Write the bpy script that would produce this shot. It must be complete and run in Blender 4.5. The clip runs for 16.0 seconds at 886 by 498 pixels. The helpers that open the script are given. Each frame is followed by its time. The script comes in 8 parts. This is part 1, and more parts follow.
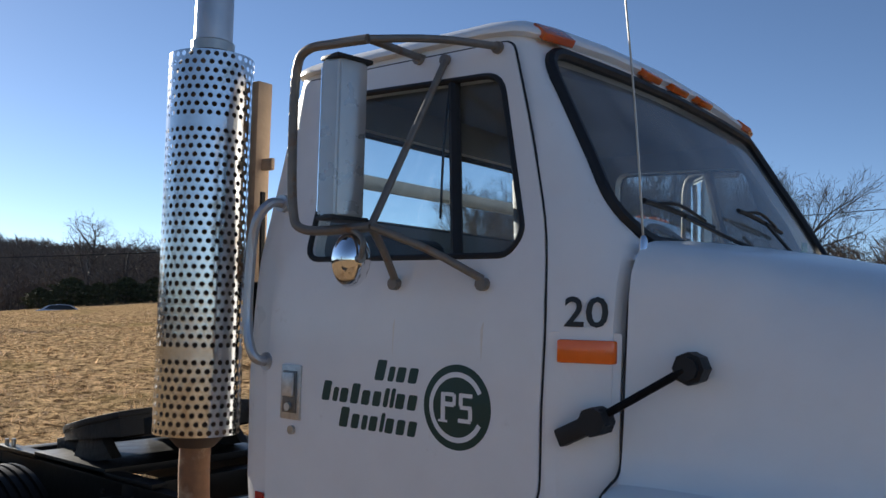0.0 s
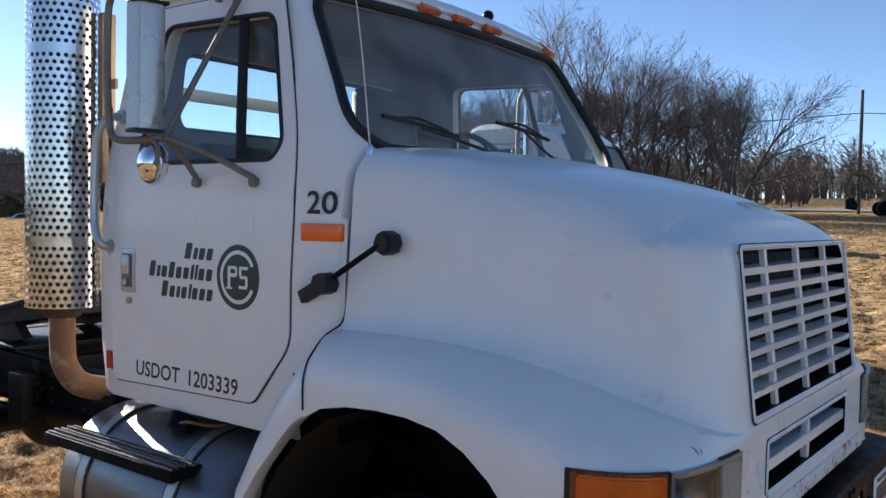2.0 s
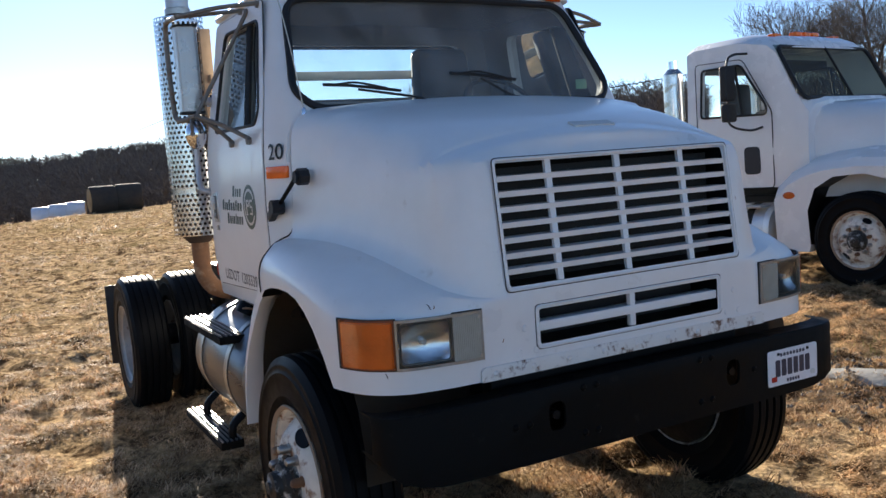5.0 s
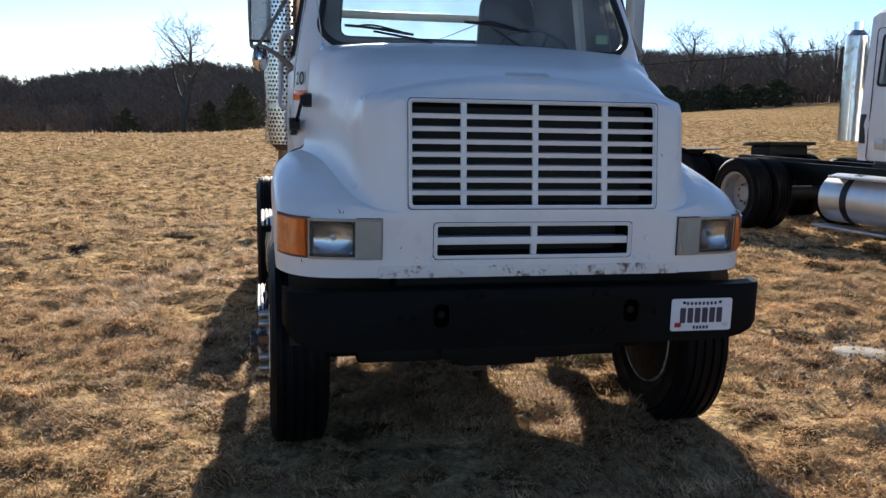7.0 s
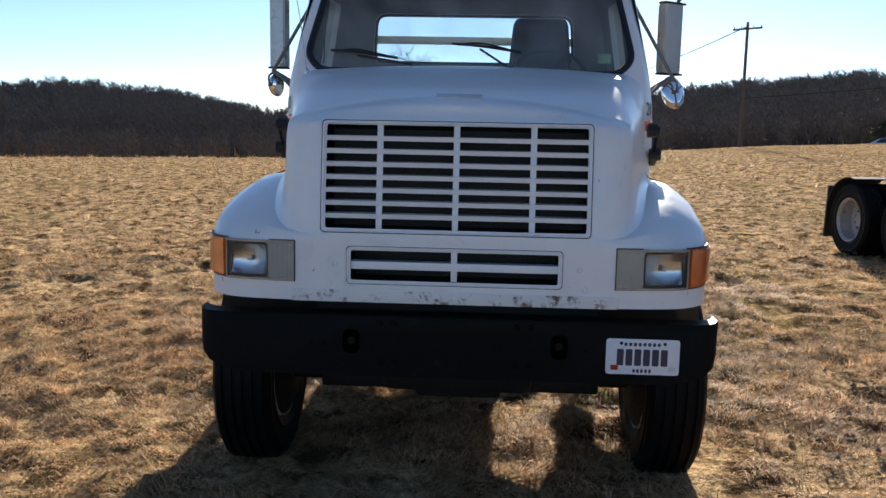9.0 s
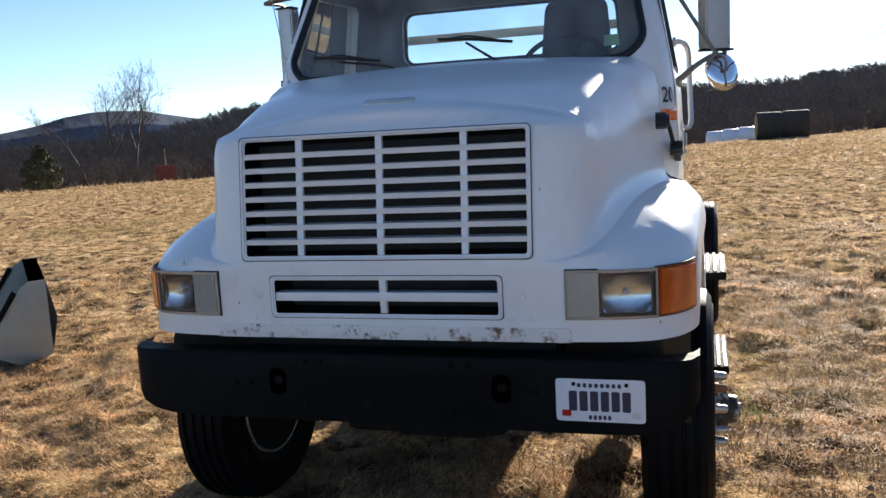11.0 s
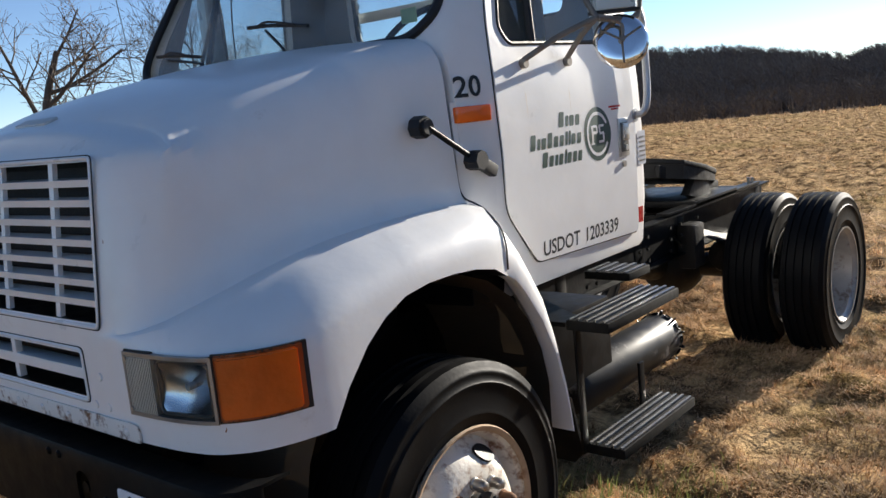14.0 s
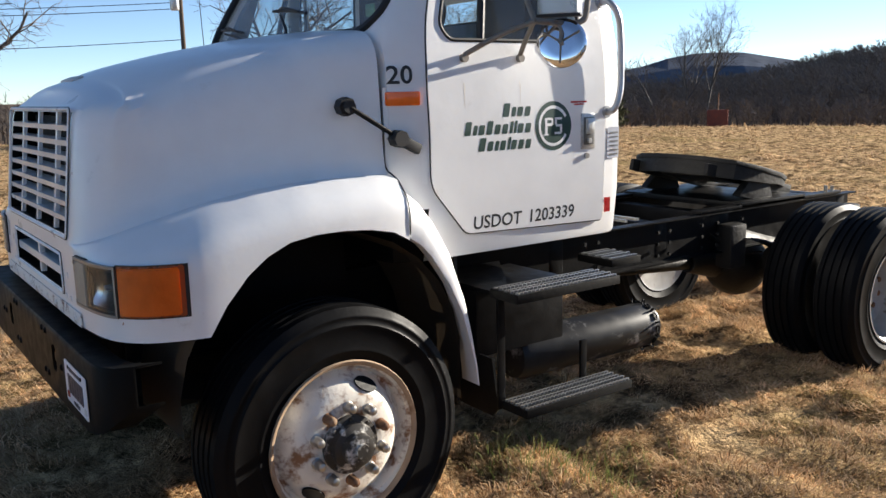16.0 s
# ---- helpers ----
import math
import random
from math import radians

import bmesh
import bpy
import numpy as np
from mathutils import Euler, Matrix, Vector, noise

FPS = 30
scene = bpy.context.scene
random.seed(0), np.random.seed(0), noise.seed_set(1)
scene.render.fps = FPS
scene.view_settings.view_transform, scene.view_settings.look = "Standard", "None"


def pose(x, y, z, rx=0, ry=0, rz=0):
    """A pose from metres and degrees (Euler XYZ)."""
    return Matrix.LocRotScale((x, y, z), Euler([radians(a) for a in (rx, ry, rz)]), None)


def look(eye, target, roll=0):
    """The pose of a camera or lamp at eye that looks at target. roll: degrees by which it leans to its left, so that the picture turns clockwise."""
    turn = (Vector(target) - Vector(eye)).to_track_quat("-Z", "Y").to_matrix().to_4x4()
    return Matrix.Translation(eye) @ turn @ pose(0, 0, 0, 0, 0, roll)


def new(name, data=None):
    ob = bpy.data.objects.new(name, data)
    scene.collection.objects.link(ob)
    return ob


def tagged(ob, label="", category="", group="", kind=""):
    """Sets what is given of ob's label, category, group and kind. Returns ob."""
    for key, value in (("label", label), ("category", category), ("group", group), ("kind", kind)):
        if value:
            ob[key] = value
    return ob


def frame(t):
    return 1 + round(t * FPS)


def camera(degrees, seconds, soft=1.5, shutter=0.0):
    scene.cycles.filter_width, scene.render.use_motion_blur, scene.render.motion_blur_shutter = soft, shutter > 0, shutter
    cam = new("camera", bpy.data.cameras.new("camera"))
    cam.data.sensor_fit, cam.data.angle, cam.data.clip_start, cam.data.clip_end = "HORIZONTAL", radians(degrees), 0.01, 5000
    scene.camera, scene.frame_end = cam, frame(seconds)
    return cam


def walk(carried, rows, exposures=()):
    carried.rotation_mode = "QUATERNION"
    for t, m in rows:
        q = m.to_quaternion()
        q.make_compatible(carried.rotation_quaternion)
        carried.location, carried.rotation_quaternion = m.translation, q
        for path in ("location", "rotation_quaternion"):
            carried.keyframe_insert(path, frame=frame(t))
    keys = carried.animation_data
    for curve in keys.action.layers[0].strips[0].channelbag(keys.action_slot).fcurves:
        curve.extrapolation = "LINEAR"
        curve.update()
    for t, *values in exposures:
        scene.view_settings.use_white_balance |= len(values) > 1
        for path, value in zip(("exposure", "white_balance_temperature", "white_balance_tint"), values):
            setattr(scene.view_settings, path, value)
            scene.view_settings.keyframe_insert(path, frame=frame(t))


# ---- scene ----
cam = camera(54.2, 16.0)
METRES = 10.675
START = pose(-0.1246, -2.7621, 1.8320) @ pose(0, 0, 0, 0.42, 0, 0) @ pose(0, 0, 0, 0, 0, 39.0)
ROWS = [
    (0.0, 0.0, 0.0, 0.0, -0.07, 3.55, -1.21),
    (0.5, 0.0108, -0.0153, 0.0023, 2.17, 4.75, -2.35),
    (1.0, 0.0198, -0.0316, 0.001, 1.11, 3.28, -2.48),
    (1.5, 0.0311, -0.0456, 0.0003, -0.33, -0.42, -1.5),
    (2.0, 0.0591, -0.0595, -0.003, -1.55, -2.58, -0.89),
    (2.5, 0.0862, -0.07, -0.0058, -1.87, -4.92, -0.42),
    (3.0, 0.1122, -0.0701, -0.0086, -3.17, -6.36, 0.85),
    (3.5, 0.1405, -0.076, -0.0064, 1.38, -6.81, 2.09),
    (4.0, 0.1706, -0.0956, -0.0066, 11.76, -5.95, 3.65),
    (6.5, 0.3333, -0.1176, -0.0105, 32.4, -8.88, 1.37),
    (7.0, 0.3701, -0.1112, -0.0108, 39.27, -9.81, -0.89),
    (7.5, 0.3916, -0.0942, -0.0119, 41.43, -9.49, -0.42),
    (8.0, 0.4094, -0.0676, -0.0103, 41.9, -9.03, 0.45),
    (8.5, 0.4309, -0.04, -0.0113, 47.53, -8.6, -0.05),
    (11.0, 0.4585, 0.099, -0.0111, 67.6, -7.95, 3.52),
    (11.5, 0.455, 0.1376, -0.0106, 68.39, -9.09, 5.02),
    (12.0, 0.4525, 0.1776, -0.0109, 72.0, -9.82, 3.19),
    (12.5, 0.4419, 0.2157, -0.0083, 76.72, -10.43, 2.96),
    (13.0, 0.4264, 0.2496, -0.006, 78.22, -9.53, 3.44),
    (13.5, 0.4247, 0.2868, -0.0073, 85.52, -8.61, 4.4),
    (14.0, 0.4224, 0.3244, -0.009, 90.28, -9.16, 5.93),
    (14.5, 0.4181, 0.3584, -0.0112, 91.43, -10.35, 4.99),
    (15.0, 0.4263, 0.388, -0.01, 98.85, -10.06, 2.9),
    (15.5, 0.4374, 0.4144, -0.0078, 102.77, -9.1, 1.14),
    (16.0, 0.4531, 0.4314, -0.0112, 105.4, -9.94, 1.56),
]
EXPOSURES = [(0.0, 0.74, 6500, 10), (0.5, 0.58, 6500, 10), (1.0, 0.60, 6500, 10), (1.5, 0.82, 6500, 10), (2.0, 1.28, 6520, 10), (2.4, 1.4, 6550, 10), (3.0, 1.58, 6600, 10), (3.5, 1.75, 6650, 10), (4.2, 1.3, 6600, 10), (6.5, 1.26, 6600, 10), (7.0, 1.14, 6600, 10), (8.5, 1.1, 6600, 10), (11.0, 1.3, 6600, 10), (11.6, 1.32, 6600, 10), (12.5, 1.2, 6600, 10), (13.5, 1.0, 6600, 10), (14.5, 1.05, 6600, 10), (15.5, 1.27, 6600, 10), (16.0, 1.2, 6600, 10)]
walk(cam, [(t, START @ pose(METRES * x, METRES * y, METRES * z, 90 + pitch, roll, yaw)) for t, x, y, z, yaw, pitch, roll in ROWS], EXPOSURES)

# ---------------------------------------------------------------- light
SUN_AZ, SUN_EL = 81.5, 18.0
sun_from = Vector((-math.sin(radians(SUN_AZ)) * math.cos(radians(SUN_EL)),
                   math.cos(radians(SUN_AZ)) * math.cos(radians(SUN_EL)), math.sin(radians(SUN_EL))))
world = bpy.data.worlds.new("sky")
scene.world = world
world.use_nodes = True
wt = world.node_tree
sky = wt.nodes.new("ShaderNodeTexSky")
sky.sky_type = "NISHITA"
sky.sun_disc = False
sky.sun_elevation = radians(SUN_EL)
sky.sun_rotation = radians(-SUN_AZ)
sky.altitude, sky.air_density, sky.dust_density, sky.ozone_density = 200.0, 0.56, 0.05, 2.3
wt.links.new(sky.outputs["Color"], wt.nodes["Background"].inputs["Color"])
wt.nodes["Background"].inputs["Strength"].default_value = 0.084
sun = new("sun", bpy.data.lights.new("sun", "SUN"))
sun.data.energy, sun.data.angle, sun.data.color = 5.0, radians(0.55), (1.0, 0.93, 0.82)
sun.matrix_world = look(sun_from * 50.0, (0, 0, 0))

# ---------------------------------------------------------------- materials


def material(name, colour, rough=0.6, metal=0.0, coat=0.0, vary=0.0, scale=20.0, bump=0.0, bump_scale=60.0,
             second=None, second_amount=0.5, second_scale=3.0, transmission=0.0, ior=1.45, stretch=(1, 1, 1), rnd=0.0, alpha=1.0, spec=0.5):
    """A principled material with tone variation at two scales, an optional second colour in patches, and fine relief."""
    m = bpy.data.materials.new(name)
    m.use_nodes = True
    t = m.node_tree
    b = t.nodes["Principled BSDF"]
    b.inputs["Roughness"].default_value = rough
    b.inputs["Metallic"].default_value = metal
    b.inputs["Coat Weight"].default_value = coat
    b.inputs["Coat Roughness"].default_value = 0.12
    b.inputs["Transmission Weight"].default_value = transmission
    b.inputs["IOR"].default_value = ior
    b.inputs["Alpha"].default_value = alpha
    b.inputs["Specular IOR Level"].default_value = spec
    co = t.nodes.new("ShaderNodeTexCoord")
    mp = t.nodes.new("ShaderNodeMapping")
    mp.inputs["Scale"].default_value = stretch
    t.links.new(co.outputs["Object"], mp.inputs["Vector"])
    base = t.nodes.new("ShaderNodeRGB")
    base.outputs[0].default_value = (*colour, 1)
    out = base.outputs[0]
    if second:
        n = t.nodes.new("ShaderNodeTexNoise")
        n.inputs["Scale"].default_value = second_scale
        n.inputs["Detail"].default_value = 9
        n.inputs["Roughness"].default_value = 0.68
        t.links.new(mp.outputs[0], n.inputs["Vector"])
        r = t.nodes.new("ShaderNodeMapRange")
        r.inputs["From Min"].default_value = 0.72 - 0.45 * second_amount
        r.inputs["From Max"].default_value = 0.84 - 0.45 * second_amount
        t.links.new(n.outputs["Fac"], r.inputs["Value"])
        mix = t.nodes.new("ShaderNodeMix")
        mix.data_type = "RGBA"
        t.links.new(r.outputs[0], mix.inputs["Factor"])
        t.links.new(out, mix.inputs["A"])
        mix.inputs["B"].default_value = (*second, 1)
        out = mix.outputs["Result"]
    if vary:
        n = t.nodes.new("ShaderNodeTexNoise")
        n.inputs["Scale"].default_value = scale
        n.inputs["Detail"].default_value = 6
        t.links.new(mp.outputs[0], n.inputs["Vector"])
        n2 = t.nodes.new("ShaderNodeTexNoise")
        n2.inputs["Scale"].default_value = scale * 0.12
        n2.inputs["Detail"].default_value = 4
        t.links.new(mp.outputs[0], n2.inputs["Vector"])
        add = t.nodes.new("ShaderNodeMath")
        t.links.new(n.outputs["Fac"], add.inputs[0])
        t.links.new(n2.outputs["Fac"], add.inputs[1])
        r = t.nodes.new("ShaderNodeMapRange")
        r.inputs["From Min"].default_value, r.inputs["From Max"].default_value = 0.7, 1.3
        r.inputs["To Min"].default_value, r.inputs["To Max"].default_value = 1 - vary, 1 + vary
        t.links.new(add.outputs[0], r.inputs["Value"])
        h = t.nodes.new("ShaderNodeHueSaturation")
        t.links.new(r.outputs[0], h.inputs["Value"])
        t.links.new(out, h.inputs["Color"])
        out = h.outputs["Color"]
        rr = t.nodes.new("ShaderNodeMapRange")
        rr.inputs["From Min"].default_value, rr.inputs["From Max"].default_value = 0.7, 1.3
        rr.inputs["To Min"].default_value, rr.inputs["To Max"].default_value = rough * 0.8, min(1.0, rough * 1.25)
        t.links.new(add.outputs[0], rr.inputs["Value"])
        t.links.new(rr.outputs[0], b.inputs["Roughness"])
    if rnd:
        info = t.nodes.new("ShaderNodeObjectInfo")
        r = t.nodes.new("ShaderNodeMapRange")
        r.inputs["To Min"].default_value, r.inputs["To Max"].default_value = 1 - rnd, 1 + rnd
        t.links.new(info.outputs["Random"], r.inputs["Value"])
        h = t.nodes.new("ShaderNodeHueSaturation")
        t.links.new(r.outputs[0], h.inputs["Value"])
        t.links.new(out, h.inputs["Color"])
        out = h.outputs["Color"]
    t.links.new(out, b.inputs["Base Color"])
    if bump:
        n = t.nodes.new("ShaderNodeTexNoise")
        n.inputs["Scale"].default_value = bump_scale
        n.inputs["Detail"].default_value = 5
        t.links.new(mp.outputs[0], n.inputs["Vector"])
        bp = t.nodes.new("ShaderNodeBump")
        bp.inputs["Strength"].default_value = 1.0
        bp.inputs["Distance"].default_value = bump
        t.links.new(n.outputs["Fac"], bp.inputs["Height"])
        t.links.new(bp.outputs[0], b.inputs["Normal"])
    return m


PAINT = material("white_paint", (0.78, 0.78, 0.77), 0.34, coat=0.25, vary=0.035, scale=9, bump=0.0006, bump_scale=26,
                 second=(0.62, 0.60, 0.56), second_amount=0.16, second_scale=7)
PAINT2 = material("white_paint_clean", (0.80, 0.80, 0.80), 0.25, coat=0.4, vary=0.03, scale=6)
CHIPPED = material("chipped_white_paint", (0.74, 0.73, 0.70), 0.45, vary=0.05, scale=14, bump=0.0012, bump_scale=60,
                   second=(0.13, 0.055, 0.025), second_amount=0.42, second_scale=22)
WHEEL = material("rusty_white_wheel", (0.74, 0.69, 0.60), 0.5, vary=0.12, scale=18, bump=0.0012, bump_scale=70,
                 second=(0.24, 0.115, 0.055), second_amount=0.50, second_scale=11)
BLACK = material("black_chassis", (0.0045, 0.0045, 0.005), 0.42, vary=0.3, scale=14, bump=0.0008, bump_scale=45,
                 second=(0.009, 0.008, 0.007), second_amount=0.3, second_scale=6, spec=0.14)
BUMPER = material("black_bumper_paint", (0.0055, 0.0054, 0.0052), 0.5, vary=0.15, scale=16, bump=0.0008, bump_scale=40,
                  second=(0.018, 0.016, 0.013), second_amount=0.22, second_scale=8, spec=0.08)
TRIM = material("black_rubber_trim", (0.011, 0.011, 0.012), 0.55, vary=0.2, scale=30, bump=0.0006, bump_scale=120)
RUBBER = material("tyre_rubber", (0.0045, 0.0045, 0.005), 0.5, vary=0.3, scale=12, bump=0.0004, bump_scale=90,
                  second=(0.009, 0.008, 0.007), second_amount=0.2, second_scale=5, spec=0.10)
GREASE = material("greasy_iron", (0.008, 0.0075, 0.007), 0.55, vary=0.3, scale=18, bump=0.003, bump_scale=38, spec=0.3)
STEEL = material("bare_steel", (0.42, 0.40, 0.37), 0.35, metal=0.9, vary=0.15, scale=30, bump=0.0005, bump_scale=90)
CHROME = material("chrome", (0.82, 0.83, 0.85), 0.08, metal=1.0, vary=0.05, scale=20)
MUFFLER = material("chrome_heat_shield", (0.62, 0.62, 0.62), 0.18, metal=1.0, vary=0.06, scale=8, bump=0.0006, bump_scale=14,
                   second=(0.36, 0.27, 0.17), second_amount=0.42, second_scale=4)
PIPE = material("galvanised_pipe", (0.46, 0.47, 0.49), 0.38, metal=0.85, vary=0.12, scale=16, bump=0.0006, bump_scale=50)
ALU = material("tank_aluminium", (0.19, 0.19, 0.20), 0.34, metal=0.85, vary=0.15, scale=10, bump=0.0006, bump_scale=30, stretch=(0.3, 3, 3))
RUST = material("rusted_steel", (0.21, 0.10, 0.048), 0.8, vary=0.3, scale=20, bump=0.002, bump_scale=60,
                second=(0.35, 0.24, 0.15), second_amount=0.4, second_scale=6)
# inner muffler, coloured dark so the heat shield's holes read dark
DARK_RUST = material("dark_rusted_muffler", (0.05, 0.032, 0.022), 0.8, vary=0.3, scale=14, bump=0.001, bump_scale=50)
PALE_RUST = material("dusty_rusted_pipe", (0.36, 0.25, 0.16), 0.75, vary=0.22, scale=14, bump=0.0015, bump_scale=50,
                     second=(0.17, 0.085, 0.045), second_amount=0.4, second_scale=6)
AMBER = material("amber_lens", (0.72, 0.125, 0.008), 0.16, coat=0.4, vary=0.3, scale=10, bump=0.0022, bump_scale=45, transmission=0.25)
ORANGE = material("bright_amber_lens", (0.92, 0.15, 0.012), 0.18, coat=0.4, vary=0.06, scale=24)
RED = material("red_reflector", (0.42, 0.02, 0.02), 0.25, vary=0.15, scale=40)
RIBBED = material("aged_ribbed_plastic", (0.42, 0.43, 0.38), 0.22, coat=0.4, vary=0.1, scale=18)
REFLECTOR = material("lamp_reflector", (0.52, 0.54, 0.56), 0.22, metal=1.0, bump=0.0015, bump_scale=26)
BEZEL = material("weathered_bezel", (0.30, 0.30, 0.29), 0.35, metal=0.7, vary=0.15, scale=25)
INTERIOR = material("grey_vinyl_trim", (0.10, 0.10, 0.105), 0.6, vary=0.12, scale=16, bump=0.0008, bump_scale=120)
HEADLINER = material("cab_lining", (0.20, 0.20, 0.20), 0.8, vary=0.12, scale=10, bump=0.0008, bump_scale=90)
SEAT = material("black_seat_vinyl", (0.03, 0.03, 0.032), 0.55, vary=0.15, scale=12, bump=0.0012, bump_scale=60)
GREEN = material("dark_green_lettering", (0.012, 0.045, 0.035), 0.4, vary=0.1, scale=30)
INK = material("black_lettering", (0.015, 0.018, 0.02), 0.4, vary=0.1, scale=30)
PLATE = material("plate_white", (0.72, 0.73, 0.76), 0.35, vary=0.06, scale=30, bump=0.0004, bump_scale=80)
INK_PLATE = material("plate_ink", (0.03, 0.035, 0.06), 0.4)
STAIN = material("rust_streak", (0.28, 0.13, 0.06), 0.7, vary=0.2, scale=40)
FAINT_RUST = material("faint_rust_stain", (0.70, 0.655, 0.58), 0.5, vary=0.15, scale=30)
PAINTED_TANK = material("scraped_black_tank", (0.016, 0.0155, 0.015), 0.4, vary=0.25, scale=14, second=(0.22, 0.21, 0.20), second_amount=0.33, second_scale=7, spec=0.3)


def pane_material(name, tint, dust, gloss=1.0):
    """Clear glass: see-through, mirroring by its Fresnel gloss, with a thin film of dust."""
    m = bpy.data.materials.new(name)
    m.use_nodes = True
    t = m.node_tree
    t.nodes.remove(t.nodes["Principled BSDF"])
    clear = t.nodes.new("ShaderNodeBsdfTransparent")
    clear.inputs["Color"].default_value = (*tint, 1)
    mirror = t.nodes.new("ShaderNodeBsdfGlossy")
    mirror.inputs["Roughness"].default_value = 0.03
    fres = t.nodes.new("ShaderNodeFresnel")
    fres.inputs["IOR"].default_value = 1.5 * gloss
    mix = t.nodes.new("ShaderNodeMixShader")
    t.links.new(fres.outputs[0], mix.inputs["Fac"])
    t.links.new(clear.outputs[0], mix.inputs[1])
    t.links.new(mirror.outputs[0], mix.inputs[2])
    film = t.nodes.new("ShaderNodeBsdfDiffuse")
    film.inputs["Color"].default_value = (0.60, 0.59, 0.57, 1)
    co = t.nodes.new("ShaderNodeTexCoord")
    n = t.nodes.new("ShaderNodeTexNoise")
    n.inputs["Scale"].default_value = 5
    n.inputs["Detail"].default_value = 8
    t.links.new(co.outputs["Object"], n.inputs["Vector"])
    r = t.nodes.new("ShaderNodeMapRange")
    r.inputs["From Min"].default_value, r.inputs["From Max"].default_value = 0.3, 0.75
    r.inputs["To Min"].default_value, r.inputs["To Max"].default_value = dust * 0.4, dust * 1.8
    t.links.new(n.outputs["Fac"], r.inputs["Value"])
    mix2 = t.nodes.new("ShaderNodeMixShader")
    t.links.new(r.outputs[0], mix2.inputs["Fac"])
    t.links.new(mix.outputs[0], mix2.inputs[1])
    t.links.new(film.outputs[0], mix2.inputs[2])
    t.links.new(mix2.outputs[0], t.nodes["Material Output"].inputs["Surface"])
    return m


GLASS = pane_material("window_glass", (0.86, 0.92, 0.92), 0.03)
SCREEN_GLASS = pane_material("dusty_screen_glass", (0.80, 0.87, 0.88), 0.16, 1.02)
TINTED = pane_material("green_tinted_screen", (0.32, 0.40, 0.37), 0.025, 0.80)
LENS = pane_material("clear_lens", (0.96, 0.98, 0.98), 0.025)
LINER = material("muddy_liner", (0.065, 0.052, 0.038), 0.8, vary=0.3, scale=8, bump=0.002, bump_scale=30)

# ---------------------------------------------------------------- mesh tools


def finish(name, bm, mat, smooth=35.0):
    """A mesh from a bmesh; faces smooth, edges sharper than the angle stay sharp. mat: a material, or a list by slot."""
    bmesh.ops.recalc_face_normals(bm, faces=bm.faces)
    for f in bm.faces:
        f.smooth = smooth > 0
    lim = radians(smooth)
    for e in bm.edges:
        e.smooth = not (len(e.link_faces) == 2 and e.calc_face_angle(0.0) > lim)
    me = bpy.data.meshes.new(name)
    bm.to_mesh(me)
    bm.free()
    for m in (mat if isinstance(mat, (list, tuple)) else [mat]):
        me.materials.append(m)
    return me


def part(name, bm, mat, parent=None, label="", smooth=35.0):
    ob = new(name, finish(name, bm, mat, smooth))
    ob.parent = parent
    if label:
        tagged(ob, label=label)
    return ob


def thing(name, label, category, m=None, group="", kind=""):
    ob = new(name)
    if m is not None:
        ob.matrix_world = m
    return tagged(ob, label, category, group, kind)


def box(bm, lo, hi, bevel=0.0, seg=2, m=None):
    c = [(a + b) / 2 for a, b in zip(lo, hi)]
    s = [abs(b - a) for a, b in zip(lo, hi)]
    r = bmesh.ops.create_cube(bm, size=1.0, matrix=(m or Matrix()) @ Matrix.Translation(c) @ Matrix.Diagonal((*s, 1)))
    if bevel:
        es = list({e for v in r["verts"] for e in v.link_edges})
        bmesh.ops.bevel(bm, geom=es, offset=bevel, segments=seg, profile=0.6, affect="EDGES")
    return bm


def rod(bm, a, b, r, seg=12, r2=None):
    a, b = Vector(a), Vector(b)
    q = (b - a).to_track_quat("Z", "Y").to_matrix().to_4x4()
    bmesh.ops.create_cone(bm, cap_ends=True, segments=seg, radius1=r, radius2=r if r2 is None else r2,
                          depth=(b - a).length, matrix=Matrix.Translation((a + b) / 2) @ q)
    return bm


def smooth_path(pts, n=6):
    """Points of a Catmull-Rom curve through pts."""
    p = [Vector(v) for v in pts]
    p = [p[0] * 2 - p[1]] + p + [p[-1] * 2 - p[-2]]
    out = []
    for i in range(1, len(p) - 2):
        for k in range(n):
            t = k / n
            a, b, c, d = p[i - 1:i + 3]
            out.append(0.5 * ((2 * b) + (c - a) * t + (2 * a - 5 * b + 4 * c - d) * t * t + (3 * b - a - 3 * c + d) * t ** 3))
    out.append(p[-2])
    return out


def tube(bm, pts, r, seg=10, n=6, curve=True, flat=1.0):
    """A round or flattened tube along points; r: one radius, or one for each given point."""
    P = smooth_path(pts, n) if curve else [Vector(v) for v in pts]
    if isinstance(r, (list, tuple)):
        R = [float(np.interp(i / (len(P) - 1) * (len(r) - 1), range(len(r)), r)) for i in range(len(P))]
    else:
        R = [r] * len(P)
    up = None
    rings = []
    for i, c in enumerate(P):
        d = (P[min(i + 1, len(P) - 1)] - P[max(i - 1, 0)]).normalized()
        if up is None:
            up = d.orthogonal().normalized()
        side = d.cross(up).normalized()
        up = side.cross(d).normalized()
        rings.append([bm.verts.new(c + R[i] * (math.cos(2 * math.pi * k / seg) * side * flat + math.sin(2 * math.pi * k / seg) * up)) for k in range(seg)])
    for a, b in zip(rings, rings[1:]):
        for k in range(seg):
            bm.faces.new((a[k], a[(k + 1) % seg], b[(k + 1) % seg], b[k]))
    bm.faces.new(rings[0][::-1])
    bm.faces.new(rings[-1])
    return bm


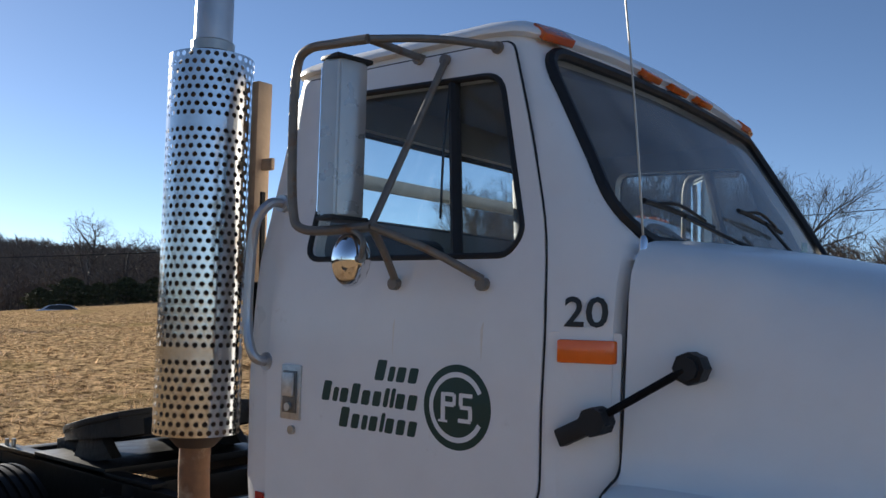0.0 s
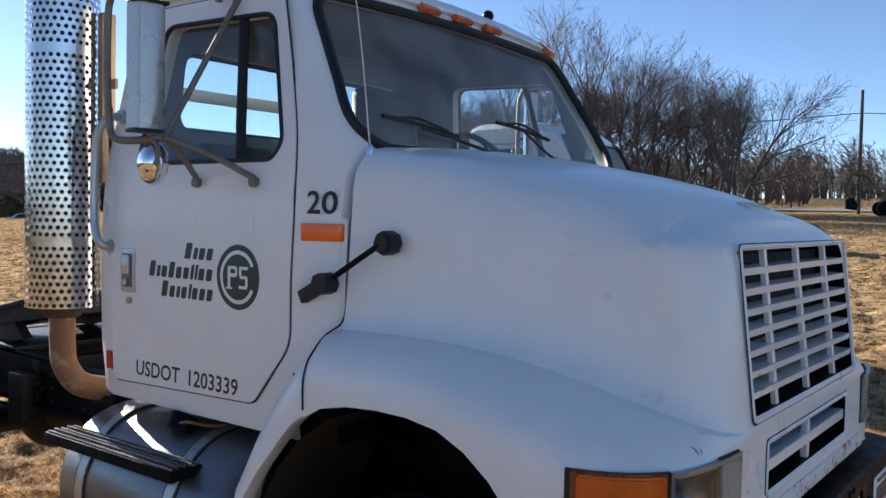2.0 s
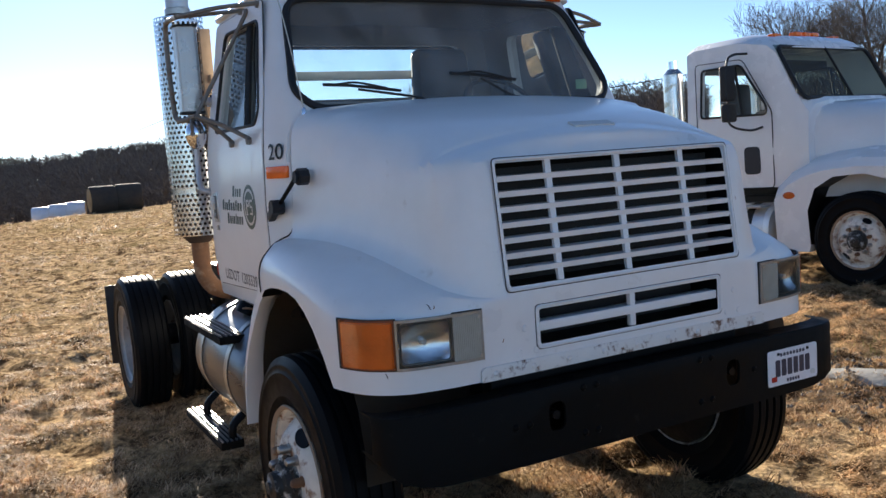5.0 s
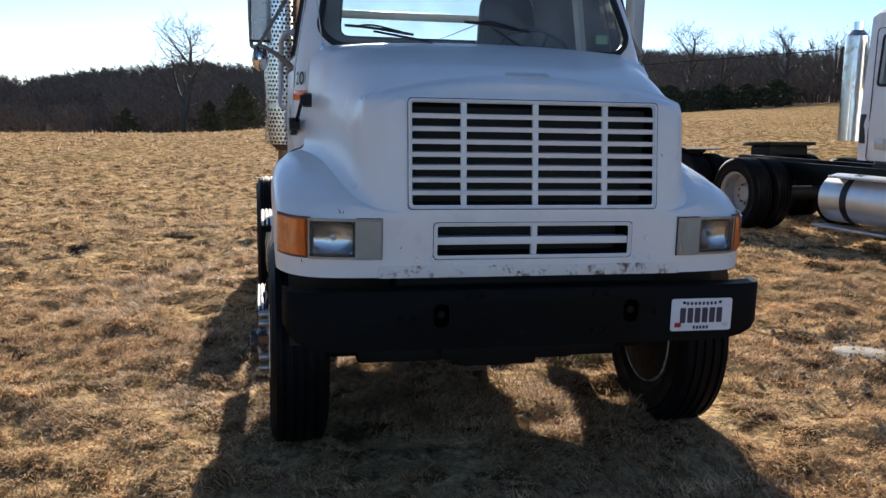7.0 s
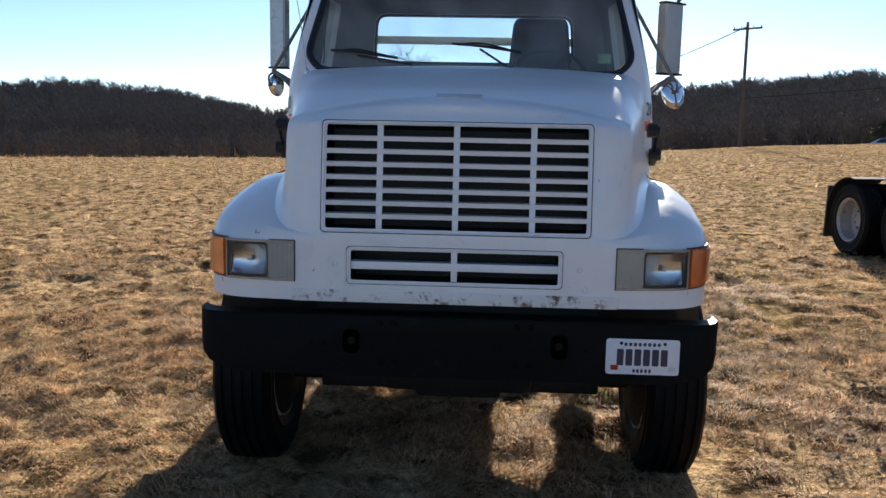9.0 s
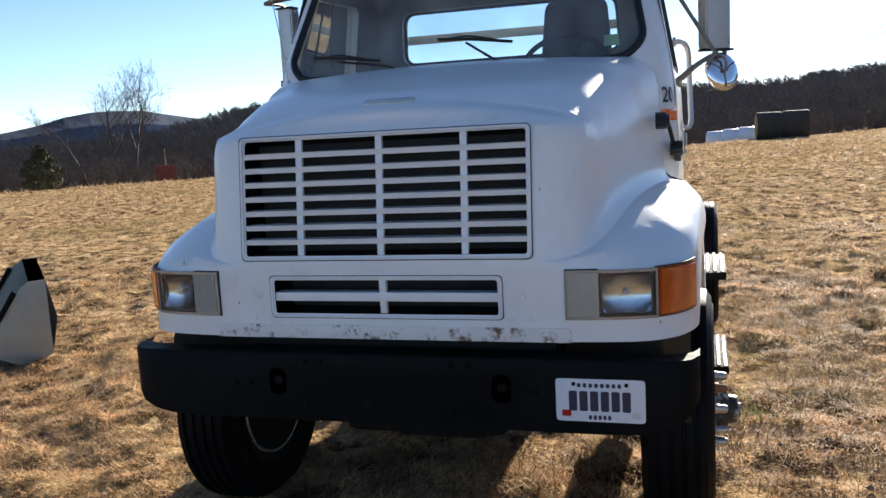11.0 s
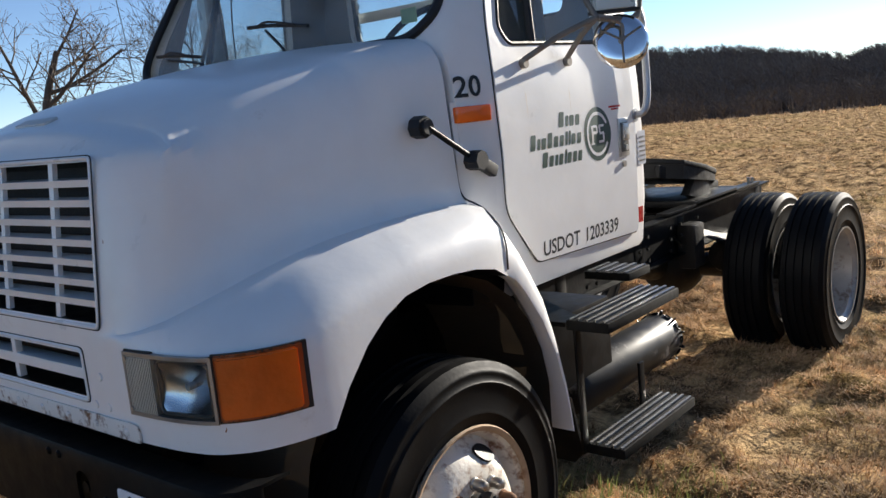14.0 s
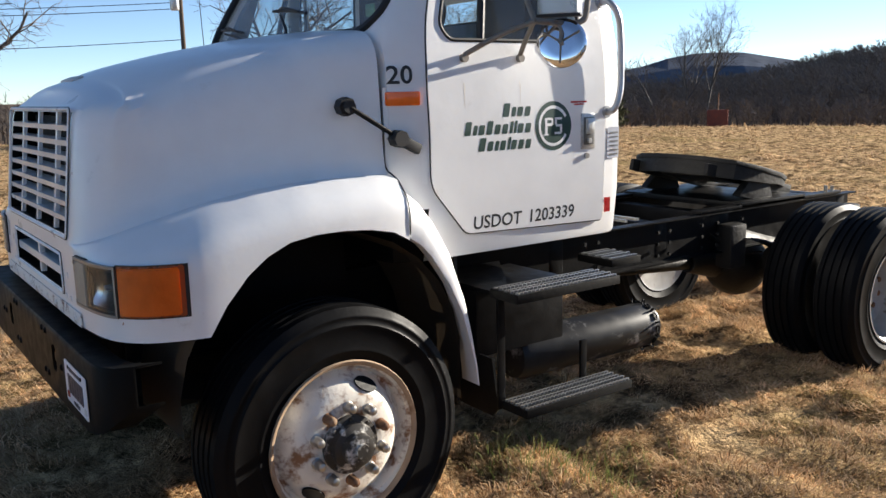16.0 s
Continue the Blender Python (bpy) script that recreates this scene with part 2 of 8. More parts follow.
def lathe(bm, profile, m=None, seg=40, close=False):
    """A solid turned round the local y axis; profile: (radius, y)."""
    m = m or Matrix()
    rings = []
    for r, y in profile:
        if r < 1e-6:
            rings.append([bm.verts.new(m @ Vector((0, y, 0)))])
        else:
            rings.append([bm.verts.new(m @ Vector((r * math.cos(2 * math.pi * k / seg), y, r * math.sin(2 * math.pi * k / seg)))) for k in range(seg)])
    pairs = list(zip(rings, rings[1:])) + ([(rings[-1], rings[0])] if close else [])
    for a, b in pairs:
        for k in range(seg):
            q = [a[k % len(a)], a[(k + 1) % len(a)], b[(k + 1) % len(b)], b[k % len(b)]]
            q = [v for i, v in enumerate(q) if v not in q[:i]]
            if len(q) > 2:
                bm.faces.new(q)
    return bm


def extrude_outline(bm, pts, axis, lo, hi, bevel=0.0):
    """A prism from an outline in the two other axes (in x, y, z order), from lo to hi along the axis."""
    def at(p, v):
        q = list(p)
        q.insert("xyz".index(axis), v)
        return q
    a = [bm.verts.new(at(p, lo)) for p in pts]
    b = [bm.verts.new(at(p, hi)) for p in pts]
    n = len(pts)
    new_faces = [bm.faces.new(a[::-1]), bm.faces.new(b)]
    for k in range(n):
        new_faces.append(bm.faces.new((a[k], a[(k + 1) % n], b[(k + 1) % n], b[k])))
    bmesh.ops.recalc_face_normals(bm, faces=new_faces)
    if bevel:
        es = list({e for v in a + b for e in v.link_edges if (e.verts[0] in a) == (e.verts[1] in a)})
        bmesh.ops.bevel(bm, geom=es, offset=bevel, segments=2, profile=0.6, affect="EDGES")
    return bm


def rounded(pts, r, n=5):
    """An outline with its corners rounded; r: one radius, or one for each corner."""
    out = []
    k = len(pts)
    for i in range(k):
        p, a, b = (Vector(pts[j % k]) for j in (i, i - 1, i + 1))
        ri = r[i] if isinstance(r, (list, tuple)) else r
        u, w = (a - p), (b - p)
        d = min(ri, 0.45 * u.length, 0.45 * w.length)
        u, w = p + u.normalized() * d, p + w.normalized() * d
        for j in range(n + 1):
            t = j / n
            out.append(tuple((1 - t) ** 2 * u + 2 * t * (1 - t) * p + t * t * w))
    return out


def carve(ob, cutters):
    """Cuts closed meshes out of ob for good. cutters: (bmesh, material)."""
    made = []
    bpy.context.view_layer.update()
    for bm, mat in cutters:
        c = new("cutter", finish("cutter", bm, mat, 0))
        c.matrix_world = ob.matrix_world.copy()
        md = ob.modifiers.new("cut", "BOOLEAN")
        md.operation, md.object, md.solver = "DIFFERENCE", c, "EXACT"
        md.material_mode = "TRANSFER"
        made.append(c)
    dg = bpy.context.evaluated_depsgraph_get()
    me = bpy.data.meshes.new_from_object(ob.evaluated_get(dg), preserve_all_data_layers=True, depsgraph=dg)
    ob.modifiers.clear()
    old = ob.data
    ob.data = me
    bpy.data.meshes.remove(old)
    for c in made:
        d = c.data
        bpy.data.objects.remove(c)
        bpy.data.meshes.remove(d)
    bm = bmesh.new()
    bm.from_mesh(me)
    for e in bm.edges:
        e.smooth = not (len(e.link_faces) == 2 and e.calc_face_angle(0.0) > radians(33))
    for f in bm.faces:
        f.smooth = True
    bm.to_mesh(me)
    bm.free()
    return ob

# ---------------------------------------------------------------- ground


def smoothstep(a, b, v):
    t = min(1.0, max(0.0, (v - a) / (b - a)))
    return t * t * (3 - 2 * t)


HILL_AZ = [40, 50, 56, 60, 64, 67, 71, 75, 80, 85, 90, 94, 98, 101, 104, 107, 110, 116, 118, 121, 124, 128, 133, 140, 150, 160]
HILL_EL = [1.3, 1.4, 1.4, 1.65, 1.85, 2.1, 1.8, 1.5, 0.9, 0.4, 0.45, 0.75, 0.2, -0.1, -0.8, -0.2, 0.4, 0.9, 0.85, 0.25, -0.5, -1.1, -1.3, -1.2, -1.0, -0.8]


def ground_z(x, y):
    """The field: nearly level round the trucks, rising to +y, with a brow beyond which it falls to a valley before wooded hills."""
    z = 0.02 + 0.012 * min(max(y, -6), 8) + 0.045 * max(0.0, min(y, 120) - 9)
    z -= 0.07 * smoothstep(-4.0, -8.0, x) * smoothstep(2.0, 5.0, y) * smoothstep(22.0, 12.0, y)
    r = math.hypot(x, y)
    a = math.atan2(y, -x)
    w = smoothstep(0.75, 0.15, a) * smoothstep(-2.4, -1.6, a)
    fall = max(0.0, r - 38.0 - 30 * smoothstep(-0.15, 0.35, a))
    z -= w * (0.055 * min(fall, 60) + 0.02 * min(max(fall - 60, 0), 100))
    if r > 110:
        az = math.degrees(math.atan2(-x, y))
        if 35 < az < 170:
            top = 1.7 + 330 * math.tan(radians(float(np.interp(az, HILL_AZ, HILL_EL))))
            z += (top - z) * smoothstep(120, 335, r) * smoothstep(35, 44, az) * smoothstep(170, 155, az)
    if r < 60:
        fade = smoothstep(60, 30, r)
        lump = noise.noise(Vector((x * 3.1, y * 3.1, 14.0))) + 0.6 * noise.noise(Vector((x * 7.3, y * 7.3, 4.0)))
        z += fade * (0.022 * noise.noise(Vector((x * 1.7, y * 1.7, 2.0))) + 0.062 * max(-0.6, lump) + 0.05 * max(0.0, lump - 0.5))
    z += 0.035 * noise.noise(Vector((x * 0.5, y * 0.5, 0.0))) * smoothstep(1.5, 6.0, r) + 0.3 * noise.noise(Vector((x * 0.02, y * 0.02, 5.0))) * smoothstep(15, 60, r)
    return z

# ---------------------------------------------------------------- the white truck
truck = thing("semi_truck", "white day-cab semi tractor parked on dry winter grass", "truck")

# --- hood with front fenders: stations round the plan, from the nose's middle to the cab seam
F_KEYS = [(0.058, 0.0), (0.058, 0.35), (0.057, 0.60), (0.055, 0.70), (0.048, 0.80), (0.036, 0.89), (0.008, 0.98), (-0.06, 1.06),
          (-0.16, 1.108), (-0.28, 1.130), (-0.45, 1.140), (-0.62, 1.145), (-0.80, 1.145), (-0.95, 1.142), (-1.045, 1.135)]
N_KEYS = [(0.058, 0.0), (0.058, 0.35), (0.054, 0.58), (0.043, 0.65), (0.015, 0.705), (-0.04, 0.742), (-0.11, 0.766), (-0.20, 0.786),
          (-0.30, 0.805), (-0.41, 0.828), (-0.53, 0.853), (-0.67, 0.884), (-0.81, 0.915), (-0.95, 0.946), (-1.045, 0.965)]
# top of the fender's outer shoulder, the line where it meets the hood's side, and the hood's own shoulder
Z_OUT = [1.235, 1.235, 1.235, 1.235, 1.235, 1.236, 1.242, 1.256, 1.284, 1.322, 1.358, 1.384, 1.395, 1.394, 1.384]
Z_IN = [1.26, 1.26, 1.26, 1.262, 1.275, 1.295, 1.322, 1.352, 1.382, 1.408, 1.430, 1.446, 1.454, 1.458, 1.458]
Z_SH = [1.765, 1.764, 1.758, 1.752, 1.748, 1.748, 1.752, 1.758, 1.768, 1.780, 1.796, 1.818, 1.845, 1.872, 1.890]
C_X = [-0.045, -0.06, -0.08, -0.10, -0.125, -0.155, -0.19, -0.24, -0.30, -0.38, -0.48, -0.62, -0.77, -0.93, -1.045]


def keyed(keys, n=4):
    """Key values at finer stations."""
    k = np.array(keys, float)
    t = np.linspace(0, len(keys) - 1, (len(keys) - 1) * n + 1)
    if k.ndim == 1:
        return np.interp(t, range(len(keys)), k)
    return [tuple(p) for p in smooth_path([(*q, 0) for q in keys], n)]


def crest_z(x):
    return float(np.interp(-x, [0.03, 0.07, 0.13, 0.3, 0.56, 0.8, 0.96, 1.05], [1.792, 1.822, 1.852, 1.905, 1.968, 2.008, 2.03, 2.04]))


def hood_profile(f, n, zo, zi, zs, cx):
    f, n = Vector((f[0], f[1])), Vector((n[0], n[1]))
    wide = min(1.0, (f - n).length / 0.12)
    inward = Vector((-1, 0)).lerp(Vector((0, -1)), smoothstep(0.02, -0.25, n.x))
    c = Vector((cx, 0.0))
    pts = []

    def add(p, z):
        slant = 0.115 * max(0.0, z - 1.25) * smoothstep(-0.12, 0.03, n.x)
        pts.append((p[0] - slant, p[1], z))
    for z in (0.968, 1.0, 1.05, 1.10, 1.15):
        add(f + inward * 0.004 * (z - 1.1), z)
    out = (f - n)
    add(f, zo - 0.085)
    add(f - out * 0.035, zo - 0.048)
    add(f - out * 0.10, zo - 0.016)
    add(f - out * 0.22, zo + 0.010 * wide)
    add(n + out * 0.55, zo + (zi - zo) * 0.40 + 0.022 * wide)
    add(n + out * 0.30, zo + (zi - zo) * 0.66 + 0.014 * wide)
    add(n + out * 0.14, zo + (zi - zo) * 0.84 + 0.004 * wide)
    add(n + out * 0.05, zi + 0.02)
    add(n + out * 0.012, zi + 0.06)
    rise = zs - 0.09 - (zi + 0.06)
    zc = crest_z(cx)
    full = smoothstep(0.045, -0.46, n.x)
    rad = 0.135
    zt = zc - 0.032
    rise_full = zt - rad - (zi + 0.06)
    for k in (0.25, 0.5, 0.75, 1.0):
        z = zi + 0.06 + (rise + (rise_full - rise) * full) * k
        add(n + inward * 0.022 * k * wide, z)
    sharp = ((0.028 * wide + 0.003, zs - 0.055), (0.035 * wide + 0.010, zs - 0.028), (0.050 * wide + 0.024, zs - 0.008), (0.078 * wide + 0.048, zs + 0.006))
    for deg, (i0, z0) in zip((24, 46, 68, 90), sharp):
        i1, z1 = 0.022 * wide + rad * (1 - math.cos(radians(deg))), zt - rad + rad * math.sin(radians(deg))
        i0, z0 = i0 + (i1 - i0) * full, z0 + (z1 - z0) * full
        add(n + inward * i0, z0)
    e, zs = n + inward * i0, z0 - 0.006
    power = 2.0
    slant = 0.115 * (zs - 1.25) * smoothstep(-0.12, 0.03, n.x)
    e = Vector((e.x - slant, e.y))
    for k in (0.10, 0.22, 0.36, 0.52, 0.68, 0.84, 1.0):
        p = e.lerp(c, k)
        pts.append((p.x, p.y, zs + 0.006 + (zc - zs - 0.006) * (1 - (1 - k) ** power)))
    return pts


def build_hood():
    fk, nk = keyed(F_KEYS), keyed(N_KEYS)
    cols = [hood_profile(f, n, *v) for f, n, v in zip(fk, nk, zip(keyed(Z_OUT), keyed(Z_IN), keyed(Z_SH), keyed(C_X)))]
    bm = bmesh.new()
    left = [[bm.verts.new(p) for p in col] for col in cols]
    right = [[bm.verts.new((p[0], -p[1], p[2])) if abs(p[1]) > 1e-6 else v for p, v in zip(col, vs)] for col, vs in zip(cols, left)]
    for side in (left, right):
        for a, b in zip(side, side[1:]):
            for k in range(len(a) - 1):
                q = [a[k], b[k], b[k + 1], a[k + 1]]
                q = [v for i, v in enumerate(q) if v not in q[:i]]
                if len(q) > 2 and not any(set(q) == set(f.verts) for f in q[0].link_faces):
                    bm.faces.new(q)
    # close the back and the bottom
    back = left[-1] + right[-1][::-1][1:]
    bm.faces.new(back)
    low_l = [c[0] for c in left]
    low_r = [c[0] for c in right]
    for k in range(len(low_l) - 1):
        q = [low_l[k], low_l[k + 1], low_r[k + 1], low_r[k]]
        q = [v for i, v in enumerate(q) if v not in q[:i]]
        bm.faces.new(q)
    bmesh.ops.remove_doubles(bm, verts=bm.verts, dist=1e-5)
    soft = [v for v in bm.verts if v.co.z > 1.745 and -0.80 < v.co.x < 0.2]
    for _ in range(12):
        bmesh.ops.smooth_vert(bm, verts=soft, factor=0.5, use_axis_x=True, use_axis_y=True, use_axis_z=True)
    return bm


ARCH = [(-0.247, 0.90), (-0.25, 0.967), (-0.31, 1.065), (-0.391, 1.159), (-0.465, 1.217), (-0.55, 1.258), (-0.65, 1.274), (-0.76, 1.276),
        (-0.87, 1.268), (-0.973, 1.247), (-1.06, 1.20), (-1.2, 1.05), (-1.2, 0.90)]


def face_prism(y0, y1, z0, z1, r, depth):
    """A block that cuts the sloping nose square to its face."""
    bm = bmesh.new()
    extrude_outline(bm, rounded([(y0, z0), (y1, z0), (y1, z1), (y0, z1)], r), "x", -depth, 0.3)
    for v in bm.verts:
        v.co.x += 0.055 - 0.115 * max(0.0, v.co.z - 1.25)
    return bm


GRILLE = (-0.553, 0.553, 1.283, 1.720)
LOWER = (-0.441, 0.441, 1.062, 1.190)
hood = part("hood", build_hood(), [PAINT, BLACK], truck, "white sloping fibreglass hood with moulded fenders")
# arches and grille openings are cut with black inner faces
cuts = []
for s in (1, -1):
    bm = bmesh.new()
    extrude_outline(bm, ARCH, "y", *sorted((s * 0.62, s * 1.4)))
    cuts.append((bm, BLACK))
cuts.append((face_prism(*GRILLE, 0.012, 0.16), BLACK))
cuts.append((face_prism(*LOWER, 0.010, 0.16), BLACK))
for s in (1, -1):
    bm = bmesh.new()
    extrude_outline(bm, [(s * 0.796, 1.060), (s * 0.984, 1.060), (s * 0.984, 1.214), (s * 0.796, 1.214)], "x", -0.085, 0.3)
    cuts.append((bm, BEZEL))
carve(hood, cuts)


# --- cab shell
def side_y(z):
    """Half the cab's width at a height."""
    return float(np.interp(z, [1.06, 1.12, 1.2, 1.6, 1.85, 1.98, 2.6, 2.7], [0.985, 1.005, 1.015, 1.022, 1.012, 0.995, 0.885, 0.868]))


def cab_levels(inset=0.0):
    """Plan outlines of the cab, level by level: (z, front x, front half width, corner x, half width, rear x)."""
    rows = [(1.085, -1.06, 0.95, -1.20, side_y(1.085), -2.335), (1.10, -1.055, 0.955, -1.20, side_y(1.10), -2.345), (1.3, -1.05, 0.962, -1.22, side_y(1.3), -2.35),
            (1.6, -1.05, 0.966, -1.22, side_y(1.6), -2.35), (1.80, -1.05, 0.962, -1.22, side_y(1.8), -2.35), (1.90, -1.05, 0.945, -1.20, side_y(1.9), -2.35),
            (1.975, -1.055, 0.910, -1.20, side_y(1.975), -2.35), (2.03, -1.075, 0.905, -1.22, side_y(2.03), -2.345),
            (2.2, -1.17, 0.898, -1.29, side_y(2.2), -2.33), (2.4, -1.29, 0.872, -1.40, side_y(2.4), -2.315), (2.545, -1.375, 0.846, -1.48, side_y(2.545), -2.30),
            (2.61, -1.402, 0.836, -1.50, side_y(2.61) + 0.004, -2.295)]
    out = []
    for z, fx, fw, cx, w, rx in rows:
        i = inset
        pts = [(fx + 0.025 - i, 0.0), (fx + 0.018 - i, fw * 0.5), (fx - i, fw * 0.86), (fx - 0.025 - i, fw - i * 0.6), ((fx + cx) / 2 - i * 0.5, (fw * 0.45 + w * 0.55) - i),
               (cx, w - i), ((cx + rx) / 2, w - i), (rx + 0.09, w - i), (rx + 0.03 + i * 0.3, w - 0.02 - i), (rx + 0.006 + i, w - 0.07 - i), (rx + i, w - 0.2), (rx + i, 0.0)]
        out.append([(x, y, z) for x, y in pts])
    return out


def loft_levels(levels, cap=None):
    bm = bmesh.new()
    rings = []
    for pts in levels:
        ring = [bm.verts.new(p) for p in pts] + [bm.verts.new((p[0], -p[1], p[2])) for p in pts[-2:0:-1]]
        rings.append(ring)
    n = len(rings[0])
    for a, b in zip(rings, rings[1:]):
        for k in range(n):
            bm.faces.new((a[k], a[(k + 1) % n], b[(k + 1) % n], b[k]))
    bm.faces.new(rings[0][::-1])
    if cap:
        top = rings[-1]
        c = Vector(cap)
        for f, dz in ((0.93, 0.5), (0.8, 0.78), (0.55, 0.94)):
            ring = [bm.verts.new((c.x + (v.co.x - c.x) * f, v.co.y * f, rings[-1][i].co.z + (c.z - rings[-1][i].co.z) * dz)) for i, v in enumerate(rings[-1])]
            for k in range(n):
                bm.faces.new((top[k], top[(k + 1) % n], ring[(k + 1) % n], ring[k]))
            top = ring
        bm.faces.new(top)
    else:
        bm.faces.new(rings[-1])
    return bm


levels = cab_levels()
cab = part("cab", loft_levels(levels), [PAINT, HEADLINER], truck, "white steel day cab with rust-chipped pillars")
inner = [[(x, y, z) for x, y, z in lv] for lv in cab_levels(0.055)[2:]]
inner[0] = [(x, y, 1.25) for x, y, z in inner[0]]
inner[-1] = [(x, y, 2.575) for x, y, z in inner[-1]]
cuts = [(loft_levels(inner), HEADLINER)]

# the side windows run through both doors, the windscreen and the rear window through the ends
WIN_DOOR = [(-2.075, 1.965), (-1.345, 1.965), (-1.305, 2.02), (-1.435, 2.455), (-2.03, 2.475)]
bm = bmesh.new()
extrude_outline(bm, rounded(WIN_DOOR, [0.05, 0.03, 0.03, 0.06, 0.06]), "y", -1.3, 1.3)
cuts.append((bm, PAINT))
SCREEN = [(-0.885, 2.09), (-0.80, 2.005), (0.80, 2.005), (0.885, 2.09), (0.80, 2.545), (0.0, 2.562), (-0.80, 2.545)]
bm = bmesh.new()
extrude_outline(bm, rounded(SCREEN, [0.09, 0.09, 0.09, 0.09, 0.10, 0.3, 0.10]), "x", -1.62, -0.9)
cuts.append((bm, PAINT))
bm = bmesh.new()
extrude_outline(bm, rounded([(-0.68, 2.13), (0.68, 2.13), (0.66, 2.455), (-0.66, 2.455)], 0.08), "x", -2.6, -2.1)
cuts.append((bm, PAINT))
carve(cab, cuts)

# roof cap with a drip edge; cab and cap are crowned across
def crowned(z, y):
    return z - 0.030 * (y / 0.85) ** 2 * smoothstep(2.50, 2.60, z)


for v in cab.data.vertices:
    v.co.z = crowned(v.co.z, v.co.y)
# cab faces inside the wheel arches, set black to match the wells
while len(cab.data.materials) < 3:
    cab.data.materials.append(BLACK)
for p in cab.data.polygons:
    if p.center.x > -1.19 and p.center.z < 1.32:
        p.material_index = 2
roof_rows = []
for z, g in ((2.604, 0.010), (2.610, 0.024), (2.620, 0.024), (2.632, 0.014)):
    lv = [(x + (g if x > -1.6 else 0) * (1 if k < 5 else 0) - (g if x < -2.0 and k > 8 else 0), y + (g if y > 0.3 else 0), z) for k, (x, y, _) in enumerate(levels[-1])]
    roof_rows.append(lv)
roof = part("roof", loft_levels(roof_rows, cap=(-1.88, 0, 2.690)), PAINT, truck, "domed white roof cap with drip rail", smooth=50)
for v in roof.data.vertices:
    v.co.z = crowned(v.co.z, v.co.y)


# --- wheels
def tyre(bm, r, w, m):
    """A truck tyre with rounded shoulders, grooved tread and rim beads; its axle is local y."""
    prof = [(0.292, -w * 0.36), (0.315, -w * 0.44), (0.345, -w * 0.475), (0.349, -w * 0.487), (0.357, -w * 0.487), (0.361, -w * 0.482), (0.40, -w * 0.50), (0.436, -w * 0.502), (0.440, -w * 0.512), (0.447, -w * 0.512), (0.451, -w * 0.497), (r - 0.045, -w * 0.482), (r - 0.041, -w * 0.488), (r - 0.034, -w * 0.484), (r - 0.030, -w * 0.470), (r - 0.02, -w * 0.45), (r - 0.004, -w * 0.41)]
    for g in (-0.27, -0.09, 0.09, 0.27):
        prof += [(r, w * (g - 0.035)), (r - 0.012, w * (g - 0.028)), (r - 0.012, w * (g + 0.028)), (r, w * (g + 0.035))]
    prof += [(a, -b) for a, b in prof[16::-1]]
    lathe(bm, prof, m, 56, close=True)


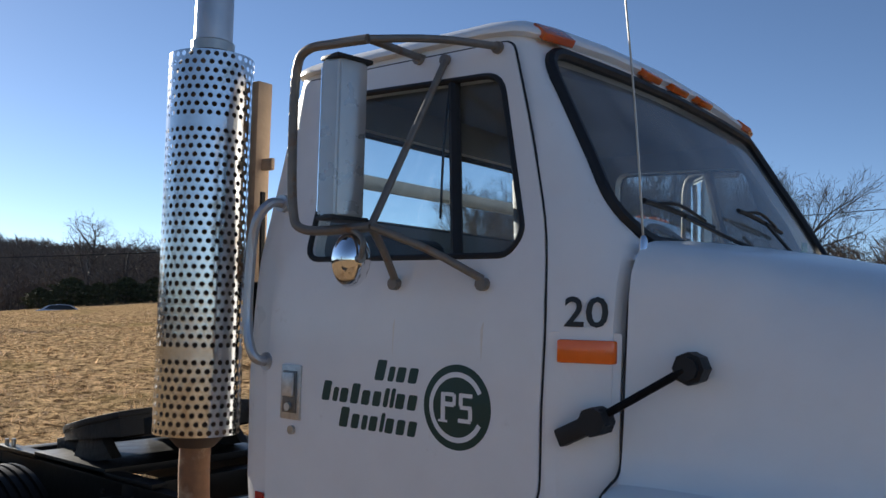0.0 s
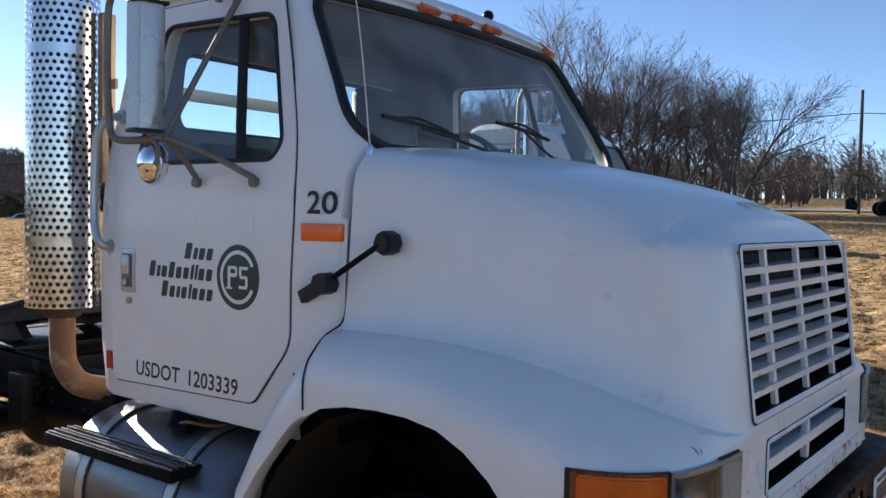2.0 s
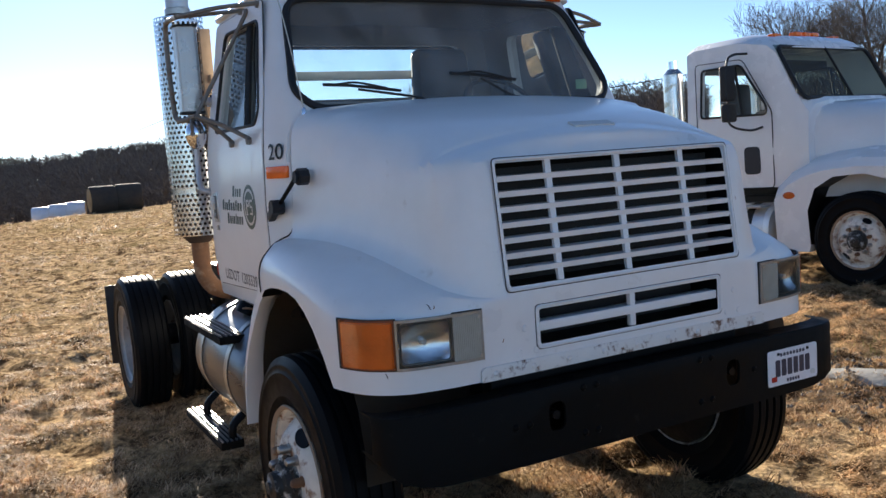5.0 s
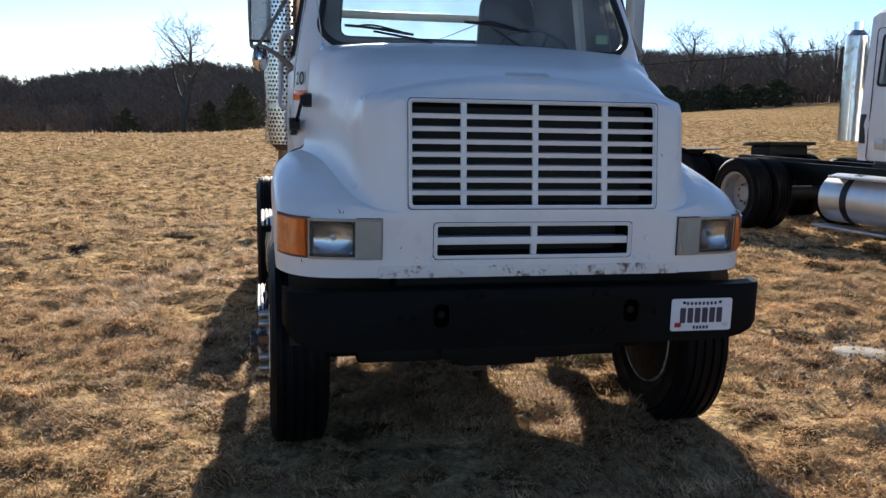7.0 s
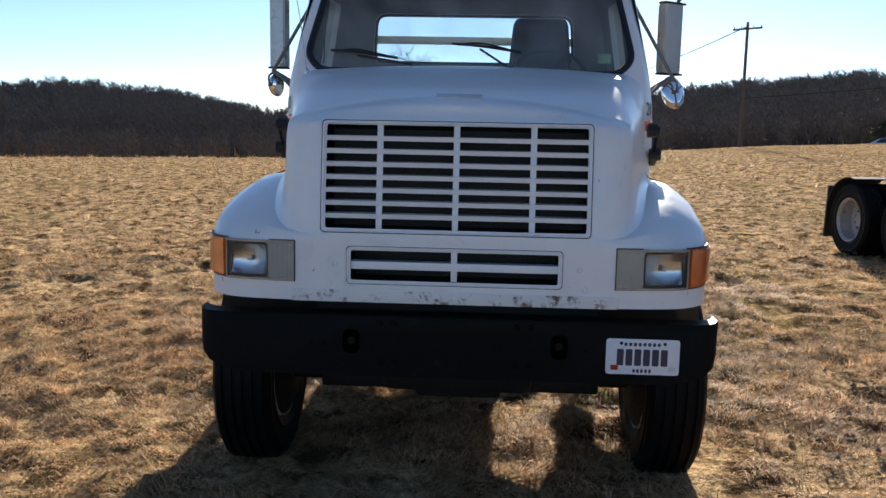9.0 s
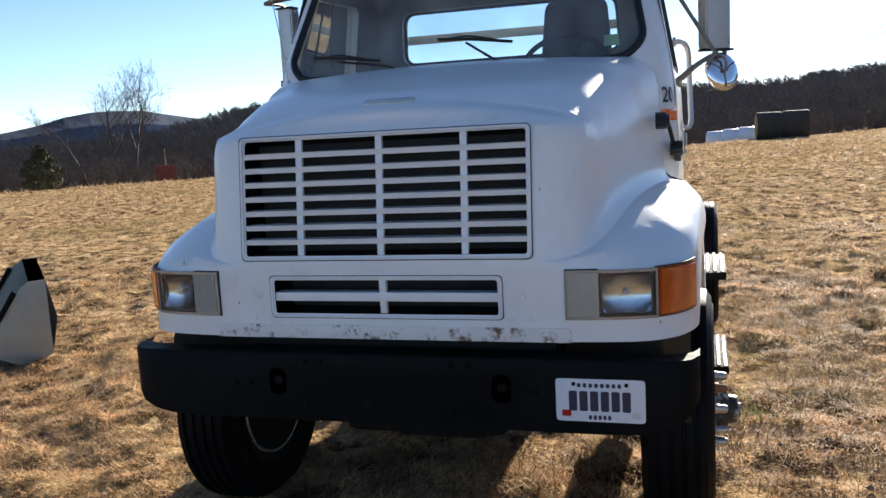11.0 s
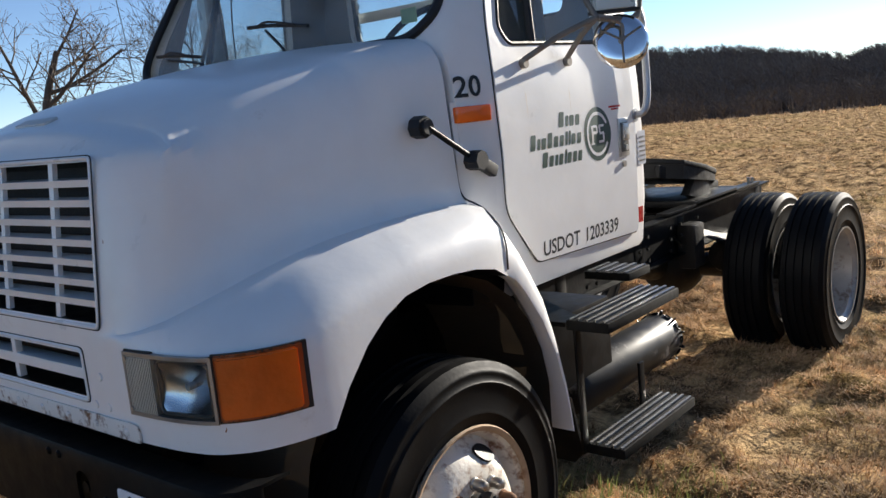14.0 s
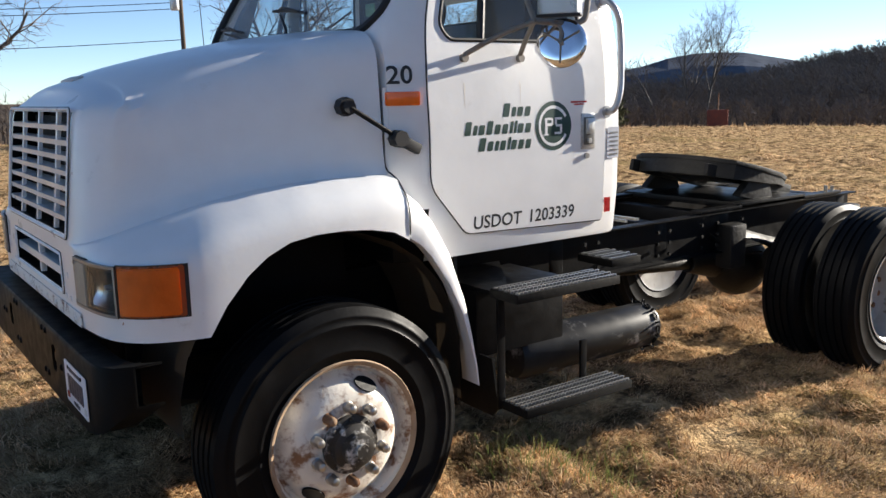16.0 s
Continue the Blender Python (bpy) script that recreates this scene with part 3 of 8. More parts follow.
def front_wheel(parent, m, r=0.515):
    """A steel disc wheel on the steering axle, its outer side towards local +y."""
    w = new("front_wheel")
    w.parent = parent
    w.matrix_local = m
    bm = bmesh.new()
    tyre(bm, r, 0.27, Matrix())
    part("tyre", bm, RUBBER, w, "worn black truck tyre")
    bm = bmesh.new()
    prof = [(0.298, 0.125), (0.308, 0.128), (0.311, 0.120), (0.300, 0.108), (0.285, 0.100), (0.276, 0.075), (0.272, 0.06), (0.262, 0.062), (0.240, 0.092), (0.205, 0.128),
            (0.180, 0.140), (0.105, 0.142), (0.10, 0.140), (0.10, 0.06), (0.262, 0.0), (0.29, -0.1), (0.298, -0.12)]
    lathe(bm, prof, None, 48, close=True)
    part("rim", bm, WHEEL, w, "white painted steel rim streaked with rust", smooth=28)
    bm = bmesh.new()
    lathe(bm, [(0.292, 0.118), (0.300, 0.129), (0.309, 0.1315), (0.3135, 0.124), (0.308, 0.118)], None, 48, close=True)
    part("rim_flange", bm, PALE_RUST, w, "rusty rim flange", smooth=40)
    bm = bmesh.new()
    lathe(bm, [(0, -0.015), (0.245, -0.015), (0.262, -0.05), (0.287, -0.12), (0.21, -0.16), (0, -0.16)], None, 32)
    part("brake_drum", bm, GREASE, w)
    for deg in (115, -50):
        bm = bmesh.new()
        a = radians(deg)
        e = Matrix.Translation((0.222 * math.cos(a), 0.112, 0.222 * math.sin(a))) @ Matrix.Rotation(-a, 4, "Y") @ Matrix.Rotation(radians(-45), 4, "Z")
        lathe(bm, [(0, -0.002), (0.034, -0.002), (0.034, 0.006), (0, 0.006)], e @ Matrix.Diagonal((0.95, 1, 1.5, 1)), 20)
        part("hand_hole", bm, BLACK, w)
    bm = bmesh.new()
    lathe(bm, [(0, 0.09), (0.112, 0.09), (0.112, 0.118), (0.092, 0.124), (0.086, 0.15), (0.062, 0.158), (0.058, 0.19), (0.04, 0.196), (0.03, 0.196), (0.026, 0.206), (0, 0.206)], None, 32)
    for k in range(8):
        a = 2 * math.pi * k / 8
        rod(bm, (0.099 * math.cos(a), 0.118, 0.099 * math.sin(a)), (0.099 * math.cos(a), 0.13, 0.099 * math.sin(a)), 0.008, 6)
    bmesh.ops.translate(bm, verts=bm.verts, vec=(0, 0.04, 0))
    part("hub", bm, HUB, w, "greasy steel hub with flaking white paint")
    for k in range(10):
        a = 2 * math.pi * (k + 0.5) / 10
        bm = bmesh.new()
        c = Vector((0.143 * math.cos(a), 0.04, 0.143 * math.sin(a)))
        lathe(bm, [(0, 0.10), (0.022, 0.10), (0.022, 0.108), (0.019, 0.11), (0.019, 0.135), (0.015, 0.148), (0.006, 0.153), (0, 0.153)], Matrix.Translation(c), 12)
        part("lug_nut", bm, RUST if k % 3 == 1 else STEEL, w)
    return w


HUB = material("flaking_hub", (0.55, 0.53, 0.49), 0.5, vary=0.1, scale=30, second=(0.03, 0.026, 0.022), second_amount=0.78, second_scale=16)


def rear_wheel(parent, m, r=0.515, outer=True):
    """One wheel of a dual pair; the outer one shows its dished disc."""
    w = new("rear_wheel")
    w.parent = parent
    w.matrix_local = m
    bm = bmesh.new()
    tyre(bm, r, 0.27, Matrix())
    part("tyre", bm, RUBBER, w, "worn black truck tyre")
    bm = bmesh.new()
    prof = [(0.298, 0.125), (0.310, 0.126), (0.300, 0.108), (0.28, 0.095), (0.272, 0.0), (0.262, -0.07), (0.22, -0.085), (0.12, -0.09), (0.11, -0.05), (0.095, -0.04), (0, -0.038),
            (0, -0.1), (0.27, -0.11), (0.298, -0.12)]
    lathe(bm, prof, None, 40)
    part("rim", bm, REAR_RIM, w, "grey steel dished rim", smooth=28)
    for k in range(10):
        a = 2 * math.pi * (k + 0.5) / 10
        bm = bmesh.new()
        c = Vector((0.143 * math.cos(a), 0, 0.143 * math.sin(a)))
        rod(bm, c + Vector((0, -0.09, 0)), c + Vector((0, -0.055, 0)), 0.018, 6)
        part("lug_nut", bm, RUST, w)
    return w


REAR_RIM = material("weathered_grey_rim", (0.42, 0.41, 0.39), 0.4, metal=0.3, vary=0.15, scale=14, second=(0.12, 0.06, 0.03), second_amount=0.32, second_scale=9)
HUB_Z = 0.485
for s in (1, -1):
    turn = Matrix() if s > 0 else Matrix.Rotation(math.pi, 4, "Z")
    front_wheel(truck, Matrix.Translation((-0.725, s * 1.03, HUB_Z)) @ turn)
    rear_wheel(truck, Matrix.Translation((-4.58, s * 1.10, 0.46)) @ turn, 0.53)
    rear_wheel(truck, Matrix.Translation((-4.58, s * 0.745, 0.46)) @ turn, 0.53)

# --- frame, bumper
for s in (1, -1):
    bm = bmesh.new()
    extrude_outline(bm, [(s * 0.43, 0.72), (s * 0.50, 0.72), (s * 0.50, 0.728), (s * 0.438, 0.728), (s * 0.438, 0.972), (s * 0.50, 0.972), (s * 0.50, 0.98), (s * 0.43, 0.98)], "x", -5.35, -0.05)
    part("frame_rail", bm, BLACK, truck, "black steel chassis rail")
bm = bmesh.new()
sec = [(0.118, 0.0), (0.118, 0.91), (0.112, 0.920), (0.02, 0.920), (0.02, 0.912), (0.106, 0.911), (0.106, 0.009), (0.02, 0.008), (0.02, 0.0)]
stations = [(-1.118, -0.10, 0.775), (-1.095, -0.045, 0.735), (-1.06, -0.018, 0.702), (-1.0, -0.004, 0.678), (-0.92, 0.0, 0.662), (-0.80, 0.0, 0.657), (-0.45, 0.0, 0.657)]
stations += [(-y, dx, low) for y, dx, low in stations[::-1]]
rings = [[bm.verts.new((x + dx, y, z if z > 0.5 else low + z)) for x, z in sec] for y, dx, low in stations]
for a, b in zip(rings, rings[1:]):
    for k in range(len(sec)):
        bm.faces.new((a[k], b[k], b[(k + 1) % len(sec)], a[(k + 1) % len(sec)]))
bm.faces.new(rings[0])
bm.faces.new(rings[-1][::-1])
bumper = part("bumper", bm, BUMPER, truck, "black painted steel channel bumper, dusty")
PITTED_DARK = material("dark_pocket_metal", (0.16, 0.16, 0.155), 0.4, metal=0.6, vary=0.3, scale=60)
PITTED = material("pitted_chrome", (0.50, 0.50, 0.49), 0.34, metal=0.75, vary=0.25, scale=60, bump=0.001, bump_scale=160)


# --- panels that follow the cab's side
def fill_outline(outer, holes=(), cuts=()):
    """Flat triangles for an outline in (u, v) with holes, cut along the given v so that they can be bent."""
    bm = bmesh.new()
    for loop in (outer, *holes):
        vs = [bm.verts.new((u, 0, v)) for u, v in loop]
        for a, b in zip(vs, vs[1:] + vs[:1]):
            bm.edges.new((a, b))
    bmesh.ops.triangle_fill(bm, use_beauty=True, use_dissolve=False, edges=bm.edges[:])
    for v in cuts:
        bmesh.ops.bisect_plane(bm, geom=bm.verts[:] + bm.edges[:] + bm.faces[:], plane_co=(0, 0, v), plane_no=(0, 0, 1))
    return bm


def cowl_y(x, z):
    """Half width of the cab's side, drawn in ahead of the door."""
    return side_y(z) - float(np.interp(x, [-1.22, -1.135, -1.075, -1.05], [0.0, 0.022, 0.053, 0.075])) * (1.0 if z < 1.95 else 0.0)


def on_side(bm, s, off, depth=0.006):
    """Bends a flat filling on to the cab's side s (1 left, -1 right), raised by off, with turned edges."""
    rim = [e for e in bm.edges if len(e.link_faces) == 1]
    for v in bm.verts:
        v.co.y = s * (cowl_y(v.co.x, v.co.z) + off)
    if depth:
        r = bmesh.ops.extrude_edge_only(bm, edges=rim)
        for v in (g for g in r["geom"] if isinstance(g, bmesh.types.BMVert)):
            v.co.y -= s * depth
    return bm


Z_CUTS = (1.12, 1.2, 1.4, 1.6, 1.72, 1.85, 1.92, 1.98, 2.1, 2.25, 2.4, 2.5)
DOOR = rounded([(-1.415, 2.545), (-1.318, 2.275), (-1.238, 2.01), (-1.226, 1.80), (-1.232, 1.385), (-1.405, 1.178), (-2.200, 1.156), (-2.208, 1.65), (-2.205, 2.0), (-2.225, 2.55)],
               [0.03, 0.1, 0.1, 0.05, 0.05, 0.03, 0.015, 0.05, 0.05, 0.03], 4)
WINDOW = rounded(WIN_DOOR, [0.05, 0.03, 0.03, 0.06, 0.06])


def grown(pts, d):
    """An outline moved outwards by d."""
    n = len(pts)
    area = sum(pts[i][0] * pts[(i + 1) % n][1] - pts[(i + 1) % n][0] * pts[i][1] for i in range(n))
    out = []
    for i in range(n):
        a, p, b = (Vector(pts[j % n]) for j in (i - 1, i, i + 1))
        t = (b - a)
        t = t.normalized() if t.length > 1e-9 else Vector((1, 0))
        nrm = Vector((t.y, -t.x)) * (1 if area > 0 else -1)
        out.append(tuple(p + nrm * d))
    return out


def lettering(name, text, size, place, s, mat, parent, shear=0.0, off=0.0070, bold=0.0, width=1.0):
    """Letters that follow the cab's side; place: the (x, z) of the text's start as one reads it."""
    cu = bpy.data.curves.new(name, "FONT")
    cu.body, cu.size, cu.shear, cu.offset, cu.resolution_u = text, size, shear, bold, 3
    ob = bpy.data.objects.new(name, cu)
    scene.collection.objects.link(ob)
    bpy.context.view_layer.update()
    dg = bpy.context.evaluated_depsgraph_get()
    me = bpy.data.meshes.new_from_object(ob.evaluated_get(dg))
    bpy.data.objects.remove(ob)
    bm = bmesh.new()
    bm.from_mesh(me)
    bpy.data.meshes.remove(me)
    for zc in Z_CUTS:
        if place[1] - size < zc < place[1] + size:
            bmesh.ops.bisect_plane(bm, geom=bm.verts[:] + bm.edges[:] + bm.faces[:], plane_co=(0, zc - place[1], 0), plane_no=(0, 1, 0))
    for v in bm.verts:
        x, z = place[0] - s * v.co.x * width, place[1] + v.co.y
        v.co = (x, s * (cowl_y(x, z) + off), z)
    return part(name, bm, mat, parent, smooth=0)


def word_bars(parent, s, x0, z0, h, widths, lean=0.2):
    """A line of plain slanted bars the size of its letters, joined with small gaps."""
    x = x0
    for w, hh in widths:
        q = [(0, 0), (w * 0.72, 0), (w * 0.72, hh * h), (0, hh * h)]
        ring = rounded([(x - s * (u + lean * v), z0 + v) for u, v in q], 0.006, 2)
        part("letter_bar", on_side(fill_outline(ring, (), (1.6,)), s, 0.0072, 0.0), GREEN, parent, smooth=0)
        x -= s * w


for s in (1, -1):
    side = "left" if s > 0 else "right"
    bm = on_side(fill_outline(grown(DOOR, 0.0055), (WINDOW,), Z_CUTS), s, 0.0015, 0.003)
    part("door_seal", bm, TRIM, truck, "black rubber seal round the door", smooth=0)
    door = part("door", on_side(fill_outline(DOOR, (WINDOW,), Z_CUTS), s, 0.0065), PAINT, truck, "white cab door with company lettering", smooth=30)
    # window rubber, panes and the quarter-light post
    bm = bmesh.new()
    ring = [(x, s * (side_y(z) + 0.004), z) for x, z in WINDOW]
    tube(bm, ring + ring[:1], 0.009, 8, curve=False)
    part("window_rubber", bm, TRIM, door)
    bm = fill_outline(WINDOW, (), Z_CUTS)
    for v in bm.verts:
        v.co.y = s * (side_y(v.co.z) - 0.018)
    pane = part("window_pane", bm, GLASS, door, "clear door window", smooth=20)
    pane.visible_shadow = False
    bm = bmesh.new()
    for a, b in (((-1.512, 1.965), (-1.605, 2.46)),):
        tube(bm, [(a[0], s * (side_y(a[1]) - 0.006), a[1]), (b[0], s * (side_y(b[1]) - 0.006), b[1])], 0.017, 8, curve=False)
    part("window_post", bm, TRIM, door)
    # paddle handle in its recess, with the key lock under it
    bm = bmesh.new()
    box(bm, (-2.135, s * 1.024, 1.492), (-2.05, s * 1.034, 1.652), 0.004)
    handle = part("door_handle", bm, PITTED, door, "pitted chrome paddle handle")
    # the pocket is a flat plate in darker metal, not sunk in
    bm = bmesh.new()
    box(bm, (-2.122, s * 1.0335, 1.512), (-2.063, s * 1.038, 1.635), 0.002)
    part("recess", bm, PITTED_DARK, handle)
    bm = bmesh.new()
    box(bm, (-2.116, s * 1.0375, 1.56), (-2.069, s * 1.049, 1.63), 0.006)
    rod(bm, (-2.092, s * 1.038, 1.53), (-2.092, s * 1.047, 1.53), 0.012, 12)
    part("paddle", bm, PITTED, handle)
    bm = bmesh.new()
    rod(bm, (-2.085, s * 1.02, 1.462), (-2.085, s * 1.036, 1.462), 0.013, 14)
    part("key_lock", bm, STEEL, door)
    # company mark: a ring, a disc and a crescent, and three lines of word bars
    cx = -1.473 if s < 0 else -1.884
    cz = 1.583 if s < 0 else 1.604

    def arc_band(bm, r0, r1, a0, a1, off, n=48):
        """A flat arc between two radii on the door's side."""
        cols = []
        for i in range(n + 1):
            a = radians(a0 + (a1 - a0) * i / n)
            pts = [(cx - s * r * math.cos(a), cz + r * math.sin(a)) for r in (r0, r1)]
            cols.append([bm.verts.new((x, s * (cowl_y(x, z) + off), z)) for x, z in pts])
        for p, q in zip(cols, cols[1:]):
            bm.faces.new((p[0], p[1], q[1], q[0]))
    bm = on_side(fill_outline([(cx + 0.107 * math.cos(2 * math.pi * k / 48), cz + 0.107 * math.sin(2 * math.pi * k / 48)) for k in range(48)], (), (1.6,)), s, 0.0072, 0.0)
    logo = part("round_mark", bm, GREEN, door, "dark green round company mark", smooth=0)
    bm = bmesh.new()
    arc_band(bm, 0.075, 0.088, 28, 332, 0.0080)
    part("white_arc", bm, PAINT2, logo, smooth=0)
    for u0, u1, v0, v1 in ((-0.05, -0.036, -0.035, 0.035), (-0.036, -0.008, 0.0, 0.012), (-0.036, -0.008, 0.026, 0.036), (-0.012, -0.002, 0.004, 0.032), (-0.058, -0.028, -0.04, -0.034),
                           (0.008, 0.05, 0.026, 0.036), (0.008, 0.02, 0.004, 0.03), (0.012, 0.048, -0.004, 0.006), (0.038, 0.05, -0.03, 0.0), (0.006, 0.046, -0.037, -0.027)):
        bm = on_side(fill_outline([(cx - s * u, cz + v) for u, v in ((u0, v0), (u1, v0), (u1, v1), (u0, v1))], (), (1.6,)), s, 0.0078, 0.0)
        part("white_mark", bm, PAINT2, logo, smooth=0)
    x_end = cx + s * 0.125
    for z0, ws in ((cz + 0.048, [(0.048, 1), (0.03, 0.72), (0.042, 0.72), (0.042, 0.72)]),
                   (cz - 0.022, [(0.044, 1), (0.028, 0.72), (0.042, 0.72), (0.042, 1), (0.042, 0.72), (0.04, 0.72), (0.024, 0.92), (0.02, 0.95), (0.042, 0.72), (0.042, 0.72)]),
                   (cz - 0.090, [(0.046, 1), (0.04, 0.72), (0.028, 0.72), (0.04, 0.72), (0.02, 0.95), (0.04, 0.72), (0.04, 0.72), (0.04, 0.72)])):
        total = sum(w for w, _ in ws)
        word_bars(door, s, x_end + s * total, z0, 0.056, ws, 0.22)
    if s > 0:
        for u0, u1, v0, v1, m_ in ((-2.09, -1.99, 1.700, 1.708, RED), (-2.07, -2.01, 1.690, 1.697, RED)):
            bm = on_side(fill_outline([(u0, v0), (u1, v0), (u1, v1), (u0, v1)]), s, 0.0070, 0.0)
            part("red_label_bar", bm, m_, door)
        bm = on_side(fill_outline([(-2.30, 1.44), (-2.225, 1.44), (-2.225, 1.585), (-2.30, 1.585)]), s, 0.003, 0.0)
        label_ = part("paper_label", bm, PLATE, truck, "faded white label on the cab's rear pillar")
        for k in range(6):
            bm = on_side(fill_outline([(-2.292, 1.455 + 0.02 * k), (-2.236, 1.455 + 0.02 * k), (-2.236, 1.462 + 0.02 * k), (-2.292, 1.462 + 0.02 * k)]), s, 0.005, 0.0)
            part("print_line", bm, BEZEL, label_)
    for x_, z_, w_ in ((-1.405, 1.885, 0.010), (-1.70, 1.885, 0.007)):
        bm = on_side(fill_outline([(x_ - w_, z_), (x_ + w_, z_), (x_ + w_ * 0.5, z_ - 0.10), (x_ + w_ * 0.2, z_ - 0.19), (x_ - w_ * 0.3, z_ - 0.12)]), s, 0.0069, 0.0)
        part("rust_streak", bm, FAINT_RUST, door)
    word = lettering("lettering", "USDOT", 0.078, (-2.055 if s < 0 else -1.435, 1.192), s, INK, door, shear=0.08, bold=0.0012, width=1.02)
    ends = [v.co.x for v in word.data.vertices]
    lettering("dot_number", "1203339", 0.078, ((max(ends) if s < 0 else min(ends)) - s * 0.032, 1.192), s, INK, door, shear=0.08, bold=0.0012, width=1.02)
    lettering("unit_number", "20", 0.098, (-1.180 if s < 0 else -1.070, 1.797), s, INK, truck, off=0.004, bold=0.0015)
    # fittings on the cab's corner
    bm = bmesh.new()
    box(bm, (-1.188, s * 0.985, 1.712), (-1.066, s * 1.004, 1.766), 0.006)
    for v in bm.verts:
        v.co.y -= s * (0.985 + 0.004 - cowl_y(v.co.x, 1.74))
    part("side_lamp", bm, ORANGE, truck, "orange side marker lamp with a ribbed lens")
    bm = on_side(fill_outline(rounded([(-1.215, 1.40), (-1.058, 1.40), (-1.058, 1.783), (-1.215, 1.783)], 0.006, 2), (), Z_CUTS), s, 0.003, 0.003)
    part("cowl_panel", bm, PAINT, truck, "white cowl side panel", smooth=30)
    bm = on_side(fill_outline([(-2.252, 1.19), (-2.216, 1.19), (-2.216, 1.258), (-2.252, 1.258)]), s, 0.004, 0.004)
    part("reflector", bm, RED, truck, "square red reflector sticker")
    bm = bmesh.new()
    tube(bm, [(-2.215, s * 0.985, 2.145), (-2.22, s * 1.03, 2.14), (-2.245, s * 1.058, 2.09), (-2.262, s * 1.062, 2.0), (-2.264, s * 1.066, 1.8), (-2.245, s * 1.07, 1.71), (-2.225, s * 1.06, 1.665), (-2.22, s * 1.02, 1.655)], 0.0155, 10, 5)
    for z, y in ((2.145, 0.985), (1.655, 1.022)):
        rod(bm, (-2.215, s * (y - 0.01), z), (-2.215, s * (y + 0.008), z), 0.028, 12)
    part("grab_handle", bm, PIPE, truck, "grey steel grab handle")
    # hood latch: rubber strap with its catch
    bm = bmesh.new()
    rod(bm, (-0.885, s * 0.94, 1.715), (-0.885, s * 0.985, 1.715), 0.036, 8)
    rod(bm, (-0.885, s * 0.98, 1.715), (-0.885, s * 0.998, 1.715), 0.026, 8)
    latch = part("hood_latch", bm, TRIM, truck, "black rubber hood latch")
    bm = bmesh.new()
    rod(bm, (-0.89, s * 0.99, 1.712), (-1.07, s * 1.01, 1.60), 0.0095, 10)
    part("latch_rod", bm, BLACK, latch)
    bm = bmesh.new()
    q = Matrix.Translation((-1.10, s * 1.022, 1.578)) @ Matrix.Rotation(radians(-27), 4, "Y")
    box(bm, (-0.085, -0.016, -0.021), (0.05, 0.016, 0.021), 0.006, m=q)
    rod(bm, q @ Vector((0.02, -0.03 * s, 0)), q @ Vector((0.02, 0.026 * s, 0)), 0.033, 8)
    part("latch_handle", bm, TRIM, latch)
    # rear flare of the wheel arch, bolted on behind the hood's seam
    bm = bmesh.new()
    inner_edge = [(-1.058, 1.212), (-1.105, 1.180), (-1.148, 1.130), (-1.228, 1.01), (-1.288, 0.88), (-1.328, 0.74), (-1.350, 0.64), (-1.362, 0.560)]
    outer_edge = [(-1.058, 1.415), (-1.13, 1.355), (-1.195, 1.27), (-1.270, 1.13), (-1.318, 0.97), (-1.350, 0.80), (-1.366, 0.68), (-1.374, 0.556)]
    sec = []
    for (xi, zi), (xo, zo), w in zip(inner_edge, outer_edge, (1.12, 1.126, 1.13, 1.135, 1.138, 1.14, 1.14, 1.14)):
        if s < 0:
            low = 0.035 * smoothstep(1.3, 0.9, zo)
            xi, xo, w = xi - low, xo - low, w + 0.4 * low
        d = Vector((xo - xi, zo - zi))
        pts = [(xi, w - 0.05, zi), (xi, w, zi), (xi + d.x * 0.25, w + 0.002, zi + d.y * 0.25), (xi + d.x * 0.6, w - 0.012, zi + d.y * 0.6), (xi + d.x * 0.88, w - 0.045, zi + d.y * 0.88), (xo, w - 0.10, zo), (xo, w - 0.13, zo), (xi + d.x * 0.5, w - 0.12, zi + d.y * 0.5)]
        sec.append([bm.verts.new((x, s * y, z)) for x, y, z in pts])
    for a, b in zip(sec, sec[1:]):
        for k in range(len(a)):
            bm.faces.new((a[k], a[(k + 1) % len(a)], b[(k + 1) % len(a)], b[k]))
    bm.faces.new(sec[0])
    bm.faces.new(sec[-1])
    part("fender_extension", bm, PAINT, truck, "white wheel-arch flare with a chipped lower tip", smooth=45)

# wheel-well liners
for s in (1, -1):
    bm = bmesh.new()
    arc = [(-0.725 + 0.588 * math.cos(radians(a)), 0.70 + 0.566 * math.sin(radians(a))) for a in range(-8, 189, 14)] + [(-1.31, 0.5)]
    lo = [bm.verts.new((x, s * 0.63, z)) for x, z in arc]
    hi = [bm.verts.new((x, s * 1.085, z)) for x, z in arc]
    for k in range(len(arc) - 1):
        bm.faces.new((lo[k], lo[k + 1], hi[k + 1], hi[k]))
    bmesh.ops.solidify(bm, geom=bm.faces[:], thickness=0.006)
    part("wheel_well", bm, LINER, truck, "dark muddy wheel-well liner")

# dark gap between hood and cab
bm = bmesh.new()
seam = [(-1.0485, y, z) for y, z in ((-1.136, 1.23), (-1.137, 1.30), (-1.131, 1.337), (-1.119, 1.369), (-1.098, 1.395), (-1.058, 1.432), (-1.016, 1.452), (-0.985, 1.465), (-0.965, 1.50), (-0.956, 1.60), (-0.943, 1.79), (-0.936, 1.86), (-0.925, 1.90))]
for s in (1, -1):
    bm = bmesh.new()
    tube(bm, [(x, -s * y, z) for x, y, z in seam], 0.0032, 8, 4)
    part("hood_seal", bm, TRIM, truck, "black rubber hood seal")


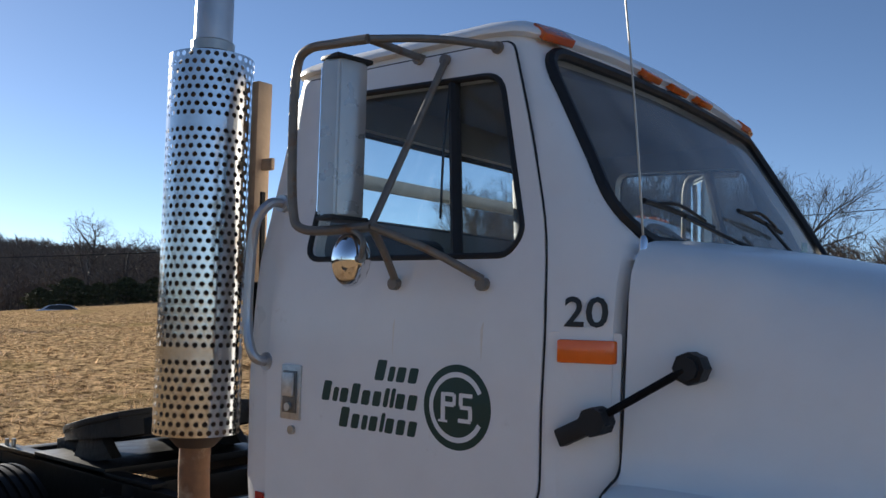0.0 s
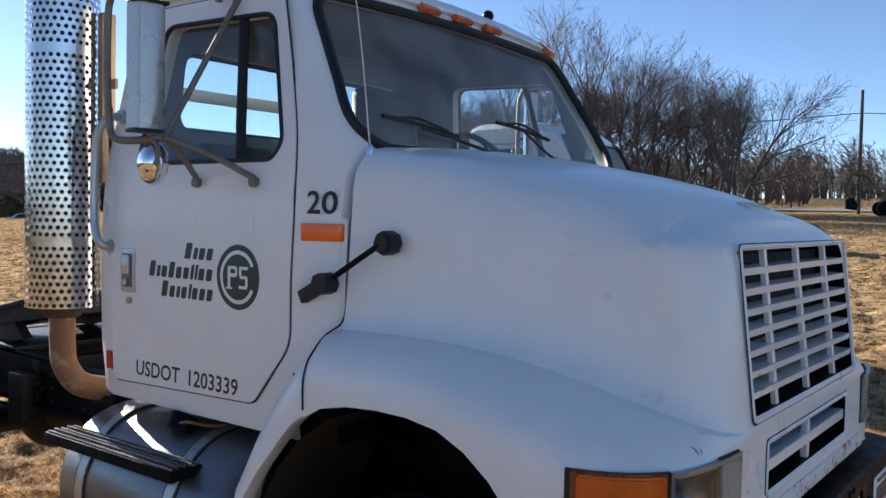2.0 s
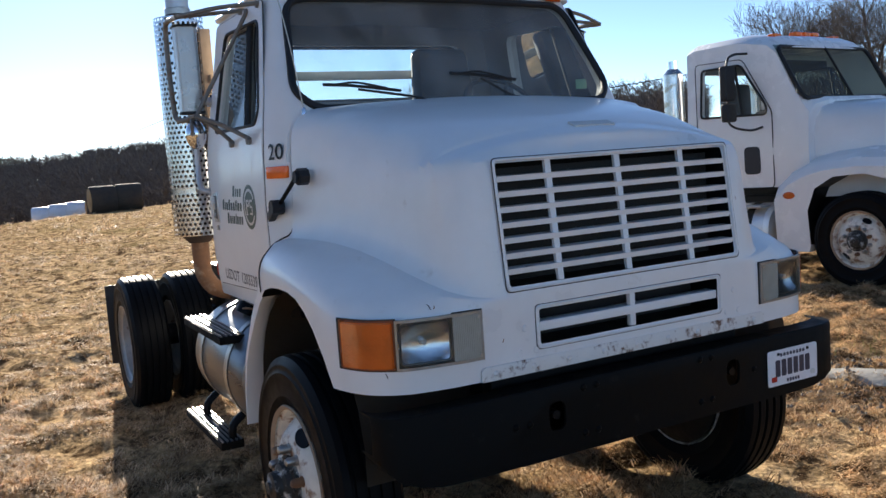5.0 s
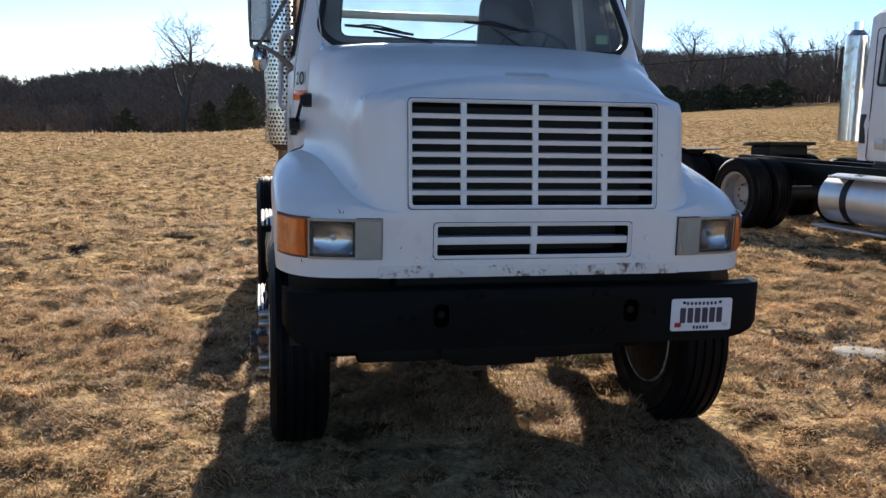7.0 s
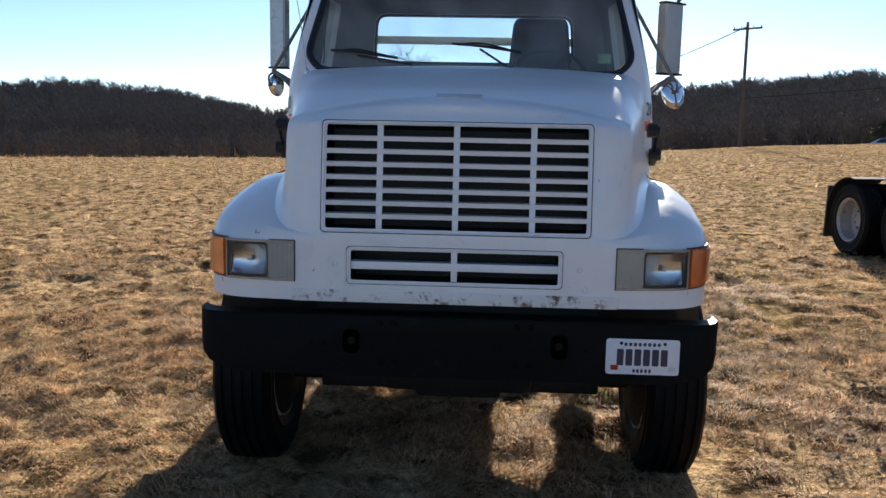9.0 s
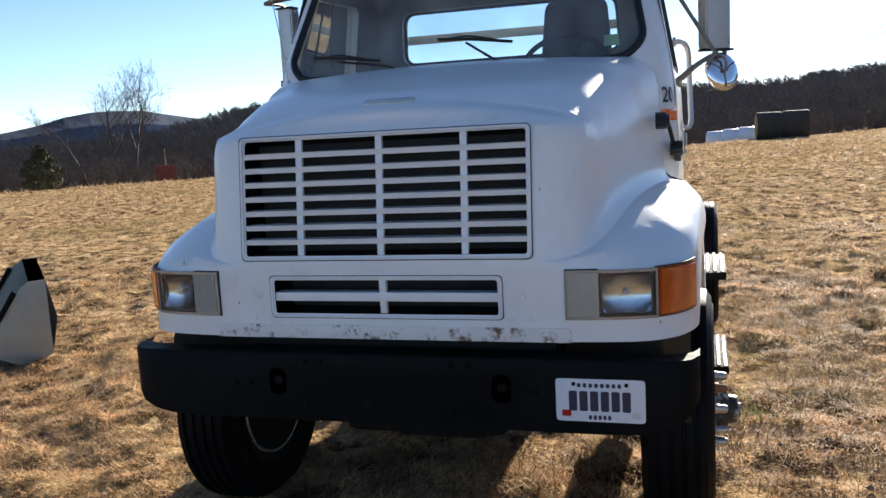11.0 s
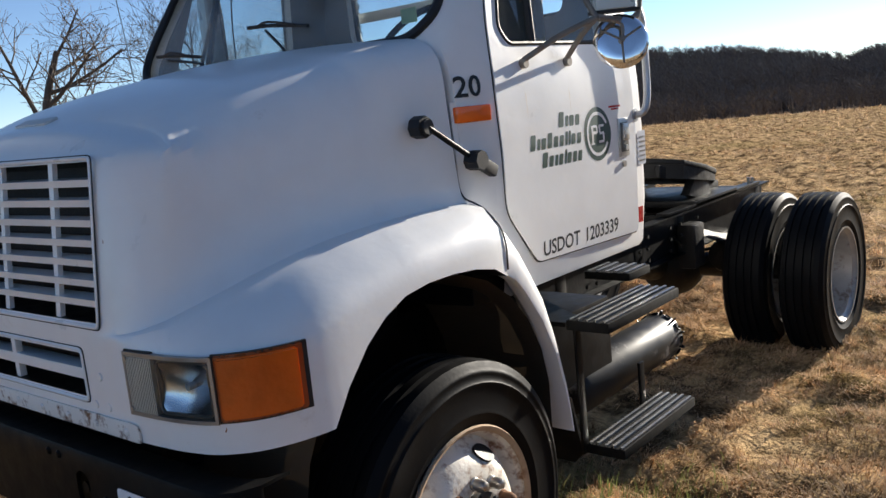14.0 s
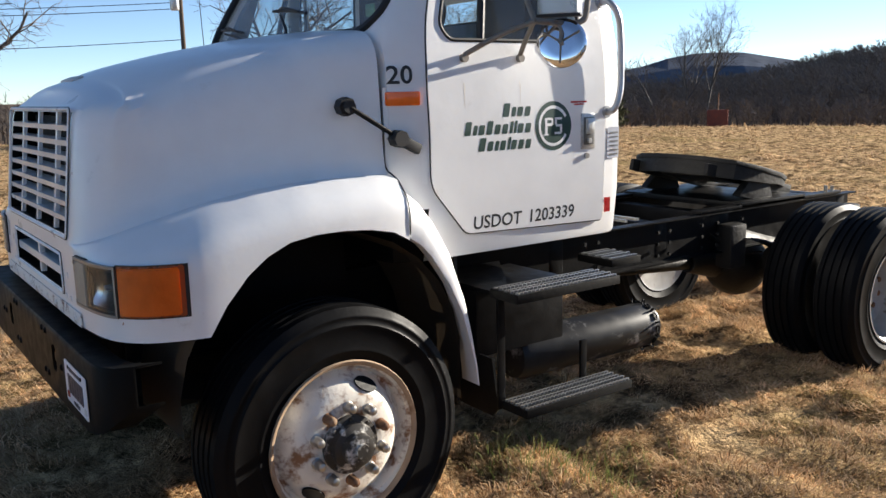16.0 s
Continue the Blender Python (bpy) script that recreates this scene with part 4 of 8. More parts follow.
# --- windscreen
def screen_x(y, z):
    zs = [lv[0][2] for lv in levels]
    x0 = float(np.interp(z, zs, [lv[0][0] - 0.025 for lv in levels]))
    w = float(np.interp(z, zs, [lv[3][1] for lv in levels]))
    return x0 + float(np.interp(abs(y) / w, [0, 0.5, 0.86, 1.0], [0.025, 0.018, 0.0, -0.025]))


SCREEN_R = rounded(SCREEN, [0.09, 0.09, 0.09, 0.09, 0.10, 0.3, 0.10], 6)
bm = bmesh.new()
ring = [(screen_x(y, z) + 0.004, y, z) for y, z in SCREEN_R]
dense = []
for a, b in zip(ring, ring[1:] + ring[:1]):
    a, b = Vector(a), Vector(b)
    k = max(1, int((b - a).length / 0.08))
    for i in range(k):
        p = a.lerp(b, i / k)
        dense.append((screen_x(p.y, p.z) + 0.004, p.y, p.z))
tube(bm, dense + dense[:1], 0.018, 8, curve=False)
screen = part("windscreen", bm, TRIM, truck, "windscreen in a thick black rubber gasket")
bm = fill_outline([(y, z) for y, z in SCREEN_R], (), [2.1, 2.2, 2.3, 2.4, 2.5])
for u in (-0.7, -0.5, -0.3, -0.1, 0.1, 0.3, 0.5, 0.7):
    bmesh.ops.bisect_plane(bm, geom=bm.verts[:] + bm.edges[:] + bm.faces[:], plane_co=(u, 0, 0), plane_no=(1, 0, 0))
for v in bm.verts:
    y, z = v.co.x, v.co.z
    v.co = (screen_x(y, z) - 0.012, y, z)
pane = part("glass_pane", bm, SCREEN_GLASS, screen, "dusty windscreen glass", smooth=60)
if sum(p.normal.x * p.area for p in pane.data.polygons) < 0:
    pane.data.flip_normals()
pane.visible_shadow = False
for y0, y1, z1, px in ((-0.29, -0.745, 2.112, -0.60), (0.235, -0.075, 2.155, 0.06)):
    bm = bmesh.new()
    tube(bm, [(screen_x(y0, 2.0) + 0.05, y0, 2.025), (screen_x(y0, 2.05) + 0.035, y0 - 0.04, 2.045), (screen_x(px, z1 - 0.03) + 0.035, px, z1 - 0.025)], 0.006, 6, 4)
    wiper = part("wiper", bm, TRIM, truck, "black wiper arm and blade")
    bm = bmesh.new()
    ya, yb = (px - 0.15, px + 0.22)
    tube(bm, [(screen_x(ya, z1) + 0.016, ya, z1 + 0.004), (screen_x(px, z1) + 0.018, px, z1 - 0.006), (screen_x(yb, z1 - 0.03) + 0.016, yb, z1 - 0.035)], 0.0075, 6, 4)
    tube(bm, [(screen_x(ya, z1) + 0.02, ya + 0.06, z1 + 0.002), (screen_x(px, z1) + 0.034, px, z1 + 0.008), (screen_x(yb, z1 - 0.03) + 0.02, yb - 0.07, z1 - 0.022)], 0.005, 6, 3)
    part("blade", bm, TRIM, wiper)

# rear window with its rubber and the pale rail behind it
bm = bmesh.new()
RW = rounded([(-0.68, 2.13), (0.68, 2.13), (0.66, 2.455), (-0.66, 2.455)], 0.08)
tube(bm, [(-2.322 + 0.1 * (z - 2.3), y, z) for y, z in RW] + [(-2.322 + 0.1 * (RW[0][1] - 2.3), *RW[0])], 0.018, 8, curve=False)
rear_window = part("rear_window", bm, TRIM, truck, "rear cab window in black rubber")
bm = fill_outline(RW)
for v in bm.verts:
    v.co = (-2.315 + 0.1 * (v.co.z - 2.3), v.co.x, v.co.z)
pane = part("glass_pane", bm, GLASS, rear_window)
pane.visible_shadow = False
bm = bmesh.new()
box(bm, (-2.385, -0.72, 2.265), (-2.362, 0.72, 2.318), 0.004)
part("guard_rail", bm, BEZEL, rear_window, "grey rail across the rear window")

# --- cab interior
bm = bmesh.new()
prof = [(-1.10, 1.955), (-1.22, 1.99), (-1.36, 1.985), (-1.44, 1.94), (-1.46, 1.80), (-1.40, 1.60), (-1.34, 1.40), (-1.12, 1.40)]
vs_a = [bm.verts.new((x, -0.93, z)) for x, z in prof]
vs_b = [bm.verts.new((x, 0.93, z)) for x, z in prof]
bm.faces.new(vs_a)
bm.faces.new(vs_b[::-1])
for k in range(len(prof)):
    bm.faces.new((vs_a[k], vs_b[k], vs_b[(k + 1) % len(prof)], vs_a[(k + 1) % len(prof)]))
box(bm, (-1.46, 0.15, 1.93), (-1.24, 0.75, 2.02), 0.03)
part("dashboard", bm, INTERIOR, truck, "dark grey vinyl dashboard")
bm = bmesh.new()
q = Matrix.Translation((-1.50, 0.46, 2.00)) @ Matrix.Rotation(radians(52), 4, "Y") @ Matrix.Rotation(radians(90), 4, "X")
bm2 = [(0.225 + 0.014 * math.cos(a), 0.014 * math.sin(a)) for a in np.linspace(0, 2 * math.pi, 9)[:-1]]
lathe(bm, bm2, q, 36, close=True)
for a in (0, 120, 240):
    rod(bm, q @ Vector((0, 0, 0)), q @ Vector((0.22 * math.cos(radians(a + 90)), 0, 0.22 * math.sin(radians(a + 90)))), 0.011, 8)
lathe(bm, [(0, -0.03), (0.05, -0.03), (0.055, 0.015), (0, 0.02)], q, 20)
rod(bm, q @ Vector((0, 0, 0)), (-1.34, 0.46, 1.82), 0.035, 12)
part("steering_wheel", bm, TRIM, truck, "black steering wheel")
for y, tall in ((0.44, 2.42), (-0.52, 2.07)):
    bm = bmesh.new()
    box(bm, (-2.10, y - 0.25, 1.58), (-1.62, y + 0.25, 1.74), 0.05, 3)
    seat = part("seat", bm, SEAT, truck, "black vinyl cab seat with a high back")
    bm = bmesh.new()
    box(bm, (-2.17, y - 0.235, 1.66), (-2.05, y + 0.235, tall), 0.05, 3)
    for v in bm.verts:
        v.co.x -= (v.co.z - 1.7) * 0.12 - 0.03
        v.co.y = y + (v.co.y - y) * float(np.interp(v.co.z, [1.7, tall - 0.3, tall], [1.0, 1.0, 0.72]))
    part("backrest", bm, SEAT, seat)
    bm = bmesh.new()
    box(bm, (-2.08, y - 0.2, 1.24), (-1.68, y + 0.2, 1.58), 0.02)
    part("seat_base", bm, BLACK, seat)
bm = bmesh.new()
box(bm, (-2.29, -0.95, 1.235), (-1.12, 0.95, 1.262))
part("cab_floor", bm, INTERIOR, truck)
for y in (0.46, -0.46):
    bm = bmesh.new()
    box(bm, (-1.62, y - 0.33, 2.565), (-1.46, y + 0.33, 2.582), 0.005)
    part("sun_visor", bm, INTERIOR, truck)
bm = bmesh.new()
box(bm, (screen_x(0.8, 2.10) - 0.03, 0.70, 2.07), (screen_x(0.8, 2.10) - 0.027, 0.77, 2.12))
part("inspection_sticker", bm, material("green_sticker", (0.25, 0.42, 0.22), 0.5, vary=0.2, scale=60), truck, "green and white windscreen sticker")

bm = bmesh.new()
tube(bm, [(-1.655, -0.86, 2.47), (-1.652, -0.885, 2.3), (-1.650, -0.895, 2.08)], 0.004, 6, 5)
part("hanging_cord", bm, TRIM, truck, "thin black cord hanging inside the door window")

# --- roof marker lamps
for y in (-0.74, -0.20, 0.015, 0.23, 0.74):
    bm = bmesh.new()
    box(bm, (-0.034, -0.058, -0.014), (0.034, 0.058, 0.010), 0.006, 3)
    lamp = part("marker_lamp", bm, AMBER, truck, "faded amber roof marker lamp")
    back, drop = (0.0, 0.0) if abs(y) < 0.5 else (0.02, 0.012)
    lamp.matrix_local = Matrix.Translation((-1.366 - back, y, 2.610 - drop)) @ Matrix.Rotation(radians(0 if abs(y) < 0.5 else math.copysign(14, y)), 4, "Z") @ Matrix.Rotation(radians(40), 4, "Y")
bm = bmesh.new()
rod(bm, (-1.60, 0.55, 2.67), (-1.60, 0.55, 2.72), 0.02, 10)
bmesh.ops.create_uvsphere(bm, u_segments=12, v_segments=8, radius=0.028, matrix=Matrix.Translation((-1.60, 0.55, 2.745)))
part("roof_horn_cap", bm, BLACK, truck)

# whip aerial on the cowl
bm = bmesh.new()
lathe(bm, [(0, 0), (0.028, 0), (0.026, 0.012), (0.012, 0.02), (0.010, 0.05), (0.005, 0.06), (0, 0.06)], Matrix.Translation((-1.045, -0.872, 1.955)) @ Matrix.Rotation(radians(90), 4, "X"), 16)
aerial = part("aerial", bm, CHROME, truck, "whip radio aerial on a chrome base")
bm = bmesh.new()
tube(bm, [(-1.045, -0.872, 2.005), (-1.05, -0.93, 2.4), (-1.06, -1.08, 3.1)], [0.003, 0.0025, 0.002], 6, 4)
part("whip", bm, STEEL, aerial)


# --- mirrors
def mirror_set(s):
    A, B = Vector((-1.60, s * 1.255, 2.49)), Vector((-1.625, s * 1.20, 2.03))
    bm = bmesh.new()
    tube(bm, [A, A + Vector((-0.12, -s * 0.005, 0.01)), (-1.82, s * 1.255, 2.50), (-1.862, s * 1.255, 2.45), (-1.868, s * 1.255, 2.25), (-1.862, s * 1.25, 2.08), (-1.835, s * 1.245, 2.03), (-1.75, s * 1.225, 2.022), B], 0.0125, 10, 5)
    bracket = part("mirror_bracket", bm, MIRROR_PIPE, truck, "weathered tubular mirror bracket")
    for a, b, bend in ((A, (-1.455, s * 0.905, 2.535), 0.01), (A, (-1.735, s * 0.905, 2.55), 0.0), (B, (-1.635, s * 0.905, 2.53), 0.0), (B, (-1.405, s * 1.022, 1.905), 0.01), (B, (-1.70, s * 1.022, 1.905), 0.01)):
        bm = bmesh.new()
        b = Vector(b)
        m = (a + b) / 2 + Vector((0, 0, bend))
        tube(bm, [a, m, b], 0.0105, 10, 4)
        low = b.z < 2
        rod(bm, b + Vector((0, s * 0.012, -0.012 if low else -0.005)), b + Vector((0, -s * 0.022, -0.012 if low else -0.005)), 0.017, 10)
        part("mirror_arm", bm, MIRROR_PIPE, bracket)
    bm = bmesh.new()
    if s > 0:
        q = Matrix.Translation((-1.755, 1.20, 2.262)) @ Matrix.Rotation(radians(38), 4, "Z")
        hw, hd = 0.092, 0.034
    else:
        q = Matrix.Translation((-1.745, -1.19, 2.262)) @ Matrix.Rotation(radians(-8), 4, "Z")
        hw, hd = 0.058, 0.045
    prof = [(hd, -hw * 0.5), (hd * 0.85, -hw * 0.8), (-hd * 0.1, -hw * 0.97), (-hd * 0.6, -hw), (-hd * 0.65, hw), (-hd * 0.1, hw * 0.97), (hd * 0.85, hw * 0.8), (hd, hw * 0.5)]
    lo = [bm.verts.new(q @ Vector((x, y, -0.205))) for x, y in prof]
    hi = [bm.verts.new(q @ Vector((x, y, 0.205))) for x, y in prof]
    bm.faces.new(lo)
    bm.faces.new(hi[::-1])
    for k in range(len(prof)):
        bm.faces.new((lo[k], lo[(k + 1) % 8], hi[(k + 1) % 8], hi[k]))
    bmesh.ops.bevel(bm, geom=bm.edges[:], offset=0.006, segments=2, affect="EDGES")
    head = part("mirror_head", bm, MIRROR_SHELL, bracket, "grey painted mirror housing")
    bm = bmesh.new()
    box(bm, (-hd * 0.65 - 0.005, -hw * 0.9, -0.19), (-hd * 0.65 - 0.001, hw * 0.9, 0.19), m=q)
    part("mirror_glass", bm, CHROME, head)
    for z in (-0.214, 0.204):
        bm = bmesh.new()
        box(bm, (-hd * 0.65, -hw, z), (hd, hw, z + 0.012), 0.003, m=q)
        part("end_cap", bm, TRIM, head)
    bm = bmesh.new()
    if s > 0:
        q = Matrix.Translation((-1.735, 1.235, 1.945)) @ Matrix.Rotation(radians(38), 4, "Z") @ Matrix.Rotation(radians(-90), 4, "Z") @ Matrix.Rotation(radians(13), 4, "X")
        lathe(bm, [(0, 0.010), (0.05, 0.012), (0.085, 0.008), (0.098, 0.0), (0.102, -0.008), (0.098, -0.014), (0.06, -0.024), (0, -0.030)], q, 40)
        tip = 0.012
    else:
        q = Matrix.Translation((-1.685, -1.20, 1.948)) @ Matrix.Rotation(radians(-25), 4, "Z") @ Matrix.Rotation(radians(-90), 4, "Z")
        lathe(bm, [(0, 0.045), (0.02, 0.043), (0.042, 0.032), (0.056, 0.012), (0.062, -0.01), (0.062, -0.02), (0.05, -0.024), (0, -0.03)], q @ Matrix.Diagonal((0.80, 1, 1.15, 1)), 36)
        tip = 0.045
    convex = part("convex_mirror", bm, CHROME, bracket, "round chrome convex mirror")
    bm = bmesh.new()
    rod(bm, q @ Vector((0, tip - 0.004, 0)), q @ Vector((0, tip + 0.02, 0)), 0.011, 10)
    tube(bm, [q @ Vector((0, tip + 0.015, 0)), q @ Vector((0, tip + 0.02, 0.05)), (-1.69, s * 1.21, 2.025)], 0.007, 8, 4)
    part("clamp", bm, MIRROR_PIPE, convex)
    if s > 0:
        for a in (30, 150, 270):
            bm = bmesh.new()
            rod(bm, q @ Vector((0, 0.014, 0)), q @ Vector((0.085 * math.cos(radians(a)), 0.012, 0.085 * math.sin(radians(a)))), 0.004, 6)
            part("spoke", bm, MIRROR_PIPE, convex)


MIRROR_PIPE = material("weathered_bracket", (0.20, 0.18, 0.155), 0.5, metal=0.35, vary=0.2, scale=30, second=(0.22, 0.12, 0.06), second_amount=0.35, second_scale=14)
MIRROR_SHELL = material("grey_mirror_shell", (0.42, 0.42, 0.41), 0.32, metal=0.55, vary=0.08, scale=16)
for s in (1, -1):
    mirror_set(s)


# --- nose: grille bars, lamps, bolted strip
def nose_x(z):
    return 0.058 - 0.115 * max(0.0, z - 1.25)


bm = bmesh.new()
fr = rounded([(-0.565, 1.272), (0.565, 1.272), (0.565, 1.731), (-0.565, 1.731)], 0.02, 4)
ring = [(nose_x(z) + 0.001, y, z) for y, z in fr]
tube(bm, ring + ring[:1], 0.006, 6, curve=False)
grille = part("grille", bm, PAINT, truck, "white grille of seven slats and three uprights")
bm = bmesh.new()
fr = rounded([(-0.572, 1.265), (0.572, 1.265), (0.572, 1.738), (-0.572, 1.738)], 0.02, 4)
ring = [(nose_x(z) + 0.0005, y, z) for y, z in fr]
tube(bm, ring + ring[:1], 0.002, 6, curve=False)
part("grille_gap", bm, TRIM, grille)
pitch = (1.720 - 1.283) / 8
for k in range(1, 8):
    z = 1.283 + pitch * k
    bm = bmesh.new()
    pr = [(nose_x(z) - 0.006, z - 0.0125), (nose_x(z) - 0.002, z + 0.0075), (nose_x(z) - 0.065, z + 0.009), (nose_x(z) - 0.067, z - 0.004)]
    a = [bm.verts.new((x, -0.556, zz)) for x, zz in pr]
    b = [bm.verts.new((x, 0.556, zz)) for x, zz in pr]
    bm.faces.new(a)
    bm.faces.new(b[::-1])
    for i in range(4):
        bm.faces.new((a[i], b[i], b[(i + 1) % 4], a[(i + 1) % 4]))
    part("slat", bm, PAINT, grille, smooth=20)
for y in (-0.325, 0.0, 0.325):
    bm = bmesh.new()
    for (z0, z1) in ((1.283, 1.720),):
        pts = [(y - 0.0125, z0), (y + 0.0125, z0), (y + 0.0125, z1), (y - 0.0125, z1)]
        a = [bm.verts.new((nose_x(z) - 0.009, yy, z)) for yy, z in pts]
        b = [bm.verts.new((nose_x(z) - 0.024, yy, z)) for yy, z in pts]
        bm.faces.new(a)
        bm.faces.new(b[::-1])
        for i in range(4):
            bm.faces.new((a[i], b[i], b[(i + 1) % 4], a[(i + 1) % 4]))
    part("upright", bm, PAINT, grille, smooth=20)
# radiator core behind the slats
bm = bmesh.new()
box(bm, (-0.10, -0.55, 1.06), (-0.09, 0.55, 1.70))
part("radiator", bm, material("dusty_radiator", (0.03, 0.028, 0.026), 0.8, vary=0.4, scale=40, bump=0.004, bump_scale=160), truck)
bm = bmesh.new()
fr = rounded([(-0.453, 1.051), (0.453, 1.051), (0.453, 1.201), (-0.453, 1.201)], 0.018, 4)
ring = [(nose_x(z) + 0.001, y, z) for y, z in fr]
tube(bm, ring + ring[:1], 0.006, 6, curve=False)
lower = part("lower_grille", bm, PAINT, truck, "white lower grille with one slat")
bm = bmesh.new()
fr = rounded([(-0.459, 1.045), (0.459, 1.045), (0.459, 1.207), (-0.459, 1.207)], 0.018, 4)
ring = [(nose_x(z) + 0.0005, y, z) for y, z in fr]
tube(bm, ring + ring[:1], 0.002, 6, curve=False)
part("grille_gap", bm, TRIM, lower)
bm = bmesh.new()
box(bm, (-0.01, -0.444, 1.108), (0.052, 0.444, 1.142), 0.004)
part("slat", bm, PAINT, lower)
bm = bmesh.new()
box(bm, (0.028, -0.0135, 1.062), (0.050, 0.0135, 1.19), 0.003)
part("upright", bm, PAINT, lower)
bm = bmesh.new()
extrude_outline(bm, rounded([(-0.70, 0.966), (0.70, 0.966), (0.70, 1.018), (-0.70, 1.018)], [0.004, 0.004, 0.022, 0.022], 4), "x", 0.058, 0.064, 0.0015)
strip = part("bolted_strip", bm, CHIPPED, truck, "bolted white strip with rust along its lower edge")
for k in range(9):
    bm = bmesh.new()
    y = -0.64 + 0.16 * k
    lathe(bm, [(0, 0.006), (0.006, 0.0055), (0.011, 0.002), (0.012, 0.0), (0, 0)], Matrix.Translation((0.064, y, 0.99)) @ Matrix.Rotation(radians(-90), 4, "Z"), 10)
    part("bolt", bm, CHIPPED, strip)
for y, z in ((-0.545, 1.045), (-0.475, 1.045), (0.545, 1.045), (0.475, 1.045), (0.52, 1.13), (-0.52, 1.13)):
    bm = bmesh.new()
    lathe(bm, [(0, 0.004), (0.010, 0.0035), (0.013, 0.0), (0, 0)], Matrix.Translation((0.0575, y, z)) @ Matrix.Rotation(radians(-90), 4, "Z"), 12)
    part("bolt", bm, PAINT, hood)
bm = bmesh.new()
box(bm, (-0.026, -0.10, -0.004), (0.026, 0.10, 0.006), 0.005)
badge = part("badge_pad", bm, material("worn_badge", (0.58, 0.57, 0.54), 0.5, vary=0.1, scale=30), truck, "worn grey badge outline on the hood")
badge.matrix_local = Matrix.Translation((-0.145, 0, 1.847)) @ Matrix.Rotation(radians(21), 4, "Y")


def fender_front(y):
    """The plan of the fender's front: x at a half width."""
    xs = keyed(F_KEYS, 8)
    return float(np.interp(y, [p[1] for p in xs], [p[0] for p in xs]))


def wrap(s, y0, y1, z0, z1, off, depth, n=10):
    """A shell wrapped round the fender's corner between two half widths."""
    bm = bmesh.new()
    cols = []
    ys = np.linspace(y0, y1, n)
    for y in ys:
        x = fender_front(y)
        x2 = fender_front(min(1.139, y + 0.01))
        x1 = fender_front(y - 0.01)
        t = Vector((x2 - x1, min(1.139, y + 0.01) - y + 0.01)).normalized()
        nr = Vector((t.y, -t.x))
        p, q = Vector((x, y)) + nr * off, Vector((x, y)) + nr * (off - depth)
        cols.append([bm.verts.new((p.x, s * p.y, z0)), bm.verts.new((p.x, s * p.y, z1)), bm.verts.new((q.x, s * q.y, z1)), bm.verts.new((q.x, s * q.y, z0))])
    for a, b in zip(cols, cols[1:]):
        for k in range(4):
            bm.faces.new((a[k], a[(k + 1) % 4], b[(k + 1) % 4], b[k]))
    bm.faces.new(cols[0])
    bm.faces.new(cols[-1][::-1])
    return bm


DARK_RIM = material("tarnished_lamp_rim", (0.10, 0.10, 0.09), 0.4, metal=0.5, vary=0.2, scale=30)
DARK_AMBER = material("dark_amber_rim", (0.22, 0.04, 0.006), 0.3, coat=0.3, vary=0.1, scale=20)


